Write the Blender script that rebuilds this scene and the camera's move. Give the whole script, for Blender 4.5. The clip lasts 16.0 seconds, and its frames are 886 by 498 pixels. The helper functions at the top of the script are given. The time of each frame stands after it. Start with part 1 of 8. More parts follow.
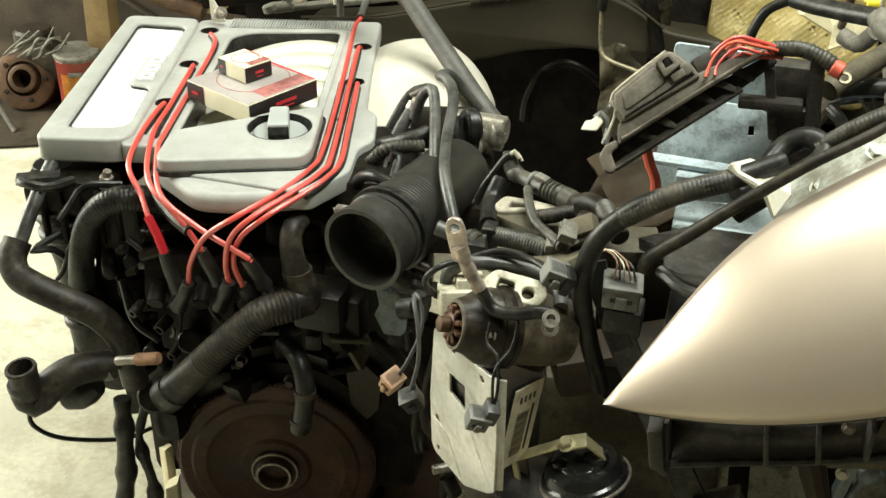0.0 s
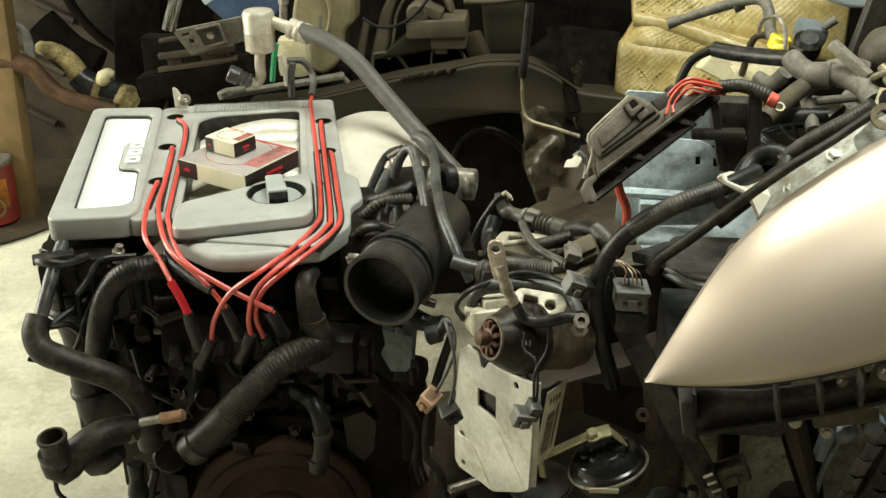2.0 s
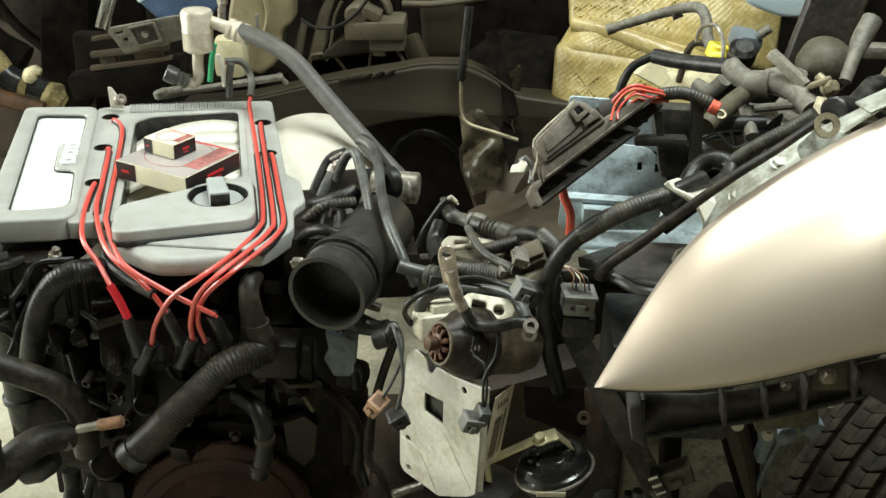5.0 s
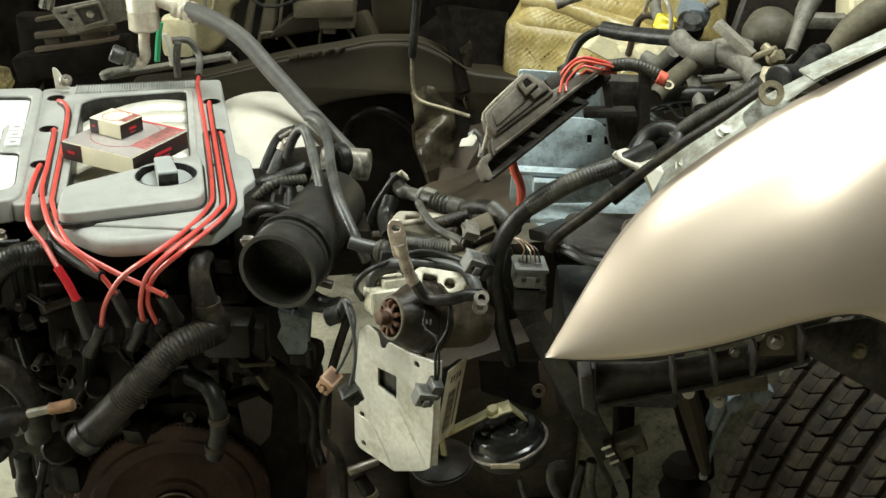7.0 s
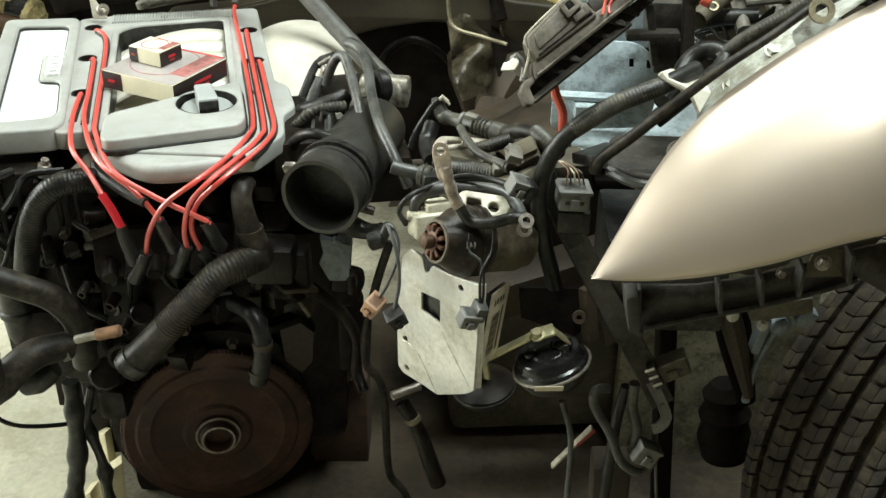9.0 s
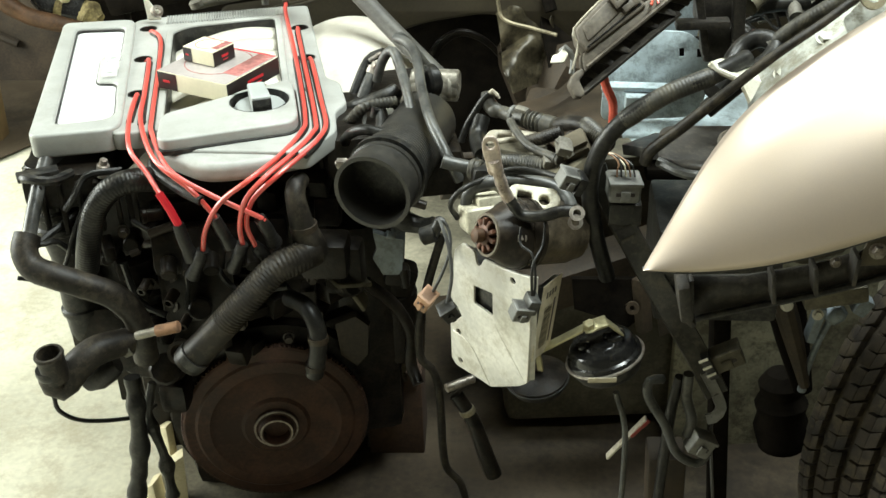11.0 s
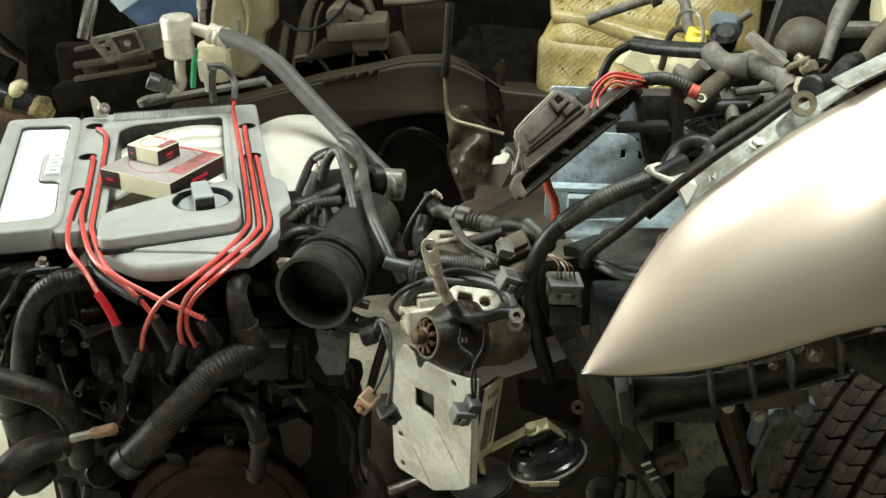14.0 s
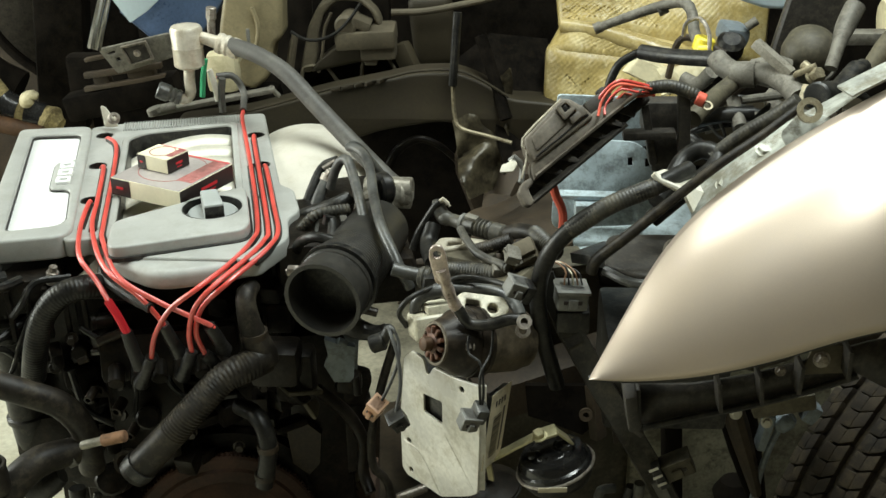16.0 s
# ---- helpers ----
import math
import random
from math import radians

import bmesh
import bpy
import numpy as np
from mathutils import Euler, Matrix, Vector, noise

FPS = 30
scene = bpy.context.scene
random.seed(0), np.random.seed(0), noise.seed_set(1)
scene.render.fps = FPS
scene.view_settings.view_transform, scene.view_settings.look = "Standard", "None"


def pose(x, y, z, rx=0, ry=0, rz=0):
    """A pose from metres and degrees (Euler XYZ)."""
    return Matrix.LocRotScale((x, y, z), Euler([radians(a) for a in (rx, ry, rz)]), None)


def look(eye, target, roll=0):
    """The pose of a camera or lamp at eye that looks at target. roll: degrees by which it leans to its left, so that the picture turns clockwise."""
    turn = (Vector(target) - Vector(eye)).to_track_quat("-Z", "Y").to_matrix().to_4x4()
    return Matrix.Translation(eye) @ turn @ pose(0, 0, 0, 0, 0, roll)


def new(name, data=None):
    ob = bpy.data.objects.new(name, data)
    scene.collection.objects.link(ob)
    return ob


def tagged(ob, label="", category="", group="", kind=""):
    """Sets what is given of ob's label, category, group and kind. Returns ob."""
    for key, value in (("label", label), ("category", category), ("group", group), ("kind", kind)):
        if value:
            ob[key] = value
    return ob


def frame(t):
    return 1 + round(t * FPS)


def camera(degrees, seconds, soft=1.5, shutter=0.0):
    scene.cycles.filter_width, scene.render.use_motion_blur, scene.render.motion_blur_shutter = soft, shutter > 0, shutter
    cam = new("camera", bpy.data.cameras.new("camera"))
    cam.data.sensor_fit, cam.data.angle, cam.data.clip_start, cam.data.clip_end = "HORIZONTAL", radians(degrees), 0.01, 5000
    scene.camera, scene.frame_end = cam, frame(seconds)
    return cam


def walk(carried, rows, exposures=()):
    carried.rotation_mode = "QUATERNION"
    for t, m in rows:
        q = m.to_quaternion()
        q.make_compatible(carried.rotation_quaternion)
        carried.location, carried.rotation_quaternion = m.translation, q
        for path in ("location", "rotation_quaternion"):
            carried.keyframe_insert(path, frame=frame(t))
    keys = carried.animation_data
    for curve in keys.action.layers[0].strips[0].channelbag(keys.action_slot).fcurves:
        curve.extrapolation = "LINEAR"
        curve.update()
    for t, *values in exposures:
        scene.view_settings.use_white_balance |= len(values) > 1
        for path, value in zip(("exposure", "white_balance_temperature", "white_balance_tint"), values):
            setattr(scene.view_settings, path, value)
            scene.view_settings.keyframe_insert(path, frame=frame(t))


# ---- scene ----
cam = camera(42.5, 16.0)
PATH = [
    (0, (0.157, 0.165, 1.218), (-0.298, 1.821, 0.193), 0.7),
    (0.5, (0.146, 0.092, 1.227), (-0.217, 1.813, 0.276), 2.8),
    (1, (0.148, -0.002, 1.23), (-0.133, 1.764, 0.335), 1.8),
    (1.5, (0.105, -0.03, 1.237), (-0.143, 1.744, 0.347), 1.1),
    (2, (0.02, -0.021, 1.234), (-0.194, 1.761, 0.351), -0.4),
    (2.5, (-0.017, -0.018, 1.235), (-0.193, 1.755, 0.328), 0.8),
    (3, (-0.011, -0.021, 1.236), (-0.154, 1.752, 0.322), 1.5),
    (3.5, (-0.005, -0.022, 1.237), (-0.116, 1.754, 0.323), 1.3),
    (4, (-0.008, -0.019, 1.24), (-0.101, 1.763, 0.335), 1.7),
    (4.2, (-0.005, -0.017, 1.241), (-0.1, 1.768, 0.344), 1.5),
    (6.3, (-0.004, -0.023, 1.228), (-0.047, 1.775, 0.352), 2.2),
    (6.5, (-0.003, -0.023, 1.229), (-0.036, 1.77, 0.343), 2.1),
    (7, (0.005, -0.02, 1.229), (-0.005, 1.762, 0.321), 1.6),
    (7.5, (0.008, -0.019, 1.229), (0.028, 1.753, 0.3), 1.6),
    (8, (0.004, -0.018, 1.226), (0.031, 1.746, 0.285), 1.6),
    (8.5, (-0.002, -0.023, 1.222), (-0.007, 1.733, 0.266), 1.2),
    (9, (-0.01, -0.027, 1.216), (-0.067, 1.702, 0.211), 0.6),
    (9.2, (-0.014, -0.026, 1.214), (-0.095, 1.691, 0.193), 0.4),
    (11.3, (-0.003, -0.033, 1.224), (-0.16, 1.682, 0.206), -2.0),
    (11.5, (0.0, -0.032, 1.222), (-0.154, 1.693, 0.221), -2.2),
    (12, (0.005, -0.028, 1.228), (-0.132, 1.716, 0.26), -1.7),
    (12.5, (0.004, -0.03, 1.229), (-0.106, 1.732, 0.29), -0.9),
    (13, (0.006, -0.029, 1.23), (-0.09, 1.746, 0.314), -0.6),
    (13.5, (0.007, -0.026, 1.23), (-0.08, 1.76, 0.334), -0.5),
    (14, (0.011, -0.022, 1.23), (-0.07, 1.772, 0.351), -0.6),
    (14.5, (0.012, -0.023, 1.232), (-0.067, 1.777, 0.363), -0.5),
    (15, (0.008, -0.026, 1.232), (-0.07, 1.776, 0.369), -0.4),
    (15.5, (0.008, -0.031, 1.23), (-0.077, 1.773, 0.37), -0.5),
    (16, (0.012, -0.029, 1.23), (-0.084, 1.772, 0.367), -0.9),
]
# stops, kelvin and tint of the picture on the way
EXPOSURE = ((0.0, 0.16, 6950, 10), (1.0, -0.12, 7050, 10), (2.0, -0.22, 7100, 10), (2.6, -0.10, 6950, 10), (3.2, -0.06, 6600, 10), (4.0, -0.02, 6450, 10), (7.0, -0.11, 6600, 10), (8.0, -0.04, 6500, 10), (9.0, 0.10, 6400, 10), (11.5, 0.34, 6400, 10), (12.5, 0.10, 6400, 10), (14.0, -0.16, 6450, 10), (16.0, -0.21, 6450, 10))
walk(cam, [(t, look(e, g, r)) for t, e, g, r in PATH], EXPOSURE)

# ---- world and light ----
world = bpy.data.worlds.new("workshop_world")
scene.world = world
world.use_nodes = True
world.node_tree.nodes["Background"].inputs[0].default_value = (0.55, 0.62, 0.7, 1)
world.node_tree.nodes["Background"].inputs[1].default_value = 0.02
scene.view_settings.exposure = 0.0


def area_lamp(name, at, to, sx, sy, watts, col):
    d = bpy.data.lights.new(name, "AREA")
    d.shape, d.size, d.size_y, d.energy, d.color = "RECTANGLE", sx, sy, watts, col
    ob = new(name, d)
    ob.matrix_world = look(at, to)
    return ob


# Overhead light is assumed; no tube or fixture is in view.
area_lamp("front_overhead_lamp", (0.50, 0.98, 2.55), (0.35, 1.05, 0.4), 1.4, 0.16, 50, (0.92, 1.0, 0.94))
area_lamp("rear_overhead_lamp", (-0.20, 1.65, 2.55), (-0.20, 1.45, 0.0), 1.4, 0.16, 34, (0.92, 1.0, 0.94))
# Daylight falls from the left; its doorway is assumed, out of view.
area_lamp("doorway_daylight", (-3.6, 1.5, 1.5), (-0.6, 1.3, 0.2), 2.2, 2.0, 200, (0.95, 1.0, 0.90))

# ---- materials ----


def material(name, col, rough=0.5, metal=0.0, var=0.25, scale=25.0, bump=0.3, dust=None, amount=0.5, coat=0.0, fine=180.0, ior=1.45):
    """Base colour with two scales of noise, dust patches, bump and uneven roughness."""
    m = bpy.data.materials.new(name)
    m.use_nodes = True
    t = m.node_tree
    b = t.nodes["Principled BSDF"]
    tc = t.nodes.new("ShaderNodeTexCoord")
    n1 = t.nodes.new("ShaderNodeTexNoise")
    n1.inputs["Scale"].default_value, n1.inputs["Detail"].default_value = scale, 5
    n2 = t.nodes.new("ShaderNodeTexNoise")
    n2.inputs["Scale"].default_value, n2.inputs["Detail"].default_value = fine, 3
    t.links.new(tc.outputs["Object"], n1.inputs["Vector"])
    t.links.new(tc.outputs["Object"], n2.inputs["Vector"])
    ramp = t.nodes.new("ShaderNodeValToRGB")
    lo, hi = 1 - var, 1 + var
    ramp.color_ramp.elements[0].position, ramp.color_ramp.elements[1].position = 0.4, 0.6
    ramp.color_ramp.elements[0].color = (*[c * lo for c in col], 1)
    ramp.color_ramp.elements[1].color = (*[min(1, c * hi) for c in col], 1)
    mixn = t.nodes.new("ShaderNodeMath")
    mixn.operation = "MULTIPLY_ADD"
    mixn.inputs[1].default_value = 0.7
    t.links.new(n1.outputs["Fac"], mixn.inputs[0])
    sc = t.nodes.new("ShaderNodeMath")
    sc.operation, sc.inputs[1].default_value = "MULTIPLY", 0.3
    t.links.new(n2.outputs["Fac"], sc.inputs[0])
    t.links.new(sc.outputs[0], mixn.inputs[2])
    t.links.new(mixn.outputs[0], ramp.inputs["Fac"])
    colour = ramp.outputs["Color"]
    if dust:
        n3 = t.nodes.new("ShaderNodeTexNoise")
        n3.inputs["Scale"].default_value, n3.inputs["Detail"].default_value, n3.inputs["Roughness"].default_value = scale * 2.2, 10, 0.8
        t.links.new(tc.outputs["Object"], n3.inputs["Vector"])
        r3 = t.nodes.new("ShaderNodeValToRGB")
        r3.color_ramp.elements[0].position, r3.color_ramp.elements[1].position = 0.48, 0.60
        r3.color_ramp.elements[0].color = (0, 0, 0, 1)
        r3.color_ramp.elements[1].color = (amount, amount, amount, 1)
        t.links.new(n3.outputs["Fac"], r3.inputs["Fac"])
        mx = t.nodes.new("ShaderNodeMix")
        mx.data_type = "RGBA"
        t.links.new(r3.outputs["Color"], mx.inputs["Factor"])
        t.links.new(colour, mx.inputs["A"])
        mx.inputs["B"].default_value = (*dust, 1)
        colour = mx.outputs["Result"]
    t.links.new(colour, b.inputs["Base Color"])
    rr = t.nodes.new("ShaderNodeMapRange")
    rr.inputs["To Min"].default_value, rr.inputs["To Max"].default_value = max(0.03, rough - 0.2), min(1, rough + 0.2)
    t.links.new(mixn.outputs[0], rr.inputs["Value"])
    t.links.new(rr.outputs["Result"], b.inputs["Roughness"])
    b.inputs["Metallic"].default_value, b.inputs["Coat Weight"].default_value, b.inputs["IOR"].default_value = metal, coat, ior
    bp = t.nodes.new("ShaderNodeBump")
    bp.inputs["Strength"].default_value, bp.inputs["Distance"].default_value = bump, 0.002
    t.links.new(mixn.outputs[0], bp.inputs["Height"])
    t.links.new(bp.outputs["Normal"], b.inputs["Normal"])
    return m


DUST = (0.16, 0.145, 0.115)
M_COVER = material("grey_cover_plastic", (0.385, 0.39, 0.368), 0.40, var=0.10, scale=14, bump=0.08, fine=700, dust=(0.31, 0.305, 0.275), amount=0.5)
M_SILVER = material("silver_panel", (0.85, 0.86, 0.85), 0.42, 0.1, var=0.04, scale=10, bump=0.04)
M_BLACK = material("dusty_black_plastic", (0.010, 0.010, 0.0095), 0.40, var=0.5, dust=(0.11, 0.10, 0.078), amount=0.35, scale=40, bump=0.45)
M_RUBBER = material("black_rubber_hose", (0.009, 0.0088, 0.008), 0.38, var=0.5, dust=(0.075, 0.069, 0.055), amount=0.35, scale=30, bump=0.35, ior=1.38)
M_GREYHOSE = material("grey_rubber_hose", (0.055, 0.056, 0.053), 0.36, var=0.4, dust=(0.16, 0.15, 0.12), amount=0.35, scale=26, bump=0.35)
M_LOOM = material("corrugated_loom_plastic", (0.038, 0.036, 0.030), 0.46, var=0.4, dust=(0.13, 0.115, 0.08), amount=0.5, scale=28, bump=0.35)
M_BLOCK = material("oily_black_cast_iron", (0.0092, 0.0075, 0.0058), 0.38, 0.1, var=0.6, dust=(0.031, 0.023, 0.0145), amount=0.5, scale=30, bump=0.9, ior=1.3)
M_RED = material("red_silicone_lead", (0.66, 0.070, 0.052), 0.40, var=0.15, scale=20, bump=0.05, coat=0.6, ior=1.5)
coated = M_RED.node_tree.nodes["Principled BSDF"].inputs
coated["Coat Roughness"].default_value, coated["Coat IOR"].default_value = 0.36, 1.9
M_BOOT = material("black_lead_boot", (0.010, 0.0095, 0.009), 0.4, var=0.3, dust=(0.04, 0.035, 0.028), amount=0.3)
M_RUST = material("rusty_brown_steel", (0.051, 0.0245, 0.015), 0.6, 0.2, var=0.45, dust=(0.022, 0.013, 0.0085), amount=0.6, scale=14, bump=0.45)
M_STEEL = material("worn_bare_steel", (0.34, 0.31, 0.27), 0.40, 0.6, var=0.35, dust=(0.09, 0.06, 0.04), amount=0.7)
M_ALU = material("cast_aluminium", (0.60, 0.58, 0.50), 0.45, 0.25, var=0.1, scale=30, bump=0.3, fine=500, dust=(0.5, 0.45, 0.34), amount=0.4)
M_CREAMCARD = material("cream_cardboard", (0.75, 0.70, 0.52), 0.7, var=0.05, scale=30, bump=0.05)
M_BOXTOP = material("glossy_box_top", (0.38, 0.345, 0.33), 0.15, var=0.08, scale=12, bump=0.02)
M_INKBLACK = material("black_box_ink", (0.02, 0.013, 0.012), 0.35, var=0.1, bump=0.02)
M_INKRED = material("red_box_ink", (0.55, 0.02, 0.03), 0.35, var=0.06, bump=0.02)
M_BEIGEMET = material("pale_zinc_bracket", (0.64, 0.625, 0.565), 0.40, 0.2, var=0.16, scale=13, bump=0.15, dust=(0.38, 0.345, 0.26), amount=0.55)
M_YELLOWZINC = material("yellow_zinc_steel", (0.46, 0.42, 0.25), 0.42, 0.45, var=0.2, bump=0.08, dust=(0.26, 0.22, 0.13), amount=0.5)
M_WHITE = material("cream_white_plastic", (0.62, 0.60, 0.51), 0.4, var=0.06, dust=(0.35, 0.29, 0.19), amount=0.4, bump=0.05)
M_GREYPL = material("grey_connector_plastic", (0.155, 0.155, 0.143), 0.42, var=0.2, dust=(0.07, 0.062, 0.05), amount=0.5, bump=0.2)
M_BROWNPL = material("brown_connector_plastic", (0.33, 0.19, 0.11), 0.5, var=0.2, bump=0.1)
M_CORK = material("pale_cork", (0.25, 0.14, 0.08), 0.75, var=0.35, scale=60, bump=0.4)
M_PAINT = material("champagne_metallic_paint", (0.665, 0.56, 0.462), 0.37, 0.75, var=0.06, scale=2.5, bump=0.0, coat=0.25, fine=1500, dust=(0.62, 0.53, 0.46), amount=0.5)
M_PRIMER = material("silver_grey_bare_panel", (0.38, 0.39, 0.35), 0.45, 0.3, var=0.3, scale=16, dust=(0.17, 0.15, 0.10), amount=0.75)
M_BLUE = material("pale_blue_painted_steel", (0.41, 0.49, 0.52), 0.45, 0.1, var=0.2, scale=14, dust=(0.14, 0.155, 0.155), amount=0.7)
M_YELLOW = material("yellowed_insulation_foil", (0.34, 0.26, 0.094), 0.36, var=0.25, scale=7, dust=(0.62, 0.54, 0.31), amount=0.45, bump=0.3)
M_ROLL = material("yellowed_rolled_edge", (0.36, 0.28, 0.115), 0.28, var=0.2, scale=9, dust=(0.50, 0.43, 0.25), amount=0.4, bump=0.2)
M_TOWER = material("dusty_brown_cast_mount", (0.100, 0.084, 0.055), 0.65, 0.1, var=0.25, scale=12, dust=(0.07, 0.058, 0.038), amount=0.6)
# Cream tank: its shade is put into this darker base colour.
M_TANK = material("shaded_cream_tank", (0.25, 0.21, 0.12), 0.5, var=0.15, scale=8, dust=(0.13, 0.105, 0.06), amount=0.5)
M_OLIVE = material("grimy_olive_steel", (0.09, 0.079, 0.052), 0.6, 0.1, var=0.4, scale=8, dust=(0.03, 0.025, 0.017), amount=0.6)
M_TYRE = material("dusty_tyre_rubber", (0.020, 0.0145, 0.0088), 0.8, var=0.5, dust=(0.078, 0.058, 0.031), amount=0.6, scale=14, bump=0.6)
# Near-black tone carries the deep shade in and behind the bay.
M_DARK = material("near_black_shade_steel", (0.0065, 0.0053, 0.0040), 0.8, var=0.5, dust=(0.015, 0.0115, 0.008), amount=0.5, ior=1.12)
M_WOOD = material("old_pine_wood", (0.17, 0.11, 0.045), 0.7, var=0.2, scale=14, bump=0.3)
M_RUSTHUB = material("orange_rusted_hub", (0.085, 0.042, 0.018), 0.6, 0.2, var=0.4, dust=(0.05, 0.028, 0.015), amount=0.6, scale=16, bump=0.4)
M_COPPER = material("rusty_copper_winding", (0.11, 0.047, 0.026), 0.5, 0.3, var=0.5, dust=(0.02, 0.014, 0.009), amount=0.7)
M_HORN = material("glossy_black_horn", (0.010, 0.010, 0.010), 0.16, var=0.3, dust=DUST, amount=0.05)
M_CREAMPL = material("aged_cream_plastic", (0.58, 0.52, 0.34), 0.5, var=0.1, scale=10, dust=(0.3, 0.25, 0.14), amount=0.5)
M_GREEN = material("green_wire_sleeve", (0.03, 0.32, 0.14), 0.4, var=0.08)
M_BLUETARP = material("dark_blue_sheet", (0.075, 0.115, 0.20), 0.30, var=0.2, scale=6)
M_PAPER = material("yellowed_paper_label", (0.66, 0.60, 0.46), 0.6, var=0.1, dust=(0.3, 0.25, 0.15), amount=0.5)
M_REDCAN = material("red_tin_paint", (0.22, 0.022, 0.014), 0.4, var=0.3, dust=(0.12, 0.06, 0.04), amount=0.5)
M_ORANGE = material("orange_tin_label", (0.55, 0.21, 0.035), 0.45, var=0.35, scale=18)
M_WALL = material("stained_plaster_wall", (0.25, 0.23, 0.18), 0.85, var=0.2, scale=2.5, dust=(0.12, 0.1, 0.07), amount=0.6)
M_CONCRETE = material("worn_concrete_floor", (0.61, 0.59, 0.465), 0.75, var=0.14, scale=4, dust=(0.40, 0.35, 0.24), amount=0.6, bump=0.25, fine=90)
# Dark floor tone: oil and cast shade mixed in one colour.
M_OILSHADE = material("oily_shaded_concrete", (0.038, 0.0275, 0.016), 0.6, var=0.5, scale=5, dust=(0.080, 0.063, 0.038), amount=0.55, bump=0.3, fine=90)
M_LIDGREY = material("light_grey_cap_plastic", (0.36, 0.38, 0.37), 0.4, var=0.06, bump=0.05)
M_KNUCKLE = material("dusty_pale_casting", (0.20, 0.19, 0.13), 0.6, 0.1, var=0.3, scale=14, dust=(0.06, 0.05, 0.03), amount=0.8)
# One dark brown holds both grime and the bay's shade.
M_GRIMESHADE = material("brown_grime_and_shade_steel", (0.040, 0.028, 0.0165), 0.62, 0.05, var=0.5, scale=9, dust=(0.035, 0.028, 0.019), amount=0.4)
M_FUSE = material("dust_caked_fuse_plastic", (0.030, 0.027, 0.023), 0.5, var=0.35, scale=45, dust=(0.10, 0.086, 0.066), amount=0.5)
M_MODULE = material("grey_brown_module_plastic", (0.125, 0.108, 0.086), 0.5, var=0.25, scale=45, dust=(0.2, 0.175, 0.13), amount=0.5)
M_PIPE = material("dust_coated_pipe", (0.15, 0.14, 0.115), 0.6, 0.1, var=0.25, scale=35, dust=(0.06, 0.052, 0.04), amount=0.7)
M_LINK = material("brassy_dull_steel", (0.24, 0.21, 0.14), 0.5, 0.5, var=0.3, dust=(0.10, 0.075, 0.04), amount=0.7)
M_CHROME = material("chromed_trim", (0.7, 0.7, 0.68), 0.18, 1.0, var=0.05)
M_YELLOWCAP = material("bright_yellow_plastic", (0.75, 0.62, 0.05), 0.4, var=0.08)
M_TAPE = material("black_glossy_tape", (0.02, 0.02, 0.02), 0.25, var=0.3)
M_DULLALU = material("dull_grimy_aluminium", (0.32, 0.30, 0.25), 0.4, 0.4, var=0.25, scale=25, dust=(0.09, 0.075, 0.052), amount=0.6)
M_KHAKI = material("khaki_grime_sheet", (0.15, 0.125, 0.075), 0.65, var=0.4, scale=7, dust=(0.05, 0.042, 0.027), amount=0.8)
M_NOSE = material("sooty_brown_casting", (0.020, 0.0145, 0.0095), 0.42, 0.2, var=0.5, scale=20, dust=(0.06, 0.045, 0.030), amount=0.5, bump=0.6)
M_BLUEGREY = material("blue_grey_painted_tin", (0.17, 0.20, 0.22), 0.45, var=0.3, scale=20, dust=(0.08, 0.08, 0.07), amount=0.6)
M_DULLHOSE = material("dull_grey_rubber", (0.070, 0.067, 0.060), 0.55, var=0.18, dust=(0.17, 0.165, 0.14), amount=0.3, scale=14, bump=0.2)
M_FOAM = material("stained_yellow_foam", (0.36, 0.29, 0.13), 0.85, var=0.4, scale=22, dust=(0.09, 0.065, 0.03), amount=0.8, bump=0.6)
M_PALEWING = material("pale_blue_gloss_paint", (0.50, 0.60, 0.64), 0.25, var=0.05, scale=6, bump=0.05)
M_DUSTHOSE = material("dust_dulled_rubber", (0.015, 0.0125, 0.0095), 0.5, var=0.45, dust=(0.075, 0.062, 0.042), amount=0.5, scale=24, bump=0.4, ior=1.35)
M_VALVE = material("weathered_cast_canister", (0.58, 0.54, 0.45), 0.4, 0.3, var=0.12, scale=25, dust=(0.35, 0.28, 0.18), amount=0.5)
M_DULLRED = material("dull_red_print", (0.36, 0.14, 0.13), 0.22, var=0.3, scale=30, bump=0.02)
M_INTAKE = material("satin_black_moulded_rubber", (0.022, 0.021, 0.0185), 0.40, var=0.25, dust=(0.055, 0.049, 0.038), amount=0.35, scale=22, bump=0.2)
M_PLENUM = material("pale_cast_plenum", (0.64, 0.61, 0.53), 0.45, 0.15, var=0.06, scale=12, bump=0.2, fine=500, dust=(0.50, 0.46, 0.36), amount=0.4)
# Darker concrete: car shade and reduced bounce are put into this colour.
M_DIMFLOOR = material("shade_darkened_concrete", (0.24, 0.22, 0.16), 0.65, var=0.3, scale=5, dust=(0.11, 0.10, 0.07), amount=0.7, bump=0.25, fine=90)
M_WETGRIME = material("greasy_olive_casting", (0.060, 0.050, 0.030), 0.33, 0.15, var=0.5, scale=16, dust=(0.02, 0.016, 0.010), amount=0.9, bump=0.7)
M_PALEARM = material("dusty_pale_bracket_plastic", (0.40, 0.365, 0.285), 0.5, var=0.25, scale=25, dust=(0.12, 0.10, 0.075), amount=0.6)
M_RAIL = material("grimy_brown_rail_paint", (0.031, 0.0245, 0.0125), 0.6, 0.1, var=0.3, scale=5, dust=(0.03, 0.023, 0.014), amount=0.7)
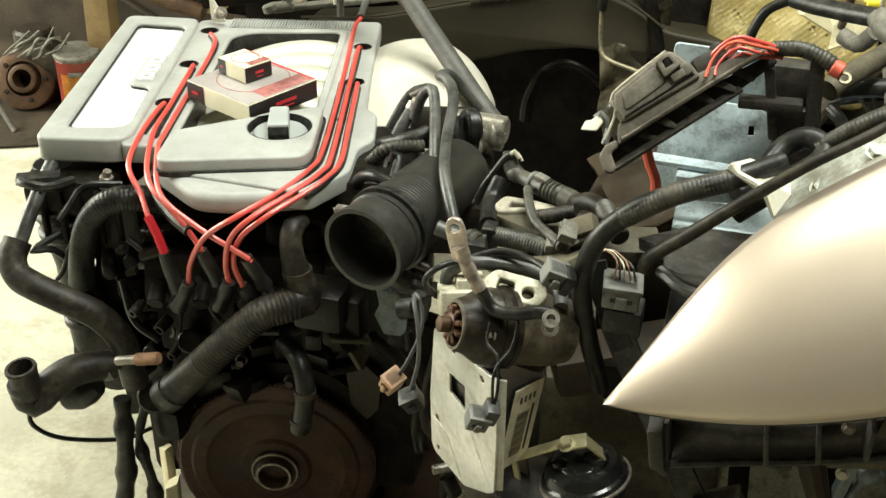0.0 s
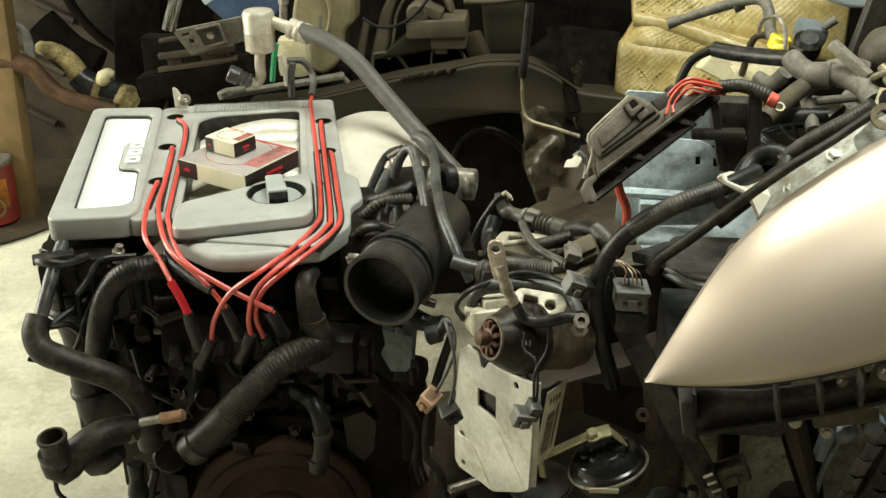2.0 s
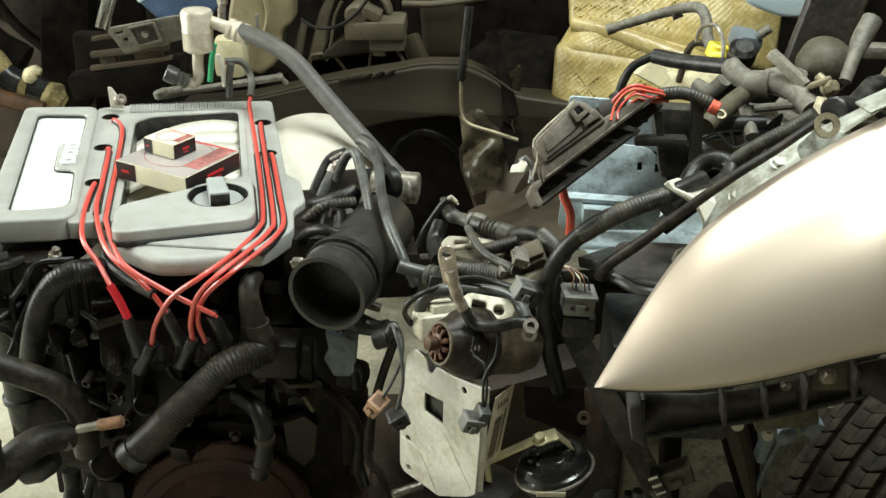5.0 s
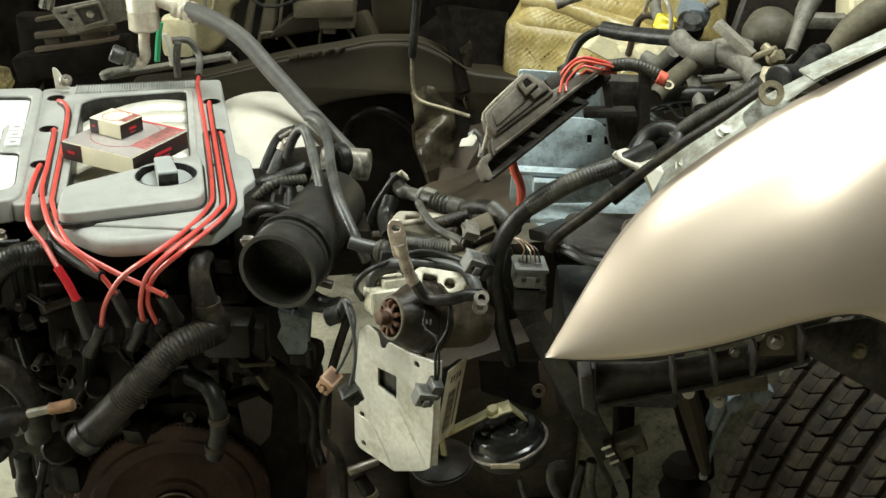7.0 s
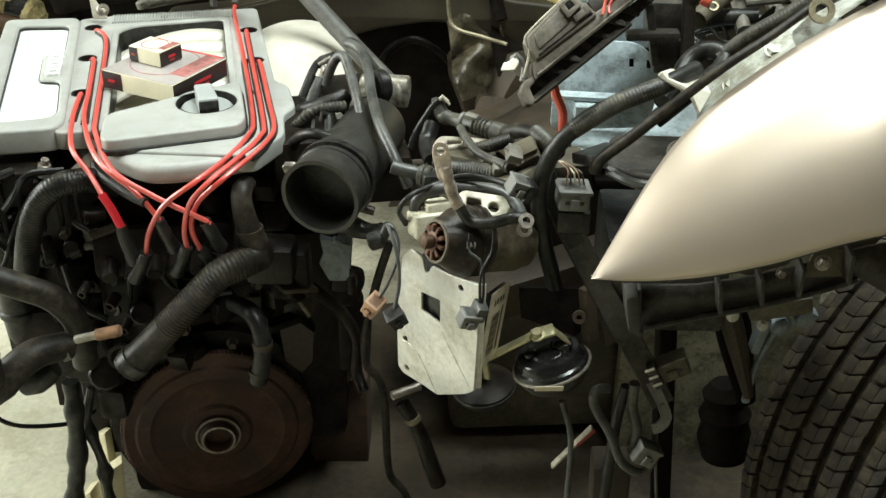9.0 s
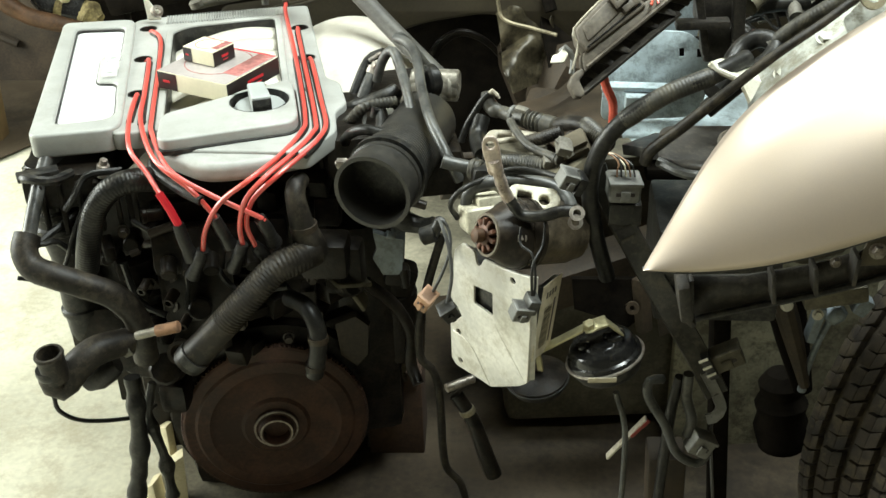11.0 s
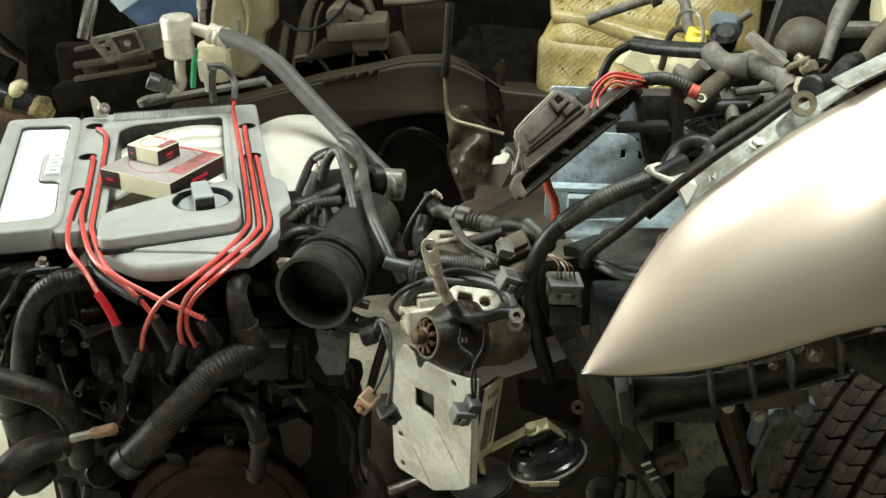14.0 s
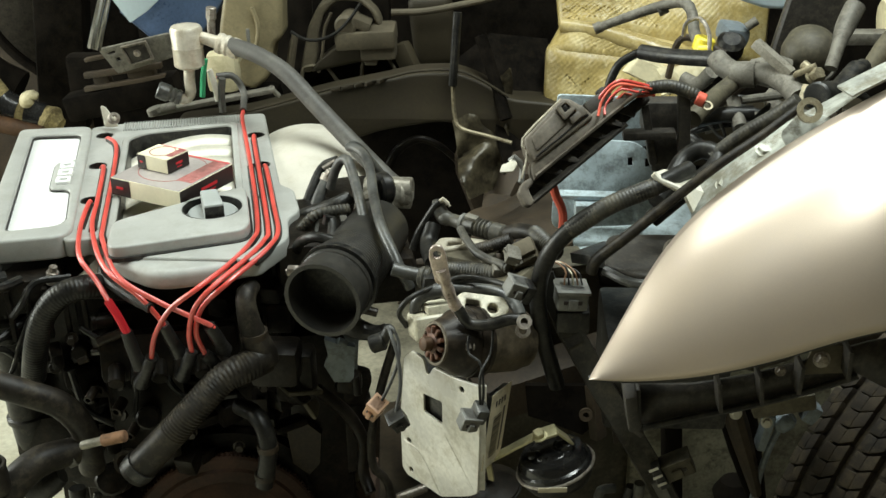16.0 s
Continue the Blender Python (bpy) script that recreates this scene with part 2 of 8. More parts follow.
M_YOKE = material("grimy_beige_yoke_paint", (0.075, 0.060, 0.040), 0.5, 0.15, var=0.5, scale=22, dust=(0.19, 0.155, 0.105), amount=0.5, bump=0.5)
M_OILCARD = material("oil_soaked_cardboard", (0.060, 0.034, 0.020), 0.8, var=0.3, scale=12, dust=(0.030, 0.020, 0.013), amount=0.6)
M_DIRTYWHITE = material("grimed_white_plastic", (0.56, 0.53, 0.41), 0.42, var=0.12, scale=30, dust=(0.15, 0.12, 0.08), amount=0.6)
M_LUG = material("tinned_copper_lug", (0.60, 0.51, 0.45), 0.32, 0.55, var=0.25, scale=60, dust=(0.22, 0.15, 0.11), amount=0.5, bump=0.6)
M_WIRE = material("grey_wire_insulation", (0.06, 0.06, 0.058), 0.45, var=0.15)
M_ORWIRE = material("orange_red_battery_cable", (0.72, 0.13, 0.08), 0.4, var=0.1)

# ---- helpers for meshes ----


def thing(name, at, label, category, group=""):
    ob = new(name)
    ob.empty_display_size = 0.02
    ob.location = at
    bpy.context.view_layer.update()
    return tagged(ob, label, category, group)


def part(name, bm, mat, parent=None, label="", angle=35, kind="", category=""):
    """Link a bmesh made in world places as one mesh object under its thing."""
    me = bpy.data.meshes.new(name)
    bmesh.ops.recalc_face_normals(bm, faces=bm.faces)
    base = Matrix.Identity(4)
    if parent is not None:
        base = parent.matrix_world.copy()
        bmesh.ops.transform(bm, matrix=base.inverted(), verts=bm.verts)
    bm.to_mesh(me)
    bm.free()
    for p in me.polygons:
        p.use_smooth = True
    me.set_sharp_from_angle(angle=radians(angle))
    me.materials.append(mat)
    ob = new(name, me)
    if parent is not None:
        ob.parent = parent
    bpy.context.view_layer.update()
    return tagged(ob, label, category, "", kind)


def spline(ctrl, step):
    """Catmull-Rom through the control points, resampled evenly. Returns points and the parameter of each."""
    P = [Vector(p) for p in ctrl]
    if len(P) == 2:
        P = [P[0], (P[0] + P[1]) / 2, P[1]]
    Q = [2 * P[0] - P[1]] + P + [2 * P[-1] - P[-2]]
    dense, par = [], []
    for i in range(1, len(Q) - 2):
        for k in range(24):
            t = k / 24
            a, b, c, d = Q[i - 1], Q[i], Q[i + 1], Q[i + 2]
            dense.append(0.5 * (2 * b + (c - a) * t + (2 * a - 5 * b + 4 * c - d) * t * t + (3 * b - a - 3 * c + d) * t ** 3))
            par.append((i - 1 + t) / (len(P) - 1))
    dense.append(P[-1])
    par.append(1.0)
    run = [0.0]
    for a, b in zip(dense, dense[1:]):
        run.append(run[-1] + (b - a).length)
    n = max(2, int(run[-1] / step))
    want = np.linspace(0, run[-1], n + 1)
    xyz = [np.interp(want, run, [p[k] for p in dense]) for k in range(3)]
    return [Vector(p) for p in zip(*xyz)], np.interp(want, run, par), want


def sweep(bm, points, radii, n=12, ends=True):
    """Rings round a line of points, joined by quads."""
    up = Vector((0, 0, 1))
    d0 = (points[1] - points[0]).normalized()
    side = d0.cross(up if abs(d0.z) < 0.9 else Vector((1, 0, 0))).normalized()
    rings, last = [], d0
    for i, p in enumerate(points):
        a, b = points[max(0, i - 1)], points[min(len(points) - 1, i + 1)]
        d = (b - a).normalized() if (b - a).length > 1e-9 else last
        side = (side - side.dot(d) * d)
        side = side.normalized() if side.length > 1e-6 else d.orthogonal().normalized()
        other = d.cross(side)
        last = d
        rings.append([bm.verts.new(p + float(radii[i]) * (math.cos(2 * math.pi * k / n) * side + math.sin(2 * math.pi * k / n) * other)) for k in range(n)])
    for r, s in zip(rings, rings[1:]):
        for k in range(n):
            bm.faces.new((r[k], r[(k + 1) % n], s[(k + 1) % n], s[k]))
    if ends:
        bm.faces.new(rings[0][::-1])
        bm.faces.new(rings[-1])
    return rings


def tube(ctrl, r, n=12, step=0.008, pitch=0.0, amp=0.1, bm=None, span=(0, 1), wob=0.0):
    """A hose along control points; r may be a list; pitch gives ribs over part of its length."""
    bm = bm or bmesh.new()
    if pitch:
        step = pitch / 4
    pts, par, run = spline(ctrl, step)
    rs = np.interp(par, np.linspace(0, 1, len(r)), r) if isinstance(r, (list, tuple)) else np.full(len(pts), r)
    if pitch:
        on = ((par >= span[0]) & (par <= span[1])).astype(float)
        rs = rs * (1 + on * amp * np.clip(1.6 * np.cos(np.arange(len(pts)) * math.pi / 2), -1, 1))
    if wob:
        rs = rs * (1 + wob * np.array([noise.noise(p * 40) for p in pts]))
    sweep(bm, pts, rs, n)
    return bm


def turned(profile, at, axis, n=32, bm=None):
    """A turned body: profile rows of (distance along the axis, radius)."""
    bm = bm or bmesh.new()
    m = Matrix.Translation(at) @ Vector(axis).to_track_quat("Z", "Y").to_matrix().to_4x4()
    rings = []
    for h, r in profile:
        r = max(r, 1e-4)
        rings.append([bm.verts.new(m @ Vector((r * math.cos(2 * math.pi * k / n), r * math.sin(2 * math.pi * k / n), h))) for k in range(n)])
    for a, b in zip(rings, rings[1:]):
        for k in range(n):
            bm.faces.new((a[k], a[(k + 1) % n], b[(k + 1) % n], b[k]))
    bm.faces.new(rings[0][::-1])
    bm.faces.new(rings[-1])
    return bm


def open_ring(profile, at, axis, n=28):
    """A turned ring: a closed loop of (distance along the axis, radius), open in its middle."""
    bm = bmesh.new()
    m = Matrix.Translation(at) @ Vector(axis).to_track_quat("Z", "Y").to_matrix().to_4x4()
    loops = [[bm.verts.new(m @ Vector((r * math.cos(2 * math.pi * k / n), r * math.sin(2 * math.pi * k / n), h))) for k in range(n)] for h, r in profile]
    for p, q in zip(loops, loops[1:] + loops[:1]):
        for k in range(n):
            bm.faces.new((p[k], p[(k + 1) % n], q[(k + 1) % n], q[k]))
    return bm


def rod(a, b, r, n=12, bm=None, edge=0.15):
    a, b = Vector(a), Vector(b)
    h, e = (b - a).length, r * edge
    return turned([(0, r - e), (e, r), (h - e, r), (h, r - e)], a, b - a, n, bm)


def block(m, sx, sy, sz, bevel=0.002, bm=None, segs=2):
    """A bevelled box of the given size centred in the pose m."""
    out = bmesh.new()
    bmesh.ops.create_cube(out, size=1)
    bmesh.ops.scale(out, vec=(sx, sy, sz), verts=out.verts)
    if bevel:
        bmesh.ops.bevel(out, geom=list(out.edges), offset=min(bevel, 0.45 * min(sx, sy, sz)), segments=segs, affect="EDGES", profile=0.6)
    bmesh.ops.transform(out, matrix=m, verts=out.verts)
    if bm is None:
        return out
    me = bpy.data.meshes.new("scratch")
    out.to_mesh(me)
    out.free()
    bm.from_mesh(me)
    bpy.data.meshes.remove(me)
    return bm


def between(a, b, w, h, bevel=0.002, bm=None, roll=0):
    """A bevelled bar from a to b, w wide and h thick."""
    a, b = Vector(a), Vector(b)
    m = Matrix.Translation((a + b) / 2) @ (b - a).to_track_quat("X", "Z").to_matrix().to_4x4() @ pose(0, 0, 0, roll)
    return block(m, (b - a).length, w, h, bevel, bm)


def rounded(poly, r, k=5):
    """The outline with its corners rounded to about r."""
    out = []
    for i, p in enumerate(poly):
        p, a, b = Vector(p), Vector(poly[i - 1]), Vector(poly[(i + 1) % len(poly)])
        ra = min(r, 0.45 * (a - p).length)
        rb = min(r, 0.45 * (b - p).length)
        s, e = p + ra * (a - p).normalized(), p + rb * (b - p).normalized()
        for j in range(k + 1):
            t = j / k
            out.append(((1 - t) ** 2 * s + 2 * t * (1 - t) * p + t * t * e)[:2])
    return out


def circle(cx, cy, r, n=20, ry=None):
    return [(cx + r * math.cos(2 * math.pi * k / n), cy + (ry or r) * math.sin(2 * math.pi * k / n)) for k in range(n)]


def plate(outlines, thick, m, bevel=0.001, segs=2):
    """A flat plate with holes: the first outline is its edge, the others are cut out. It lies about z = 0 of the pose m."""
    cu = bpy.data.curves.new("scratch", "CURVE")
    cu.dimensions, cu.fill_mode, cu.extrude, cu.bevel_depth, cu.bevel_resolution, cu.offset = "2D", "BOTH", max(thick / 2 - bevel, 1e-5), bevel, segs, -bevel
    for o in outlines:
        s = cu.splines.new("POLY")
        s.points.add(len(o) - 1)
        for p, q in zip(s.points, o):
            p.co = (q[0], q[1], 0, 1)
        s.use_cyclic_u = True
    ob = bpy.data.objects.new("scratch", cu)
    scene.collection.objects.link(ob)
    bpy.context.view_layer.update()
    me = bpy.data.meshes.new_from_object(ob.evaluated_get(bpy.context.evaluated_depsgraph_get()))
    bpy.data.objects.remove(ob)
    bpy.data.curves.remove(cu)
    bm = bmesh.new()
    bm.from_mesh(me)
    bpy.data.meshes.remove(me)
    bmesh.ops.remove_doubles(bm, verts=bm.verts, dist=1e-6)
    bmesh.ops.transform(bm, matrix=m, verts=bm.verts)
    return bm


def face_on(a, b, c):
    """The pose whose x runs from a to b and whose plane holds c; its z faces out."""
    a, b, c = Vector(a), Vector(b), Vector(c)
    x = (b - a).normalized()
    z = x.cross(c - a).normalized()
    return Matrix.Translation(a) @ Matrix((x, z.cross(x), z)).transposed().to_4x4()


def ngon(points, thick):
    """A thin bent sheet through a ring of places, thickened along its own normal."""
    bm = bmesh.new()
    c = sum((Vector(p) for p in points), Vector()) / len(points)
    vs = [bm.verts.new(p) for p in points]
    m = bm.verts.new(c)
    for i in range(len(vs)):
        bm.faces.new((vs[i - 1], vs[i], m))
    bmesh.ops.recalc_face_normals(bm, faces=bm.faces)
    bmesh.ops.solidify(bm, geom=list(bm.faces), thickness=thick)
    return bm


def crumple(a, b, c, d, amp, freq, n=36, thick=0.003):
    """A crumpled sheet over four corners."""
    bm = bmesh.new()
    A, B, C, D = (Vector(p) for p in (a, b, c, d))
    nrm = (B - A).cross(D - A).normalized()
    rows = []
    for i in range(n + 1):
        row = []
        for j in range(n + 1):
            p = A.lerp(B, i / n).lerp(D.lerp(C, i / n), j / n)
            h = 1 - 2 * abs(noise.noise(p * freq)) + 0.4 * noise.noise(p * freq * 2.7)
            q = p + nrm * amp * h + Vector((noise.noise(p * freq + Vector((9, 0, 0))), 0, noise.noise(p * freq + Vector((0, 9, 0))))) * amp * 0.8
            row.append(bm.verts.new(q))
        rows.append(row)
    for p, q in zip(rows, rows[1:]):
        for j in range(n):
            bm.faces.new((p[j], q[j], q[j + 1], p[j + 1]))
    bmesh.ops.recalc_face_normals(bm, faces=bm.faces)
    bmesh.ops.solidify(bm, geom=list(bm.faces), thickness=thick)
    return bm


def mixed(*bms):
    """Join several bmeshes into one."""
    out = bmesh.new()
    for b in bms:
        me = bpy.data.meshes.new("scratch")
        b.to_mesh(me)
        b.free()
        out.from_mesh(me)
        bpy.data.meshes.remove(me)
    return out


def bolt(at, axis, r=0.006, h=0.006, bm=None):
    """A flanged hexagon head."""
    bm = turned([(0, r * 1.35), (h * 0.25, r * 1.35), (h * 0.3, r)], at, axis, 16, bm)
    a = Vector(axis).normalized()
    return turned([(0, r), (h * 0.85, r), (h, r * 0.85)], Vector(at) + a * h * 0.3, axis, 6, bm)


# ---- setting ----
fl = bmesh.new()
bmesh.ops.create_grid(fl, x_segments=60, y_segments=60, size=4.5)
for v in fl.verts:
    v.co += Vector((0.3, 1.2, 0.004 * noise.noise(v.co * 1.5)))
part("floor", fl, M_CONCRETE, None, "worn pale concrete workshop floor with dirt stains", kind="structure", category="floor")


def wall(name, x, y, sx, sy, label):
    part(name, block(pose(x, y, 1.5), sx, sy, 3.0, 0.004), M_WALL, None, label, kind="structure", category="wall")


wall("wall_north", 0.3, 4.9, 8.4, 0.2, "stained plaster rear wall of the dim workshop")
wall("wall_south", 0.3, -2.9, 8.4, 0.2, "stained plaster wall of the dim workshop")
wall("wall_east", 4.4, 1.0, 0.2, 7.6, "stained plaster side wall of the dim workshop")
wall("wall_west_1", -3.8, -1.35, 0.2, 3.1, "stained plaster side wall beside the open doorway")
wall("wall_west_2", -3.8, 3.8, 0.2, 2.0, "stained plaster side wall beside the open doorway")
part("wall_west_lintel", block(pose(-3.8, 1.5, 2.8), 0.2, 2.6, 0.4, 0.004), M_WALL, None, "plaster lintel over the open workshop doorway", kind="structure", category="wall")
part("ceiling", block(pose(0.3, 1.0, 3.05), 8.4, 7.9, 0.1, 0.004), M_WALL, None, "plain dim plaster workshop ceiling", kind="structure", category="ceiling")
# Unseen batten fixtures, added where the two overhead area lights hang.
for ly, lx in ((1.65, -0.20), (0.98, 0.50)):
    lampbody = thing("assumed_batten_lamp", (lx, ly, 2.6), "assumed white batten lamp overhead, out of view", "lamp", "workshop lamps")
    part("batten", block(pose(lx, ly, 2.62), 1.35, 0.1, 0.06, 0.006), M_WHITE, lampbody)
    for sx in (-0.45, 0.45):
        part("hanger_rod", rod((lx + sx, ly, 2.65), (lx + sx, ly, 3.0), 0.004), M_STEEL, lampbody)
# Floor patch under the engine: dirt with the car's shade painted in.
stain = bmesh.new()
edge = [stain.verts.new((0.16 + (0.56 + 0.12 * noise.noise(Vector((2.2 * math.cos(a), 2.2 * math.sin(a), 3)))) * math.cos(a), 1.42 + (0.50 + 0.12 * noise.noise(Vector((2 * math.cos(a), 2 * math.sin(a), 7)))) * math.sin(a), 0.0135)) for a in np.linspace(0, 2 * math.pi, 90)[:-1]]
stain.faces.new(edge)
part("oily_shaded_floor", stain, M_OILSHADE, None, "dark floor patch, oily and with the car's shade in its colour", kind="structure", category="stain")

# Added dark floor patch, mostly out of view, that cuts bounced light.
dim_patch = bmesh.new()
edge = [dim_patch.verts.new((1.25 + (1.62 + 0.10 * noise.noise(Vector((2.6 * math.cos(a), 2.6 * math.sin(a), 11)))) * math.cos(a), 0.95 + (2.0 + 0.3 * noise.noise(Vector((2 * math.cos(a), 2 * math.sin(a), 17)))) * math.sin(a), 0.0055)) for a in np.linspace(0, 2 * math.pi, 120)[:-1]]
dim_patch.faces.new(edge)
part("dim_floor_patch", dim_patch, M_DIMFLOOR, None, "darker concrete round the car, added to cut bounced light", kind="structure", category="stain")
# Shade under the car, painted as a darker floor patch.
dim_patch = bmesh.new()
edge = [dim_patch.verts.new((0.02 + (0.62 + 0.14 * noise.noise(Vector((2.6 * math.cos(a), 2.6 * math.sin(a), 11)))) * math.cos(a), 1.95 + (0.78 + 0.16 * noise.noise(Vector((2 * math.cos(a), 2 * math.sin(a), 17)))) * math.sin(a), 0.0095)) for a in np.linspace(0, 2 * math.pi, 90)[:-1]]
dim_patch.faces.new(edge)
part("dim_floor_patch", dim_patch, M_DIMFLOOR, None, "concrete under the car with its shade in the colour", kind="structure", category="stain")

# ---- engine ----
ENG = pose(-0.43, 1.24, 0, 0, 0, 13.5)


def eng(u, v, z):
    return ENG @ Vector((u, v, z))


EV = (ENG.to_3x3() @ Vector((0, -1, 0)))
engine = thing("engine", (-0.40, 1.40, 0.0), "removed black car engine with grey cover and red ignition leads", "engine")

# cast body under the cover
body = block(ENG @ pose(0.02, 0.24, 0.27), 0.30, 0.40, 0.34, 0.02)
body = block(ENG @ pose(0.03, 0.22, 0.07), 0.22, 0.34, 0.13, 0.03, body)
part("engine_block", body, M_BLOCK, engine, "oily black cast iron block")
for k in range(5):
    part("block_rib", block(ENG @ pose(-0.145, 0.09 + 0.07 * k, 0.3), 0.05, 0.012, 0.26, 0.004), M_BLOCK, engine)
# dark timing case and accessories under the panel side
case = [(p[0], p[2]) for p in ((-0.635, 1.250, 0.578), (-0.624, 1.250, 0.493), (-0.600, 1.250, 0.449), (-0.643, 1.250, 0.403), (-0.639, 1.250, 0.328), (-0.615, 1.250, 0.270), (-0.566, 1.250, 0.241), (-0.418, 1.250, 0.233), (-0.374, 1.250, 0.579))]
part("timing_case", plate([rounded(case, 0.012)], 0.14, pose(0, 1.315, 0, 90), 0.006), M_BLOCK, engine, angle=50)
part("alternator", turned([(-0.05, 0.03), (-0.045, 0.05), (0.0, 0.056), (0.045, 0.05), (0.05, 0.03)], (-0.579, 1.250, 0.329), (0, -1, 0.1), 28), M_BLOCK, engine)
for k, (x, y, z) in enumerate(((-0.562, 1.235, 0.458), (-0.523, 1.235, 0.485), (-0.516, 1.235, 0.414), (-0.557, 1.235, 0.377), (-0.477, 1.235, 0.459), (-0.509, 1.235, 0.359), (-0.464, 1.235, 0.397), (-0.602, 1.235, 0.413))):
    part("front_lug", mixed(rod((x, y, z), (x + 0.004, y - 0.03 - 0.008 * (k % 3), z + 0.006), 0.008 + 0.003 * (k % 2), 14), block(pose(x, y - 0.008, z, 0, 0, 20 * k), 0.03, 0.02, 0.02 + 0.006 * (k % 3), 0.004)), M_BLOCK, engine)
for p, d in (((-0.508, 1.200, 0.432), (-1, -0.3, 0.1)), ((-0.488, 1.190, 0.540), (-0.9, -0.5, 0.1)), ((-0.473, 1.200, 0.447), (-0.3, -1, 0.1)), ((-0.475, 1.200, 0.401), (-0.4, -1, 0.2))):
    part("pipe_stub", turned([(-0.02, 0.008), (0.0, 0.008), (0.001, 0.0095), (0.006, 0.0095), (0.006, 0.005), (0.0, 0.004)], p, d, 18), M_NOSE, engine)
head = block(ENG @ pose(0.03, 0.22, 0.50), 0.26, 0.42, 0.16, 0.02)
head = block(ENG @ pose(0.03, 0.02, 0.47), 0.20, 0.05, 0.14, 0.012, head)
head = block(ENG @ pose(-0.02, -0.01, 0.42), 0.10, 0.05, 0.10, 0.012, head)
part("side_casting", mixed(block(ENG @ pose(0.205, 0.16, 0.28), 0.09, 0.28, 0.36, 0.02), block(ENG @ pose(0.235, 0.10, 0.42), 0.06, 0.12, 0.1, 0.02), rod(eng(0.25, 0.05, 0.22), eng(0.25, 0.05, 0.34), 0.03)), M_BLOCK, engine)
part("cylinder_head", head, M_BLOCK, engine)
bell = turned([(0, 0.155), (0.012, 0.16), (0.05, 0.15), (0.06, 0.12)], eng(0.057, 0.075, 0.165), EV, 40)
part("rear_housing", bell, M_BLOCK, engine)
vc = block(ENG @ pose(-0.16, 0.2, 0.575), 0.11, 0.44, 0.05, 0.014)
for k in range(6):
    vc = block(ENG @ pose(-0.19 + 0.022 * k, -0.022, 0.555), 0.006, 0.012, 0.07, 0.002, vc)
part("valve_cover", vc, M_BLOCK, engine)
hooked = tube([eng(-0.205, -0.02, 0.60), eng(-0.20, -0.045, 0.612), eng(-0.17, -0.05, 0.608), eng(-0.15, -0.02, 0.602)], 0.006, 8)
hooked = block(ENG @ pose(-0.19, -0.02, 0.605, 0, 0, 15), 0.05, 0.02, 0.008, 0.002, hooked)
part("lifting_eye", hooked, M_BLACK, engine)

# flexplate with its ring of teeth
HUB = eng(0.057, -0.005, 0.163)
disc = turned([(-0.012, 0.128), (-0.01, 0.1335), (0.0, 0.1335), (0.002, 0.130), (0.003, 0.116), (0.006, 0.112), (0.007, 0.095), (0.004, 0.088), (0.004, 0.05), (0.008, 0.045), (0.008, 0.0)], HUB, EV, 96)
flex = part("flexplate", disc, M_RUST, engine, "rust brown flexplate with toothed rim", angle=25)
teeth = bmesh.new()
fm = Matrix.Translation(HUB) @ EV.to_track_quat("Z", "Y").to_matrix().to_4x4()
for k in range(132):
    block(fm @ pose(0, 0, 0, 0, 0, 360 * k / 132) @ pose(0.1345, 0, -0.005), 0.003, 0.0030, 0.008, 0.0006, teeth, 1)
part("ring_gear", teeth, M_RUST, flex)
hubm = turned([(0.006, 0.033), (0.012, 0.0325), (0.014, 0.031), (0.014, 0.026), (0.022, 0.025), (0.024, 0.0235), (0.024, 0.0195), (0.002, 0.0185), (0.002, 0.0)], HUB, EV, 40)
hub = part("hub", hubm, M_RUST, flex)
for off, r in ((0.0135, 0.0305), (0.0235, 0.0225)):
    part("bright_edge", open_ring([(-0.001, r - 0.0016), (-0.001, r + 0.0016), (0.001, r + 0.0012), (0.001, r - 0.0012)], HUB + EV * off, EV, 40), M_STEEL, hub, "thin bright steel edge")

# engine cover
outer = rounded([(-0.097, 0.428), (-0.05, 0.436), (0.172, 0.438), (0.178, 0.125), (0.195, 0.106), (0.198, 0.03), (0.181, 0.009), (0.178, -0.05), (0.138, -0.105), (-0.03, -0.06), (-0.05, 0.0), (-0.097, 0.0)], 0.012)
opening = rounded([(-0.036, 0.355), (-0.012, 0.378), (0.119, 0.388), (0.119, 0.075), (-0.036, -0.005)], 0.012)
holes = [circle(-0.074, v, 0.0125, 24) for v in (0.386, 0.256, 0.127)] + [circle(u, v, 0.0125, 24) for u, v in ((0.154, 0.336), (0.156, 0.208))]
holes += [circle(-0.062, 0.03, 0.005), circle(0.152, 0.09, 0.006), circle(0.03, 0.418, 0.006)]
cover = part("engine_cover", plate([outer, opening] + holes, 0.024, ENG @ pose(0, 0, 0.628), 0.003), M_COVER, engine, "matt grey plastic engine cover")
rim = plate([rounded([(-0.045, 0.365), (-0.018, 0.389), (0.128, 0.398), (0.128, 0.072), (-0.045, -0.012)], 0.014), rounded([(-0.035, 0.354), (-0.012, 0.376), (0.118, 0.386), (0.118, 0.078), (-0.035, 0.0)], 0.012)], 0.032, ENG @ pose(0, 0, 0.6265), 0.002)
part("opening_rim", rim, M_COVER, cover)
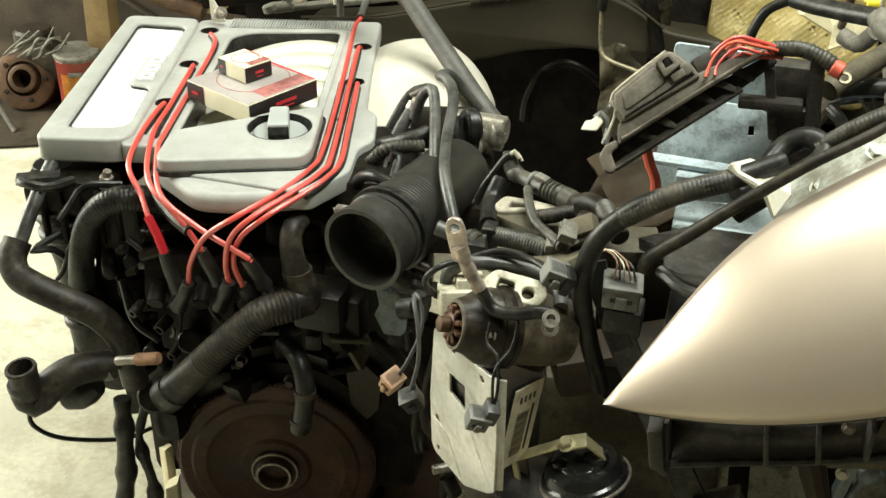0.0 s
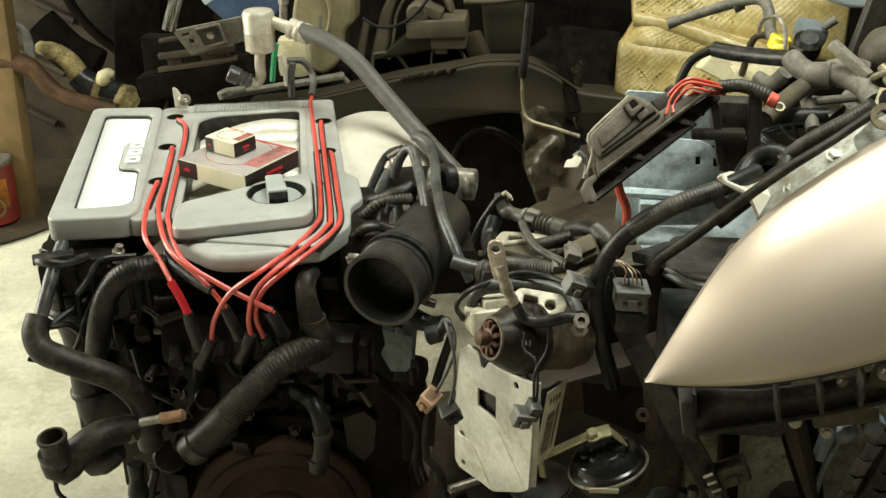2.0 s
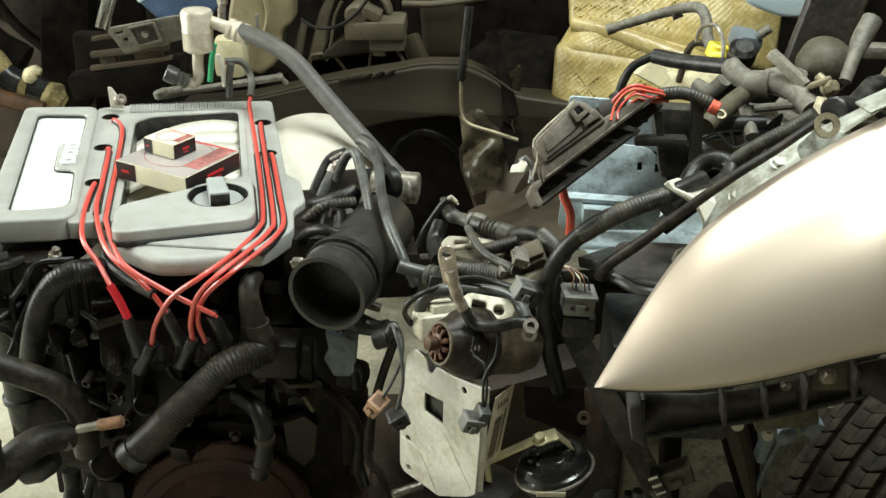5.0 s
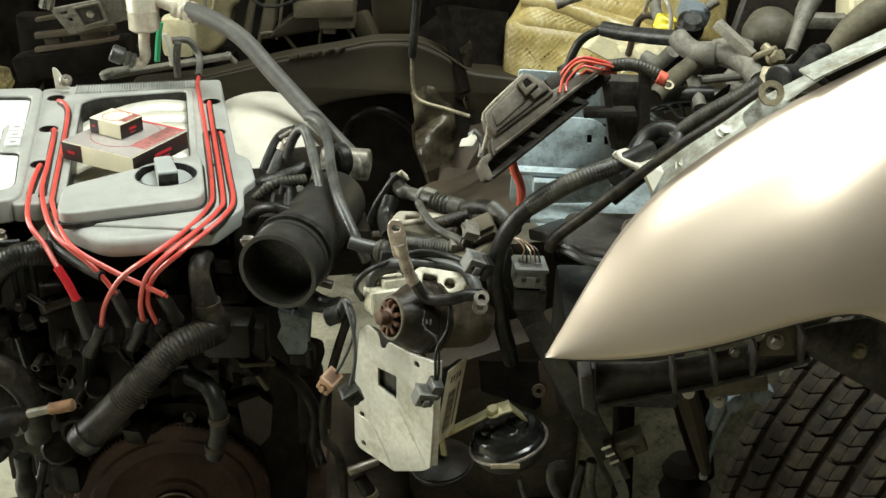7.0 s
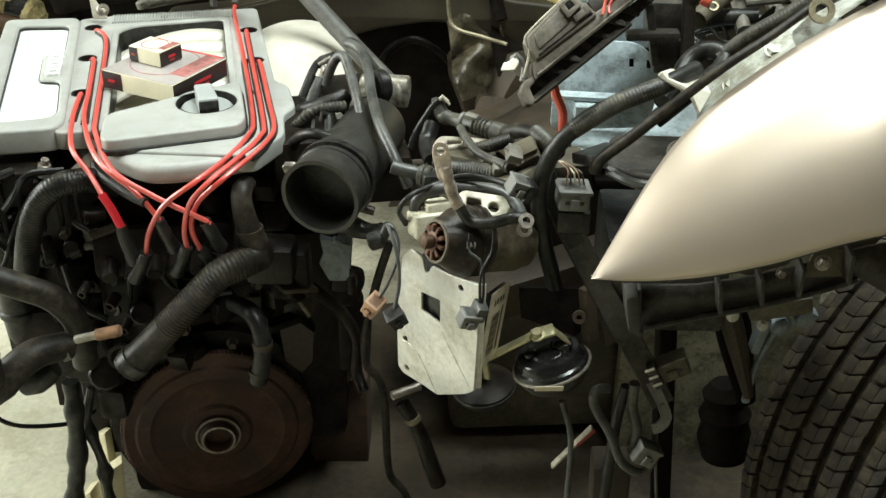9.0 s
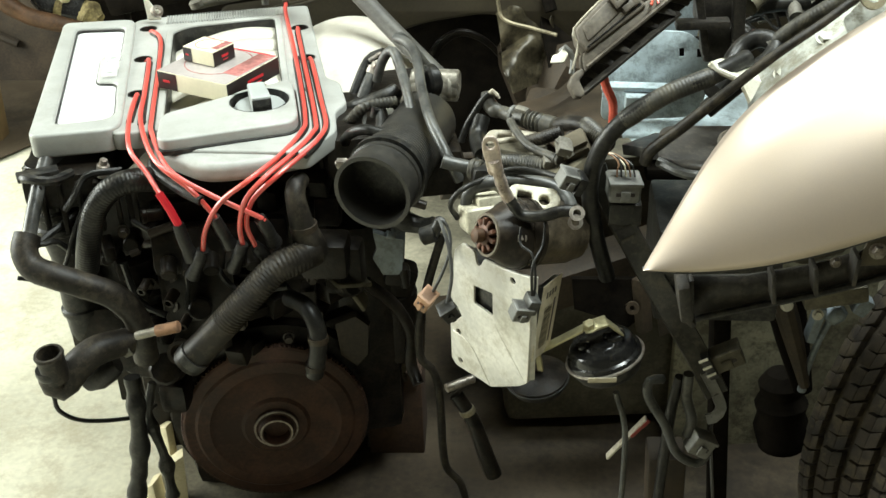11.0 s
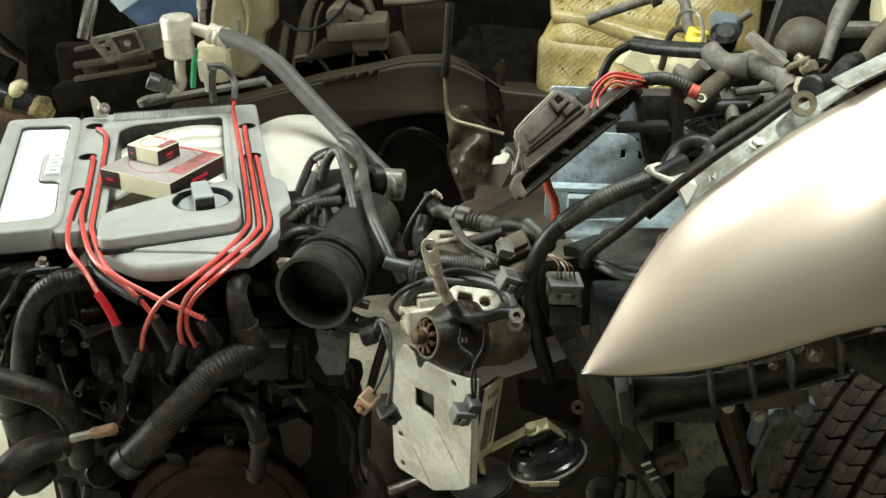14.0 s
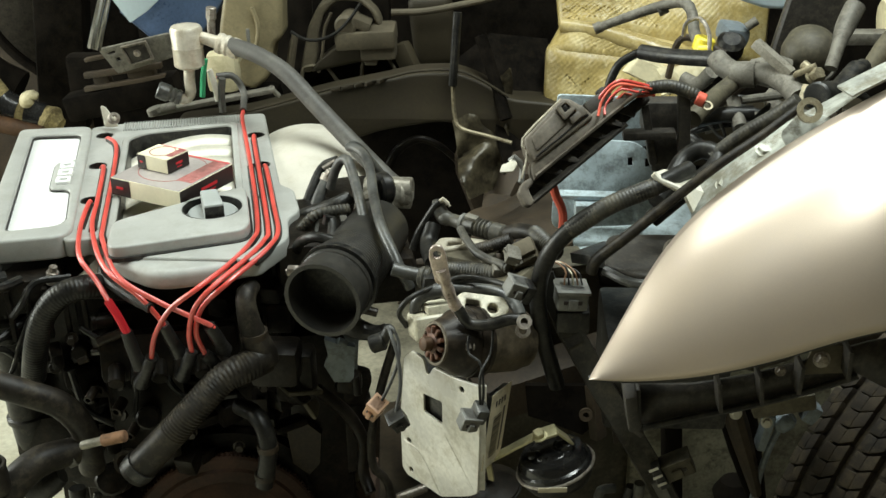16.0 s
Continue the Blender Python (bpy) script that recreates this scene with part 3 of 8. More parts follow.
# Black liner paints the shadow on the opening's inner wall.
well = plate([rounded([(-0.038, 0.356), (-0.013, 0.380), (0.121, 0.390), (0.121, 0.076), (-0.038, -0.008)], 0.012), rounded([(-0.034, 0.353), (-0.011, 0.375), (0.117, 0.385), (0.117, 0.079), (-0.034, 0.001)], 0.011)], 0.050, ENG @ pose(0, 0, 0.6145), 0.0005)
part("opening_shade_wall", well, M_BLACK, cover, "inner wall of the opening, its shade put into black")
nose = plate([rounded([(-0.048, -0.005), (0.175, -0.005), (0.176, -0.05), (0.135, -0.096), (0.05, -0.110), (0.012, -0.106), (-0.045, -0.045)], 0.02)], 0.026, ENG @ pose(0, 0, 0.623), 0.010, 4)
part("cover_nose", nose, M_COVER, cover)
LID = [(-0.036, 0.000), (-0.030, 0.014), (0.122, 0.090), (0.132, 0.084), (0.133, -0.030), (0.124, -0.050), (-0.028, -0.070), (-0.038, -0.058)]
lid = plate([rounded(LID, 0.014), circle(0.087, 0.030, 0.0375, 36)], 0.022, ENG @ pose(0, 0, 0.645), 0.003, 3)
part("nose_trim", tube([eng(-0.05, -0.03, 0.612), eng(-0.046, -0.052, 0.608), eng(-0.015, -0.100, 0.604), eng(0.01, -0.126, 0.600)], 0.006, 10), M_RUBBER, cover)
part("filler_surround", lid, M_COVER, cover)
LIDC = (0.048, 0.008)
seam = rounded([(LIDC[0] + (x - LIDC[0]) * 1.035, LIDC[1] + (y - LIDC[1]) * 1.04) for x, y in LID], 0.014)
part("lid_seal", plate([seam, circle(0.087, 0.030, 0.0388, 36)], 0.006, ENG @ pose(0, 0, 0.6395), 0.001), M_BLACK, cover, "thin black rubber seal")
frame_out = rounded([(-0.204, 0.43), (-0.1, 0.422), (-0.093, 0.405), (-0.086, 0.02), (-0.1, 0.004), (-0.198, 0.004)], 0.016)
win = rounded([(-0.181, 0.398), (-0.108, 0.388), (-0.106, 0.272), (-0.134, 0.268), (-0.131, 0.168), (-0.103, 0.164), (-0.097, 0.055), (-0.108, 0.04), (-0.17, 0.036)], 0.012)
part("panel_frame", plate([frame_out, win], 0.032, ENG @ pose(0, 0, 0.629), 0.004, 3), M_COVER, cover)
panel = plate([rounded([(-0.19, 0.405), (-0.095, 0.395), (-0.09, 0.03), (-0.18, 0.028)], 0.01)], 0.01, ENG @ pose(0, 0, 0.6335), 0.001)
part("silver_insert", panel, M_SILVER, cover, "bright silver painted insert panel")
# Thin black ring paints the shadow along the insert's frame.
inner = [(x * 0.955 - 0.006, 0.215 + (y - 0.215) * 0.972) for x, y in win]
part("insert_edge_shade", plate([win, inner], 0.004, ENG @ pose(0, 0, 0.6395), 0.0008), M_BLACK, cover)
badge = plate([rounded([(-0.128, 0.262), (-0.103, 0.266), (-0.101, 0.168), (-0.126, 0.172)], 0.006)], 0.006, ENG @ pose(0, 0, 0.642), 0.001)
part("badge_tab", badge, M_COVER, cover)
for k, v in enumerate((0.246, 0.218, 0.19)):
    g = plate([rounded([(-0.124, v - 0.011), (-0.104, v - 0.011), (-0.104, v + 0.011), (-0.124, v + 0.011)], 0.004), rounded([(-0.119, v - 0.005), (-0.109, v - 0.005), (-0.109, v + 0.005), (-0.119, v + 0.005)], 0.002)], 0.005, ENG @ pose(0, 0, 0.6465), 0.001)
    part("badge_mark", g, M_SILVER, cover, "raised silver badge shape")
for k in range(44):
    part("grip_rib", block(ENG @ pose(-0.046 + 0.0041 * k, 0.414, 0.6412), 0.0021, 0.034, 0.004, 0.0006, None, 1), M_COVER, cover)

# oil filler cap in its recess
cap = part("oil_filler_cap", turned([(0, 0.0325), (0.010, 0.0325), (0.013, 0.030), (0.014, 0.0)], eng(0.087, 0.030, 0.637), (0, 0, 1), 40), M_LIDGREY, cover, "light grey oil filler cap with black ended grip")
grip = plate([rounded([(-0.026, -0.011), (0.027, -0.0125), (0.027, 0.0125), (-0.026, 0.011)], 0.004)], 0.03, ENG @ pose(0.087, 0.029, 0.655, 0, 0, -83), 0.002)
part("grip", grip, M_LIDGREY, cap)
part("grip_end", block(ENG @ pose(0.087, 0.029, 0.655, 0, 0, -83) @ pose(0.0268, 0, -0.001), 0.003, 0.024, 0.026, 0.001), M_BLACK, cap, "black grip end")
part("recess_ring", turned([(0, 0.0388), (0.0245, 0.0388), (0.0255, 0.0372), (0.003, 0.0365), (0.002, 0.034)], eng(0.087, 0.030, 0.630), (0, 0, 1), 40), M_BLACK, cap)
# black liners added in the lead holes, their shade put into colour
for u, v in ((-0.074, 0.386), (-0.074, 0.256), (-0.074, 0.127), (0.154, 0.336), (0.156, 0.208)):
    part("hole_shade_liner", turned([(0, 0.0128), (0.0235, 0.0128), (0.0235, 0.0113), (0.008, 0.011), (0.007, 0.0)], eng(u, v, 0.616), (0, 0, 1), 24), M_BLACK, cover)

# red ignition leads
ZL = 0.6435
left_leads = [
    [eng(-0.074, 0.386, 0.63), eng(-0.066, 0.36, ZL), eng(-0.052, 0.32, ZL), eng(-0.049, 0.2, ZL), eng(-0.049, 0.03, ZL), eng(-0.046, -0.02, ZL), (-0.429, 1.135, 0.633), (-0.378, 1.115, 0.611), (-0.323, 1.115, 0.582), (-0.321, 1.120, 0.572)],
    [eng(-0.074, 0.256, 0.63), eng(-0.064, 0.235, ZL), eng(-0.063, 0.115, ZL), eng(-0.062, 0.02, ZL), (-0.450, 1.150, 0.638), (-0.405, 1.125, 0.613), (-0.382, 1.120, 0.586), (-0.376, 1.120, 0.571)],
    [eng(-0.074, 0.127, 0.63), eng(-0.073, 0.11, ZL), eng(-0.077, 0.03, ZL), (-0.488, 1.175, 0.640), (-0.462, 1.150, 0.620), (-0.443, 1.130, 0.602), (-0.423, 1.120, 0.568)],
]
right_leads = [
    [(-0.451, 1.760, 0.684), (-0.426, 1.770, 0.681), (-0.411, 1.770, 0.654), (-0.403, 1.720, 0.637), eng(0.136, 0.40, ZL), eng(0.141, 0.2, ZL), eng(0.142, 0.0, ZL), eng(0.134, -0.055, ZL), eng(0.104, -0.105, ZL - 0.006), (-0.331, 1.115, 0.630), (-0.366, 1.112, 0.603), (-0.389, 1.115, 0.566), (-0.399, 1.120, 0.532)],
    [eng(0.154, 0.336, 0.63), eng(0.150, 0.315, ZL), eng(0.152, 0.17, ZL), eng(0.154, -0.02, ZL), eng(0.148, -0.06, ZL), eng(0.122, -0.103, ZL - 0.004), (-0.313, 1.120, 0.631), (-0.336, 1.110, 0.607), (-0.348, 1.115, 0.570), (-0.349, 1.120, 0.541)],
    [eng(0.156, 0.208, 0.63), eng(0.162, 0.185, ZL), eng(0.165, 0.05, ZL), eng(0.166, -0.035, ZL), eng(0.155, -0.075, ZL), eng(0.135, -0.105, ZL - 0.004), (-0.298, 1.125, 0.632), (-0.330, 1.120, 0.602), (-0.341, 1.120, 0.568), (-0.335, 1.125, 0.536)],
]
leads = left_leads + right_leads
boots = [[(-0.324, 1.117, 0.580), (-0.317, 1.125, 0.557), (-0.314, 1.135, 0.536)], [(-0.379, 1.120, 0.578), (-0.372, 1.125, 0.553), (-0.367, 1.130, 0.534)], [(-0.424, 1.120, 0.569), (-0.420, 1.122, 0.542), (-0.415, 1.125, 0.517)],
         [(-0.399, 1.120, 0.533), (-0.406, 1.120, 0.516), (-0.418, 1.125, 0.493)], [(-0.349, 1.120, 0.543), (-0.356, 1.120, 0.525), (-0.366, 1.125, 0.504)], [(-0.336, 1.125, 0.537), (-0.328, 1.130, 0.523), (-0.322, 1.140, 0.501)]]
for ctrl, bt in zip(leads, boots):
    lead = part("ignition_lead", tube(ctrl, 0.0031, 10, 0.004), M_RED, engine, "glossy red ignition lead")
    part("boot", tube(bt, [0.0070, 0.0080, 0.0078, 0.0098], 14, 0.003, 0.006, 0.018), M_BOOT, lead, "black rubber lead boot")
# Black tubes beside the leads paint the shadow of their grooves.
for ctrl in leads:
    run_on = [p for p in ctrl if isinstance(p, Vector)][1:]
    part("lead_groove_shade", tube([p + Vector((0, 0, -0.0034)) for p in run_on], 0.0050, 8, 0.01), M_BLACK, cover)
part("lead_sleeve", tube([(-0.445, 1.131, 0.604), (-0.433, 1.125, 0.586), (-0.423, 1.119, 0.567)], 0.0050, 10), M_INKRED, engine)
part("grey_lead_sleeve", tube([(-0.451, 1.760, 0.684), (-0.426, 1.770, 0.681), (-0.411, 1.770, 0.654), (-0.403, 1.720, 0.639)], 0.0056, 12), M_DULLHOSE, engine)

# coil pack and brackets that the leads run to
coil = block(ENG @ pose(0.02, -0.055, 0.50, -20), 0.17, 0.05, 0.06, 0.01)
coilpack = part("coil_pack", coil, M_BLOCK, engine)
for k in range(6):
    part("coil_tower", rod(eng(-0.045 + 0.026 * k, -0.08, 0.50), eng(-0.045 + 0.026 * k, -0.105, 0.49), 0.010, 14), M_BLOCK, coilpack)
for k in range(26):
    u, z = random.uniform(-0.13, 0.17), random.uniform(0.30, 0.56)
    part("front_bracket", block(ENG @ pose(u, -0.005 + random.uniform(-0.02, 0.01), z, random.uniform(-20, 20), 0, random.uniform(-40, 40)), random.uniform(0.015, 0.05), 0.03, random.uniform(0.01, 0.04), 0.004), M_BLOCK, engine)
for u, z in ((-0.10, 0.52), (-0.02, 0.40), (0.03, 0.36), (-0.08, 0.44), (0.13, 0.42), (-0.12, 0.35), (0.09, 0.33), (0.02, 0.45)):
    part("bolt", bolt(eng(u, -0.03, z), EV, 0.006, 0.009), M_NOSE, engine)
wob = tube([(-0.509, 1.190, 0.604), (-0.546, 1.170, 0.606), (-0.559, 1.150, 0.586), (-0.572, 1.150, 0.570)], 0.0045, 8)
part("breather_hose", wob, M_RUBBER, engine)
part("vacuum_nozzle", rod((-0.474, 1.150, 0.536), (-0.445, 1.160, 0.544), 0.006), M_NOSE, engine)
part("temperature_sender", mixed(rod((-0.539, 1.200, 0.590), (-0.535, 1.200, 0.607), 0.008), rod((-0.535, 1.200, 0.606), (-0.533, 1.200, 0.614), 0.005)), M_STEEL, engine)

for a, b, r in (((-0.490, 1.175, 0.507), (-0.462, 1.165, 0.518), 0.0050), ((-0.463, 1.165, 0.497), (-0.452, 1.175, 0.500), 0.0055), ((-0.452, 1.165, 0.500), (-0.441, 1.175, 0.504), 0.0055), ((-0.512, 1.175, 0.492), (-0.500, 1.178, 0.496), 0.0045), ((-0.467, 1.155, 0.431), (-0.463, 1.175, 0.436), 0.0075), ((-0.500, 1.155, 0.448), (-0.497, 1.175, 0.452), 0.0060), ((-0.452, 1.150, 0.398), (-0.449, 1.170, 0.402), 0.0065)):
    d = (Vector(b) - Vector(a)).normalized()
    part("small_nipple", open_ring([(0, r * 0.55), (0, r), ((Vector(b) - Vector(a)).length, r), ((Vector(b) - Vector(a)).length, r * 0.55)], a, d, 16), M_NOSE, engine)
part("open_port", open_ring([(-0.012, 0.008), (-0.012, 0.0135), (0.004, 0.0145), (0.004, 0.0105), (-0.002, 0.008)], (-0.418, 1.145, 0.392), (0.05, -1, 0.35), 24), M_NOSE, engine)
part("open_port", open_ring([(-0.012, 0.008), (-0.012, 0.0150), (0.004, 0.0160), (0.004, 0.0115), (-0.002, 0.008)], (-0.455, 1.135, 0.370), (0.05, -1, 0.35), 24), M_NOSE, engine)
for ctrl, r in ((((-0.50, 1.17, 0.545), (-0.46, 1.165, 0.515), (-0.44, 1.165, 0.47), (-0.445, 1.16, 0.42)), 0.0035), (((-0.41, 1.16, 0.515), (-0.385, 1.15, 0.47), (-0.36, 1.15, 0.455), (-0.31, 1.155, 0.46)), 0.004), (((-0.33, 1.15, 0.50), (-0.345, 1.145, 0.46), (-0.38, 1.15, 0.43), (-0.40, 1.15, 0.40)), 0.0045), (((-0.53, 1.19, 0.47), (-0.515, 1.18, 0.42), (-0.48, 1.175, 0.40)), 0.005)):
    part("loose_line", tube(ctrl, r, 8), M_RUBBER, engine)

# hoses on the flywheel end
part("corrugated_hose", tube([(-0.270, 1.150, 0.518), (-0.289, 1.130, 0.516), (-0.314, 1.115, 0.508), (-0.351, 1.100, 0.472), (-0.395, 1.095, 0.424), (-0.431, 1.090, 0.386)], [0.020, 0.019, 0.018, 0.0182, 0.019, 0.0205], 20, 0.004, 0.0044, 0.03, None, (0.12, 0.72)), M_DUSTHOSE, engine, "dusty black corrugated coolant hose")
part("hose_clip", turned([(0, 0.0215), (0.012, 0.0215), (0.012, 0.019), (0, 0.019)], Vector((-0.418, 1.091, 0.400)), Vector((-0.431, 1.090, 0.386)) - Vector((-0.418, 1.091, 0.400)), 24), M_BLACK, engine)
part("elbow_pipe", tube([(-0.283, 1.180, 0.600), (-0.288, 1.160, 0.596), (-0.285, 1.150, 0.574), (-0.279, 1.150, 0.543), (-0.270, 1.150, 0.512)], [0.010, 0.0125, 0.0125, 0.014, 0.018, 0.021], 16), M_DUSTHOSE, engine, "black plastic coolant elbow")
part("elbow_clamp", turned([(-0.004, 0.0170), (0.004, 0.0170), (0.004, 0.014), (-0.004, 0.014)], (-0.280, 1.150, 0.550), (0.08, 0, -1), 24), M_GRIMESHADE, engine)
part("thermostat_housing", mixed(block(Matrix.Translation((-0.260, 1.170, 0.500)), 0.06, 0.05, 0.05, 0.01), block(Matrix.Translation((-0.241, 1.190, 0.472)), 0.05, 0.04, 0.07, 0.01), rod((-0.244, 1.180, 0.453), (-0.228, 1.170, 0.460), 0.02)), M_BLOCK, engine)
part("radiator_hose", tube([(-0.615, 1.125, 0.548), (-0.616, 1.110, 0.533), (-0.605, 1.100, 0.517), (-0.580, 1.095, 0.509), (-0.553, 1.100, 0.495), (-0.517, 1.115, 0.467), (-0.501, 1.130, 0.422), (-0.507, 1.150, 0.350)], 0.0165, 16, 0.006, 0, 0, None, (0, 1), 0.03), M_DUSTHOSE, engine, "thick black rubber coolant hose")
elbow = tube([(-0.585, 1.049, 0.396), (-0.588, 1.050, 0.388), (-0.582, 1.055, 0.375), (-0.563, 1.070, 0.394), (-0.542, 1.090, 0.404), (-0.512, 1.120, 0.397)], [0.0165, 0.0175, 0.0205, 0.0195, 0.019, 0.0175], 20)
part("branch_hose", elbow, M_DUSTHOSE, engine, "black rubber branch hose with open end")
ring = turned([(-0.034, 0.0165), (-0.01, 0.0165), (-0.004, 0.0168), (0.0, 0.0175), (0.003, 0.0185), (0.006, 0.0175), (0.006, 0.0142), (-0.028, 0.0135), (-0.028, 0.0)], (-0.583, 1.045, 0.425), (-0.05, -0.1, 1), 28)
part("metal_tube", tube([(-0.609, 1.210, 0.613), (-0.613, 1.180, 0.589), (-0.614, 1.150, 0.565), (-0.616, 1.125, 0.540)], 0.0088, 12), M_GREYHOSE, engine)
part("hose_mouth", ring, M_DUSTHOSE, engine)
part("hose_mouth_band", turned([(-0.006, 0.0175), (-0.003, 0.0185), (0.003, 0.0185), (0.006, 0.0175)], (-0.587, 1.048, 0.402), (-0.1, -0.1, 1), 28), M_RUBBER, engine)
part("hose_bulge", turned([(-0.025, 0.006), (-0.018, 0.016), (0.0, 0.021), (0.018, 0.018), (0.03, 0.012)], (-0.554, 1.100, 0.359), (1, 0.2, 0.5), 20), M_RUBBER, engine)
part("branch_clamp", turned([(-0.005, 0.0185), (0.005, 0.0185), (0.005, 0.016), (-0.005, 0.016)], (-0.518, 1.115, 0.397), (0.9, 0.4, 0.25), 24), M_GREYPL, engine)
part("pale_adapter", rod((-0.494, 1.100, 0.419), (-0.464, 1.100, 0.428), 0.0055), M_DULLALU, engine)
part("cork_plug", rod((-0.467, 1.100, 0.427), (-0.437, 1.100, 0.435), 0.0075), M_CORK, engine, "pale cork plug in a pipe end")
part("ribbed_breather", tube([(-0.448, 1.200, 0.583), (-0.475, 1.170, 0.602), (-0.506, 1.155, 0.600), (-0.532, 1.150, 0.575), (-0.549, 1.150, 0.534), (-0.566, 1.160, 0.478)], 0.0150, 18, 0.004, 0.0040, 0.018), M_RUBBER, engine, "glossy black corrugated breather hose")
part("oil_tube", tube([(-0.590, 1.180, 0.491), (-0.599, 1.160, 0.519), (-0.616, 1.150, 0.521), (-0.580, 1.200, 0.538), (-0.540, 1.220, 0.552)], 0.0045, 8), M_RUBBER, engine)
CAN = Vector((-0.613, 1.225, 0.312))
can_body = part("end_canister", turned([(0, 0.022), (0.06, 0.024), (0.062, 0.0275), (0.069, 0.0275), (0.071, 0.024), (0.15, 0.023), (0.188, 0.029), (0.194, 0.0350), (0.200, 0.0355), (0.203, 0.0315), (0.214, 0.0310), (0.217, 0.0345), (0.223, 0.0345), (0.226, 0.0290), (0.280, 0.0285), (0.288, 0.024), (0.290, 0.0)], CAN, (-0.03, 0, 1), 32), M_RUBBER, engine, "black ribbed end canister with two flanges")
for k in range(12):
    a = math.tau * k / 12
    part("canister_fin", between(CAN + Vector((-0.007 + 0.0290 * math.cos(a), 0.0290 * math.sin(a), 0.228)), CAN + Vector((-0.009 + 0.0290 * math.cos(a), 0.0290 * math.sin(a), 0.278)), 0.004, 0.004, 0.001), M_BLACK, can_body)
part("thin_vent_line", tube([(-0.655, 1.150, 0.470), (-0.628, 1.160, 0.462), (-0.598, 1.165, 0.478), (-0.580, 1.170, 0.520), (-0.555, 1.175, 0.566), (-0.520, 1.180, 0.585), (-0.470, 1.180, 0.590)], 0.0030, 8), M_RUBBER, engine)
part("small_heater_hose", tube([(-0.315, 1.180, 0.427), (-0.287, 1.150, 0.433), (-0.273, 1.135, 0.413), (-0.273, 1.130, 0.382), (-0.281, 1.130, 0.342)], 0.0115, 14), M_RUBBER, engine)
part("hose_clamp", turned([(-0.004, 0.0132), (0.004, 0.0132), (0.004, 0.011), (-0.004, 0.011)], (-0.272, 1.132, 0.398), (0, 0, 1), 20), M_GRIMESHADE, engine)
part("hose_clamp", turned([(-0.004, 0.0132), (0.004, 0.0132), (0.004, 0.011), (-0.004, 0.011)], (-0.279, 1.131, 0.356), (0, 0, 1), 20), M_GRIMESHADE, engine)
part("thin_cable", tube([(-0.598, 1.060, 0.356), (-0.595, 1.060, 0.329), (-0.579, 1.090, 0.290), (-0.546, 1.160, 0.240), (-0.528, 1.200, 0.230)], 0.003, 8), M_RUBBER, engine)
part("wrapped_loom", tube([(-0.537, 1.160, 0.309), (-0.536, 1.150, 0.250), (-0.544, 1.150, 0.180), (-0.562, 1.150, 0.101)], [0.011, 0.012, 0.014, 0.012, 0.015, 0.012, 0.013, 0.011], 12, 0.004, 0, 0, None, (0, 1), 0.4), M_RUBBER, engine)
part("hanging_wire", tube([(-0.519, 1.180, 0.285), (-0.528, 1.170, 0.234), (-0.518, 1.170, 0.163), (-0.517, 1.170, 0.089)], [0.005, 0.007, 0.005, 0.009, 0.006, 0.012, 0.008, 0.010], 10, 0.004, 0, 0, None, (0, 1), 0.5), M_RUBBER, engine)
part("water_pump", mixed(rod((-0.501, 1.220, 0.284), (-0.485, 1.150, 0.331), 0.022), rod((-0.446, 1.220, 0.383), (-0.425, 1.150, 0.427), 0.015), block(Matrix.Translation((-0.500, 1.215, 0.245)), 0.04, 0.05, 0.05, 0.012)), M_BLOCK, engine)
part("steel_bracket", mixed(between((-0.253, 1.160, 0.465), (-0.215, 1.190, 0.450), 0.03, 0.006), between((-0.235, 1.180, 0.452), (-0.216, 1.180, 0.418), 0.03, 0.006)), M_OLIVE, engine)
part("lower_hose", tube([(-0.221, 1.220, 0.427), (-0.188, 1.240, 0.379), (-0.168, 1.240, 0.333), (-0.170, 1.240, 0.285), (-0.158, 1.220, 0.262)], 0.0085, 12), M_BLOCK, engine)

# intake hose with its open mouth
MO, IN1, IN2, IN3 = Vector((-0.187, 1.105, 0.620)), Vector((-0.171, 1.165, 0.622)), Vector((-0.157, 1.235, 0.619)), Vector((-0.144, 1.320, 0.612))
outer_pts, par, run = spline([MO, IN1, IN2, IN3], 0.0011)
rs = 0.0448 * (1 - 0.10 * par)
rs *= 1 + np.where((par > 0.28) & (par < 0.52), 0.008 * np.cos(run * 2 * math.pi / 0.0045), 0) + np.where(run < 0.012, 0.045, 0) + np.where((run > 0.036) & (run < 0.042), 0.04, 0) + np.where((run > 0.05) & (run < 0.056), 0.04, 0)
im = bmesh.new()
ro = sweep(im, outer_pts, rs, 36, False)
ri = sweep(im, outer_pts[:110], [0.0418] * 110, 36, False)
for k in range(36):
    im.faces.new((ro[0][k], ro[0][(k + 1) % 36], ri[0][(k + 1) % 36], ri[0][k]))
im.faces.new(ro[-1])
im.faces.new(ri[-1])
hose = part("intake_hose", im, M_INTAKE, engine, "wide black ribbed rubber intake hose, open end")
band = turned([(-0.004, 0.047), (-0.004, 0.0485), (0.004, 0.0485), (0.004, 0.047)], outer_pts[44], outer_pts[48] - outer_pts[40], 40)
part("clamp_band", band, M_BLACK, hose)
part("clamp_ear", mixed(block(Matrix.Translation((-0.229, 1.159, 0.631)), 0.012, 0.012, 0.01, 0.002), rod((-0.236, 1.155, 0.632), (-0.222, 1.162, 0.634), 0.003)), M_STEEL, hose)
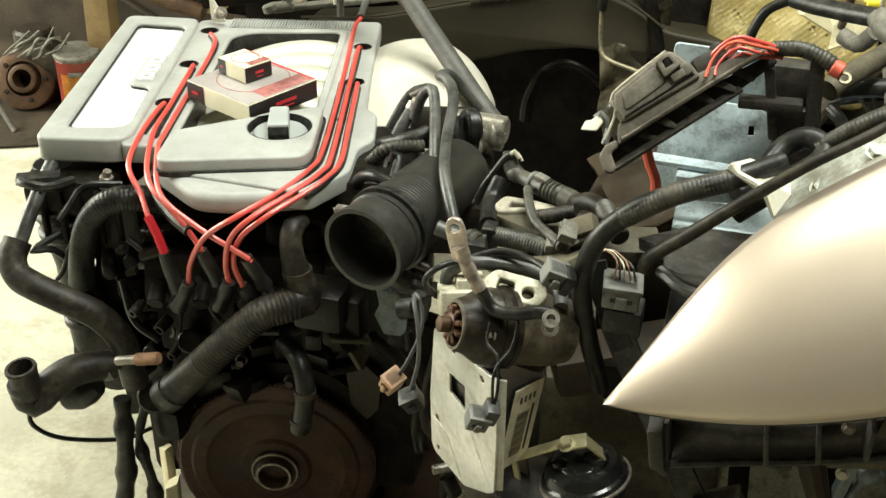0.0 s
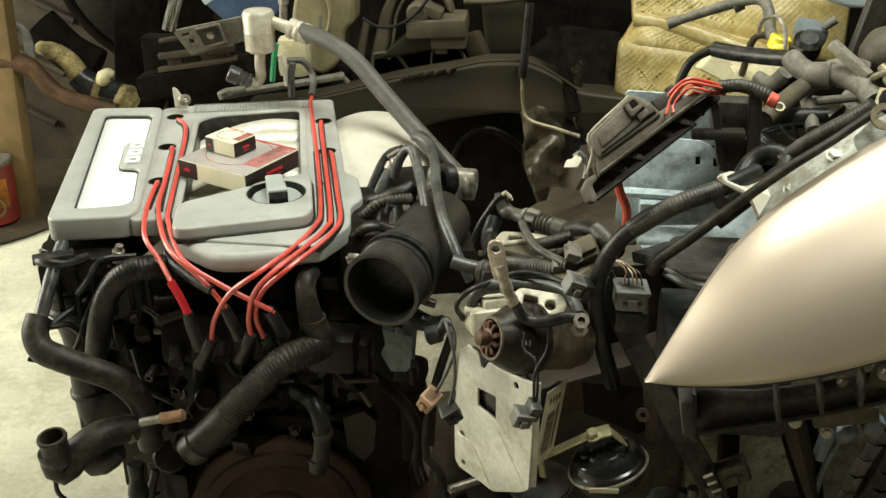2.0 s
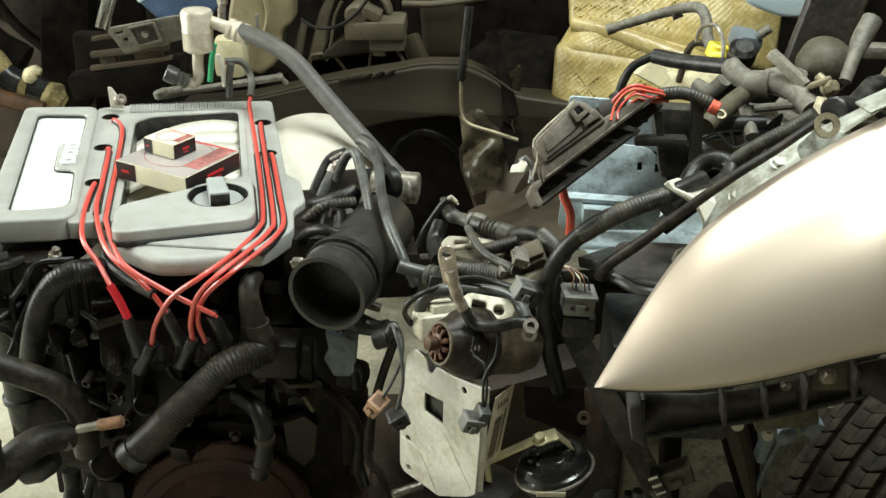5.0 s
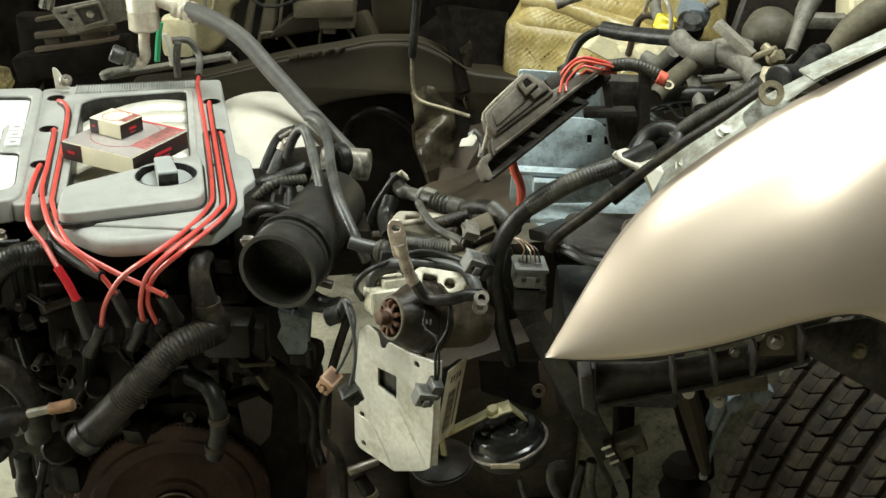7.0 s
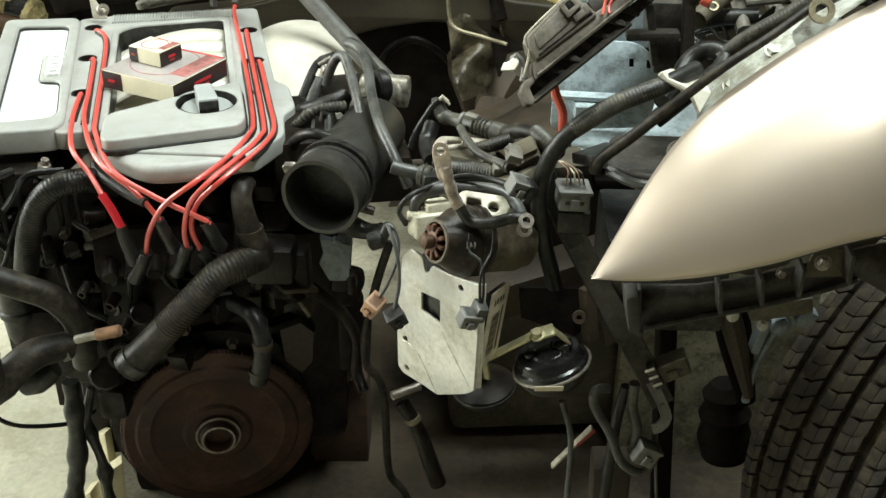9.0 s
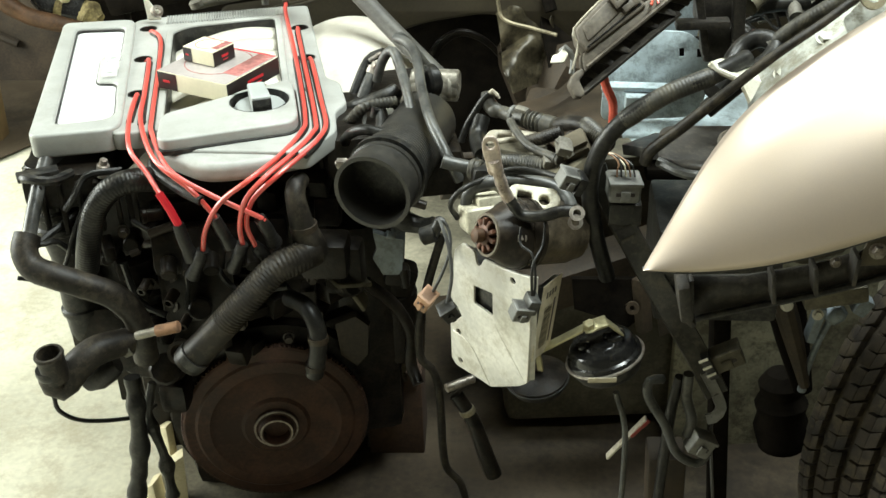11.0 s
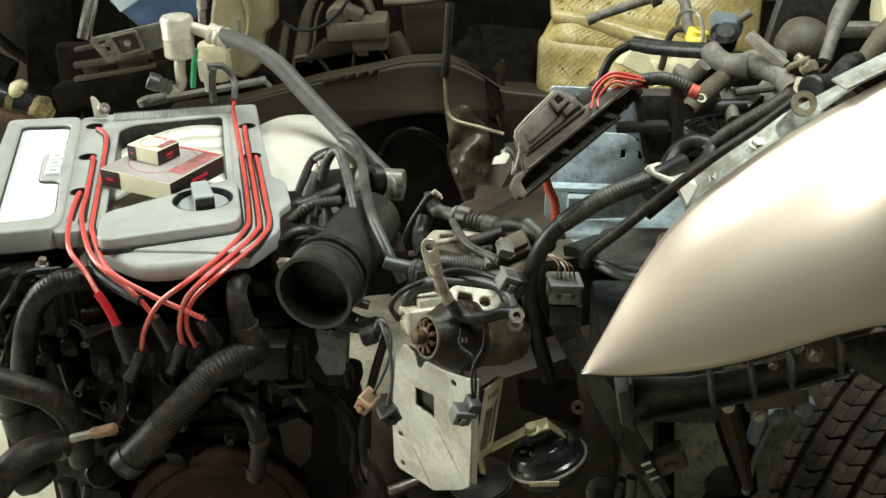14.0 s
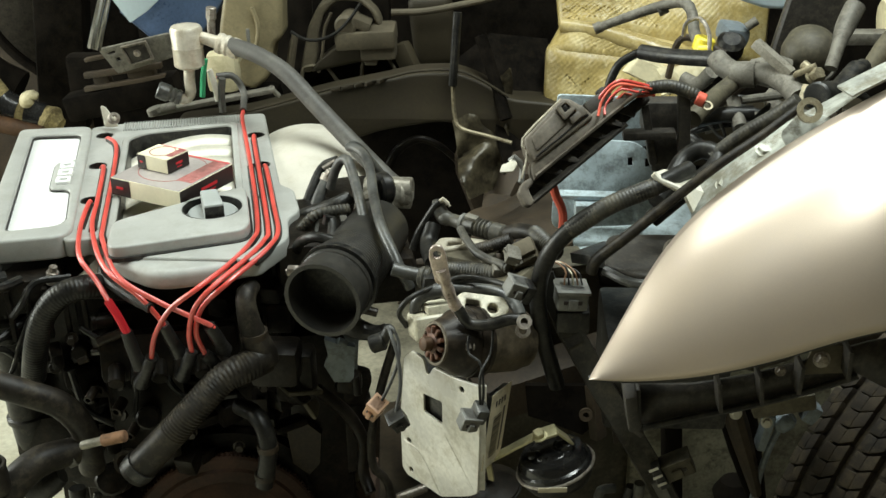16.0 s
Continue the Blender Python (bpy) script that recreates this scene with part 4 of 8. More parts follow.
part("throttle_body", mixed(rod((-0.157, 1.360, 0.616), (-0.152, 1.420, 0.613), 0.026, 28), rod((-0.170, 1.405, 0.634), (-0.104, 1.400, 0.634), 0.0175, 24), block(Matrix.Translation((-0.130, 1.400, 0.626)) @ pose(0, 0, 0, 0, 8, 8), 0.05, 0.035, 0.026, 0.006), rod((-0.155, 1.400, 0.632), (-0.106, 1.400, 0.627), 0.018, 24), turned([(0, 0.019), (0.004, 0.0205), (0.008, 0.019)], (-0.122, 1.400, 0.629), (1, 0, 0.05), 24)), M_DULLALU, engine, "grimy cast aluminium throttle body")
part("throttle_motor", mixed(rod((-0.148, 1.360, 0.651), (-0.133, 1.370, 0.650), 0.022, 20), rod((-0.155, 1.350, 0.647), (-0.146, 1.350, 0.649), 0.020, 24)), M_BLACK, engine)
part("u_hose", tube([(-0.212, 1.372, 0.648), (-0.205, 1.370, 0.672), (-0.196, 1.368, 0.688), (-0.186, 1.360, 0.693), (-0.176, 1.335, 0.682), (-0.163, 1.290, 0.667), (-0.152, 1.250, 0.647)], 0.0066, 14), M_GREYHOSE, engine, "grey rubber breather hose")
part("u_hose", tube([(-0.150, 1.440, 0.640), (-0.178, 1.415, 0.690), (-0.187, 1.395, 0.697), (-0.176, 1.380, 0.701), (-0.163, 1.360, 0.699), (-0.152, 1.325, 0.692), (-0.142, 1.265, 0.682), (-0.128, 1.205, 0.671), (-0.113, 1.170, 0.656), (-0.101, 1.150, 0.640), (-0.090, 1.150, 0.615)], 0.0064, 14), M_GREYHOSE, engine, "grey rubber breather hose")
part("nipple", tube([(-0.238, 1.355, 0.612), (-0.226, 1.375, 0.641), (-0.214, 1.395, 0.663)], [0.0085, 0.0078, 0.0075], 14), M_GREYHOSE, engine)
part("nipple", tube([(-0.250, 1.365, 0.612), (-0.240, 1.385, 0.640), (-0.226, 1.405, 0.665), (-0.205, 1.405, 0.675)], 0.0065, 12), M_BLACK, engine)
part("nipple_clamp", mixed(turned([(-0.005, 0.0098), (0.005, 0.0098), (0.005, 0.0080), (-0.005, 0.0080)], (-0.218, 1.388, 0.655), (0.4, 0.5, 0.8), 20), block(Matrix.Translation((-0.212, 1.385, 0.664)) @ pose(0, 0, 0, 10, 20, 30), 0.014, 0.010, 0.008, 0.002), rod((-0.224, 1.392, 0.668), (-0.208, 1.400, 0.676), 0.003)), M_STEEL, engine, "bare steel hose clamp")
part("ribbed_cuff", tube([(-0.146, 1.385, 0.640), (-0.143, 1.365, 0.632), (-0.141, 1.345, 0.618)], 0.0135, 18, 0.004, 0.0046, 0.06), M_BLACK, engine)
part("sensor_plug", mixed(block(Matrix.Translation((-0.226, 1.285, 0.628)) @ pose(0, 0, 0, -20, 12, 10), 0.014, 0.016, 0.028, 0.004), block(Matrix.Translation((-0.219, 1.278, 0.628)) @ pose(0, 0, 0, -20, 12, 10), 0.005, 0.014, 0.030, 0.002)), M_GREYPL, engine, "grey sensor plug")
part("side_pipe", tube([(-0.264, 1.340, 0.610), (-0.235, 1.330, 0.629), (-0.199, 1.320, 0.646), (-0.182, 1.330, 0.652)], 0.010, 12), M_BLACK, engine)
part("side_pipe", tube([(-0.254, 1.300, 0.608), (-0.234, 1.280, 0.634), (-0.215, 1.280, 0.651), (-0.179, 1.300, 0.649)], 0.007, 12, 0.004, 0.005, 0.08), M_LOOM, engine)
part("bypass_tube", tube([(-0.242, 1.250, 0.604), (-0.230, 1.220, 0.638), (-0.207, 1.200, 0.656), (-0.182, 1.190, 0.655)], 0.0065, 12), M_RUBBER, engine)
part("bypass_tube", tube([(-0.200, 1.250, 0.651), (-0.198, 1.250, 0.661), (-0.193, 1.250, 0.654), (-0.190, 1.220, 0.643)], 0.006, 12), M_RUBBER, engine)
part("port_block", mixed(block(pose(-0.235, 1.31, 0.60, 0, 0, 13), 0.09, 0.16, 0.06, 0.015), block(pose(-0.19, 1.43, 0.60, 0, 0, 13), 0.09, 0.08, 0.06, 0.015), block(pose(-0.17, 1.36, 0.56, 0, 0, 13), 0.12, 0.2, 0.07, 0.02)), M_BLOCK, engine)

# cast intake manifold: runners in the opening and the dome beside the cover
for k in range(7):
    vv = 0.36 - 0.05 * k
    part("manifold_runner", tube([eng(-0.075, vv - 0.06, 0.575), eng(-0.03, vv - 0.03, 0.598), eng(0.04, vv + 0.0, 0.612), eng(0.11, vv + 0.012, 0.608), eng(0.22, vv + 0.01, 0.575)], [0.018, 0.019, 0.021, 0.021, 0.022], 16), M_ALU, engine, "cast aluminium manifold runner")
dome = bmesh.new()
bmesh.ops.create_uvsphere(dome, u_segments=40, v_segments=24, radius=1)
for v in dome.verts:
    c = v.co
    f = 1 - 0.25 * max(0, c.y) * max(0, c.x)
    v.co = ENG @ Vector((0.232 + 0.112 * c.x * f, 0.275 + 0.20 * c.y, 0.562 + 0.08 * math.copysign(abs(c.z) ** 0.75, c.z)))
part("manifold_plenum", dome, M_PLENUM, engine, "smooth pale cast aluminium intake plenum", angle=60)
part("manifold_flange", block(ENG @ pose(0.245, 0.10, 0.59, 0, 0, 25), 0.09, 0.04, 0.03, 0.012), M_ALU, engine)

# refrigerant line behind the cover
part("rear_bracket", mixed(between((-0.526, 1.740, 0.634), (-0.360, 1.780, 0.656), 0.02, 0.008), rod((-0.545, 1.720, 0.638), (-0.515, 1.730, 0.642), 0.009), rod((-0.550, 1.720, 0.644), (-0.546, 1.720, 0.632), 0.013), between((-0.369, 1.780, 0.660), (-0.353, 1.780, 0.643), 0.012, 0.006)), M_PIPE, engine)
valve = part("line_valve", turned([(0, 0.018), (0.004, 0.0235), (0.030, 0.0235), (0.033, 0.0245), (0.036, 0.0235), (0.060, 0.025), (0.065, 0.022), (0.067, 0.0)], (-0.468, 1.670, 0.726), (0.0, 0, 1), 28), M_VALVE, engine, "pale aluminium refrigerant canister")
part("valve_stem", tube([(-0.469, 1.670, 0.731), (-0.471, 1.670, 0.704), (-0.474, 1.680, 0.682), (-0.482, 1.680, 0.671), (-0.491, 1.670, 0.676)], 0.0085, 14), M_VALVE, valve)
part("valve_nozzle", turned([(0, 0.008), (0.0, 0.0115), (0.006, 0.0125), (0.008, 0.010), (0.012, 0.0125), (0.016, 0.010), (0.02, 0.0135), (0.036, 0.0135), (0.038, 0.011)], (-0.488, 1.670, 0.676), (-0.75, -0.1, 0.35), 20), M_GREYHOSE, valve)
arm = turned([(0, 0.009), (0.028, 0.010), (0.03, 0.0155), (0.036, 0.0165), (0.040, 0.0145), (0.046, 0.0165), (0.05, 0.0145), (0.056, 0.0165), (0.064, 0.0155)], (-0.447, 1.670, 0.774), Vector((-0.392, 1.660, 0.759)) - Vector((-0.447, 1.670, 0.774)), 24)
part("crimped_ferrule", arm, M_VALVE, valve)
part("refrigerant_hose", tube([(-0.397, 1.660, 0.763), (-0.350, 1.630, 0.756), (-0.304, 1.600, 0.737), (-0.254, 1.560, 0.699), (-0.205, 1.520, 0.663), (-0.161, 1.480, 0.634), (-0.128, 1.460, 0.609)], 0.0130, 16), M_DULLHOSE, engine, "thick grey rubber refrigerant hose")
part("service_port", mixed(rod((-0.442, 1.720, 0.762), (-0.440, 1.720, 0.791), 0.0065), rod((-0.440, 1.720, 0.789), (-0.438, 1.720, 0.808), 0.0085, 8)), M_STEEL, engine)
part("green_sleeve", tube([(-0.456, 1.720, 0.725), (-0.462, 1.720, 0.698), (-0.467, 1.720, 0.662)], 0.0045, 8), M_GREEN, engine)
part("pale_line", tube([(-0.454, 1.730, 0.704), (-0.448, 1.730, 0.681), (-0.445, 1.730, 0.652)], 0.005, 8), M_ALU, engine)
part("dark_line", tube([(-0.434, 1.730, 0.690), (-0.438, 1.730, 0.666), (-0.439, 1.730, 0.633)], 0.006, 8), M_GREYHOSE, engine)
part("tab_nut", open_ring([(0, 0.005), (0, 0.009), (0.008, 0.009), (0.008, 0.005)], (-0.582, 1.615, 0.661), (0.6, -0.6, 0.3), 16), M_STEEL, engine)
part("white_tab", plate([rounded([(0, 0), (0.022, 0), (0.012, 0.018), (0.004, 0.032), (-0.003, 0.034)], 0.004), circle(0.016, 0.012, 0.004)], 0.004, Matrix.Translation((-0.598, 1.620, 0.645)) @ pose(0, 0, 0, 80, 0, 10), 0.001), M_WHITE, engine)
part("mount_bracket", mixed(block(pose(-0.200, 1.34, 0.41, -10, 6, 12), 0.034, 0.022, 0.060, 0.006), rod((-0.200, 1.335, 0.44), (-0.198, 1.33, 0.452), 0.008)), M_BLUEGREY, engine, "blue grey painted mount bracket")
part("mount_ear", mixed(ngon([(-0.203, 1.200, 0.520), (-0.183, 1.202, 0.512), (-0.167, 1.205, 0.507), (-0.170, 1.200, 0.465), (-0.175, 1.198, 0.459), (-0.193, 1.196, 0.460), (-0.205, 1.198, 0.483), (-0.199, 1.200, 0.497)], 0.012), rod((-0.186, 1.192, 0.517), (-0.176, 1.196, 0.511), 0.005)), M_BLUEGREY, engine, "blue grey cast mounting ear")
part("mount_rubber", mixed(block(pose(-0.178, 1.21, 0.447, 0, 8, 10), 0.034, 0.03, 0.024, 0.008), rod((-0.168, 1.20, 0.463), (-0.166, 1.20, 0.434), 0.006)), M_BLOCK, engine)
part("sling_strap", tube([(-0.185, 1.18, 0.575), (-0.167, 1.16, 0.560), (-0.150, 1.16, 0.551), (-0.133, 1.155, 0.551), (-0.121, 1.15, 0.559)], [0.016, 0.015, 0.012, 0.009, 0.007], 10), M_BLACK, engine)
part("pipe_stub", rod((-0.158, 1.16, 0.583), (-0.131, 1.16, 0.575), 0.0055, 14), M_NOSE, engine)
part("mount_foot", block(pose(-0.195, 1.34, 0.36, 0, 20, 12), 0.05, 0.04, 0.05, 0.01), M_BLOCK, engine)
part("gearbox_web", ngon([(-0.388, 1.450, 0.261), (-0.297, 1.450, 0.276), (-0.250, 1.450, 0.252), (-0.210, 1.460, 0.263), (-0.169, 1.460, 0.233), (-0.179, 1.460, 0.054), (-0.409, 1.450, 0.057)], 0.012), M_GRIMESHADE, engine)
part("mount_plate", ngon([(-0.282, 1.300, 0.323), (-0.258, 1.300, 0.332), (-0.233, 1.300, 0.310), (-0.238, 1.300, 0.260), (-0.254, 1.300, 0.240), (-0.276, 1.300, 0.259)], 0.012), M_GRIMESHADE, engine)
part("mount_strap", mixed(ngon([(-0.226, 1.350, 0.268), (-0.190, 1.350, 0.274), (-0.191, 1.350, 0.190), (-0.206, 1.350, 0.170), (-0.213, 1.350, 0.215)], 0.006), tube([(-0.236, 1.350, 0.246), (-0.228, 1.346, 0.224), (-0.224, 1.348, 0.206)], [0.004, 0.006, 0.004], 8)), M_KHAKI, engine, "bent dusty steel strap")
part("strap_loop", tube([(-0.262, 1.350, 0.146), (-0.258, 1.345, 0.168), (-0.240, 1.345, 0.168), (-0.222, 1.347, 0.178), (-0.200, 1.350, 0.180), (-0.193, 1.350, 0.168)], [0.006, 0.005, 0.0045, 0.005, 0.006, 0.004], 8), M_GRIMESHADE, engine)

jack = thing("steel_offcut", (-0.05, 1.38, 0.0), "rusty olive steel sheet standing under the bay", "metal sheet")
part("sheet", ngon([(-0.259, 1.400, 0.122), (-0.189, 1.400, 0.134), (-0.184, 1.380, -0.004), (-0.265, 1.380, -0.018)], 0.01), M_OLIVE, jack)
part("tag_plate", ngon([(-0.235, 1.420, 0.233), (-0.203, 1.420, 0.244), (-0.200, 1.420, 0.174), (-0.221, 1.420, 0.152), (-0.240, 1.420, 0.168)], 0.01), M_KHAKI, jack)
# cardboard box, steel sheet and pale stand-in blocks under the engine
blockw = thing("cardboard_box", (-0.22, 1.36, 0), "oil soaked brown cardboard box under the engine", "box")
part("carton", block(pose(-0.216, 1.405, 0.083, 0, 0, 2), 0.088, 0.085, 0.150, 0.004), M_OILCARD, blockw)
part("flap", between((-0.256, 1.361, 0.157), (-0.178, 1.363, 0.159), 0.004, 0.030, 0.001), M_OILCARD, blockw)
sheet = thing("drip_sheet", (-0.3, 1.25, 0), "grimy flat steel sheet on the floor under the engine", "metal sheet")
part("sheet", block(pose(-0.32, 1.25, 0.006, 0, 0, 3), 0.52, 0.5, 0.008, 0.002), M_OLIVE, sheet)
# Added pale blocks stand in for floor glimpsed between the hanging cables.
for k, (p, sx, ang) in enumerate((((-0.523, 1.220, 0.100), 0.018, 20), ((-0.543, 1.250, 0.135), 0.013, 50), ((-0.553, 1.200, 0.070), 0.014, -15))):
    chip = thing("pale_gap_block", (p[0], p[1], 0.0), "pale block standing in for floor seen between cables", "wood offcut", "offcuts by the engine")
    h = p[2] + 0.02
    cb = block(pose(p[0], p[1], h / 2, 0, 0, ang), sx, 0.026, h, 0.003)
    for v in cb.verts:
        if v.co.z > h / 2:
            v.co.z += 0.6 * (v.co.x - p[0]) + 0.004 * noise.noise(v.co * 90)
        v.co.x += 0.10 * (v.co.z - h / 2) * (0.5 - k * 0.4)
    part("offcut", cb, M_CREAMPL, chip)

# ---- seal boxes on the cover ----


def carton(name, a, b, c, base, height, label, lid):
    """A flat carton on corners a (left), b (front), c (right) of its base."""
    a, b, c = Vector((*a[:2], 0)), Vector((*b[:2], 0)), Vector((*c[:2], 0))
    e1, e2 = a - b, c - b
    ang = math.degrees(math.atan2(e1.y, e1.x))
    w, d = e1.length, e2.length
    mid = b + e1 / 2 + e2 / 2
    m = pose(mid.x, mid.y, base + height / 2, 0, 0, ang)
    t = thing(name, (mid.x, mid.y, base), label, "cardboard box", "seal boxes on the cover")
    part("carton", block(m, w, d, height, 0.0012), M_CREAMCARD, t)
    sgn = 1 if (m.inverted() @ Vector((c.x, c.y, base))).y > 0 else -1
    part("top_print", block(m @ pose(0, 0, height / 2 + 0.0002), w * 0.985, d * 0.985, 0.0006, 0.0002, None, 1), lid, t, "glossy printed lid")
    part("dark_end_print", block(m @ pose(-w / 2 - 0.0002, 0, 0), 0.0006, d * 0.98, height * 0.94, 0.0002, None, 1), M_INKBLACK, t, "black printed end")
    part("red_mark", block(m @ pose(-w / 2 - 0.0006, 0.03 * d * sgn, 0), 0.0006, d * 0.30, height * 0.17, 0.0002, None, 1), M_INKRED, t, "red printed mark")
    part("red_mark", block(m @ pose(-w / 2 - 0.0006, 0.03 * d * sgn, -height * 0.26), 0.0006, d * 0.22, height * 0.07, 0.0002, None, 1), M_INKRED, t)
    part("dark_corner_print", block(m @ pose(w / 2 - 0.14 * w, -sgn * (d / 2 + 0.0002), 0), 0.28 * w, 0.0006, height * 0.94, 0.0002, None, 1), M_INKBLACK, t)
    part("red_corner_mark", block(m @ pose(w / 2 - 0.13 * w, -sgn * (d / 2 + 0.0006), 0), 0.10 * w, 0.0006, height * 0.14, 0.0002, None, 1), M_INKRED, t)
    part("red_stripe", block(m @ pose(-w * 0.05, sgn * d * 0.475, height / 2 + 0.0007), w * 0.85, d * 0.03, 0.0006, 0.0002, None, 1), M_INKRED, t, "thin red printed edge")
    part("ring_print", open_ring([(0, 0.4 * d), (0.0004, 0.4 * d), (0.0004, 0.4 * d + 0.0012), (0, 0.4 * d + 0.0012)], m @ Vector((0.02 * w, -0.04 * d, height / 2 + 0.0005)), (0, 0, 1), 48), M_DULLRED, t)
    part("red_lid_corner", block(m @ pose(-w * 0.36, sgn * d * 0.12, height / 2 + 0.0006), w * 0.22, d * 0.70, 0.0004, 0.0001, None, 1), M_DULLRED, t, "deep red lid corner")
    return m


BZ = 0.6445
carton("seal_box", (-0.513, 1.360, 0.645), (-0.408, 1.310, 0.645), (-0.339, 1.398, 0.645), BZ, 0.025, "flat cream, black and red cardboard seal box", M_BOXTOP)
carton("seal_box", (-0.475, 1.387, 0.668), (-0.428, 1.362, 0.668), (-0.405, 1.397, 0.668), BZ + 0.0262, 0.02, "small cream and black cardboard box on the larger one", M_CREAMCARD)

# ---- car at the side: fender, rails, wheel ----
car = thing("stripped_car", (0.6, 1.4, 0.0), "stripped champagne coloured car front with open engine bay", "car")


def loft(lower, upper, bulge, out, k=10, roll=0.0):
    """A curved panel between two lines, swelling along out, rolled over at its top."""
    bm = bmesh.new()
    lo, _, _ = spline(lower, 0.012)
    n = len(lo)
    lo = [Vector(p) for p in lo]
    hi, par, _ = spline(upper, 0.004)
    hi = [hi[min(len(hi) - 1, round(i * (len(hi) - 1) / (n - 1)))] for i in range(n)]
    o = Vector(out).normalized()
    rows = []
    for i in range(n):
        b = bulge * min(1, (hi[i] - lo[i]).length / 0.28) ** 1.4
        row = []
        for j in range(k + 1):
            s, q = j / k, radians(90 * j / k)
            flat = lo[i].lerp(hi[i], s)
            side, rise = 1 - math.cos(q), math.sin(q)
            d = hi[i] - lo[i]
            rolled = lo[i] + Vector((d.x * s, d.y * side, d.z * rise))
            row.append(bm.verts.new(flat.lerp(rolled, roll) + o * b * (4 * s * (1 - s)) ** 1.1))
        rows.append(row)
    for _ in range(8):
        for j in range(1, k + 1):
            was = [r[j].co.copy() for r in rows]
            for i in range(1, n - 1):
                rows[i][j].co = was[i] * 0.5 + (was[i - 1] + was[i + 1]) * 0.25
    for a, c in zip(rows, rows[1:]):
        for j in range(k):
            bm.faces.new((a[j], c[j], c[j + 1], a[j + 1]))
    return bm


low = [(0.095, 0.852, 0.678), (0.133, 0.850, 0.678), (0.178, 0.845, 0.685), (0.216, 0.840, 0.696), (0.259, 0.840, 0.709), (0.306, 0.840, 0.727), (0.348, 0.840, 0.739), (0.374, 0.845, 0.735), (0.410, 0.850, 0.716), (0.457, 0.850, 0.682)]
upp = [(0.096, 0.856, 0.679), (0.111, 0.879, 0.694), (0.124, 0.894, 0.713), (0.140, 0.910, 0.737), (0.155, 0.925, 0.759), (0.173, 0.939, 0.781), (0.198, 0.9545, 0.802), (0.229, 0.9685, 0.8235), (0.267, 0.981, 0.847), (0.310, 0.989, 0.874), (0.359, 0.996, 0.900), (0.410, 1.002, 0.927), (0.470, 1.010, 0.957)]
fb = loft(low, upp, 0.004, (-0.25, -0.8, 0.55), 20, 0.72)
fender = part("fender", fb, M_PAINT, car, "champagne metallic fender with light scratches", angle=60)
sm = fender.modifiers.new("thickness", "SOLIDIFY")
sm.thickness, sm.offset = 0.0025, -1
part("fender_lip", tube([Vector(p) + Vector((0, 0.004, -0.001)) for p in low], 0.0028, 8), M_BLACK, fender)
for scr in (((0.194, 0.900, 0.696), (0.200, 0.900, 0.701)), ((0.249, 0.930, 0.736), (0.252, 0.930, 0.727)), ((0.271, 0.900, 0.711), (0.286, 0.900, 0.715)), ((0.323, 0.930, 0.747), (0.322, 0.930, 0.738)), ((0.172, 0.880, 0.689), (0.187, 0.880, 0.687)), ((0.222, 0.870, 0.691), (0.224, 0.870, 0.698)), ((0.333, 0.900, 0.719), (0.345, 0.900, 0.725))):
    ends = [fender.closest_point_on_mesh(fender.matrix_world.inverted() @ Vector(p)) for p in scr]
    tips = [fender.matrix_world @ e[1] + 0.0002 * Vector((-0.2, -0.8, 0.5)) for e in ends]
    part("scratch", tube(tips, 0.0005, 5, 0.004), M_CREAMCARD, fender)
part("fender_speck", turned([(0, 0.0016), (0.001, 0.0012)], (0.274, 0.914, 0.798), (0, -0.8, 0.5), 10), M_BLACK, fender)
# plastic bumper guide under the fender
guide = bmesh.new()
gl = [(0.144, 0.900, 0.645), (0.200, 0.900, 0.647), (0.252, 0.900, 0.658), (0.303, 0.900, 0.675), (0.352, 0.900, 0.694), (0.406, 0.920, 0.692), (0.496, 0.970, 0.633)]
gb = [(0.147, 0.900, 0.598), (0.203, 0.900, 0.614), (0.256, 0.900, 0.628), (0.307, 0.900, 0.645), (0.347, 0.900, 0.661), (0.423, 0.920, 0.609), (0.519, 0.970, 0.529)]
for i in range(6):
    q = [Vector(gl[i]), Vector(gl[i + 1]), Vector(gb[i + 1]), Vector(gb[i])]
    vs = [guide.verts.new(p) for p in q]
    guide.faces.new(vs)
bmesh.ops.remove_doubles(guide, verts=guide.verts, dist=0.0005)
gd = part("bumper_guide", guide, M_FUSE, car, "dusty black plastic bumper guide with ribs")
s2 = gd.modifiers.new("thickness", "SOLIDIFY")
s2.thickness = 0.004
for a, b in (((0.143, 0.885, 0.655), (0.147, 0.885, 0.608)), ((0.217, 0.886, 0.661), (0.221, 0.886, 0.630)), ((0.254, 0.886, 0.669), (0.258, 0.886, 0.640)), ((0.291, 0.886, 0.680), (0.290, 0.886, 0.651)), ((0.332, 0.886, 0.697), (0.333, 0.886, 0.667))):
    part("guide_rib", between(a, b, 0.026, 0.004, 0.001), M_FUSE, gd)
part("guide_edge", tube([Vector(p) + Vector((0, -0.008, 0)) for p in gb[:5]], 0.0035, 8), M_BLACK, gd)
part("guide_end", mixed(between((0.135, 0.885, 0.654), (0.141, 0.885, 0.616), 0.05, 0.012, 0.003), between((0.141, 0.885, 0.615), (0.149, 0.885, 0.608), 0.04, 0.006, 0.002)), M_FUSE, gd)
part("guide_bolt", bolt((0.312, 0.893, 0.678), (0, -1, 0.2), 0.006, 0.006), M_STEEL, gd)
part("guide_bolt", bolt((0.398, 0.910, 0.660), (0, -1, 0.2), 0.006, 0.006), M_LINK, gd)
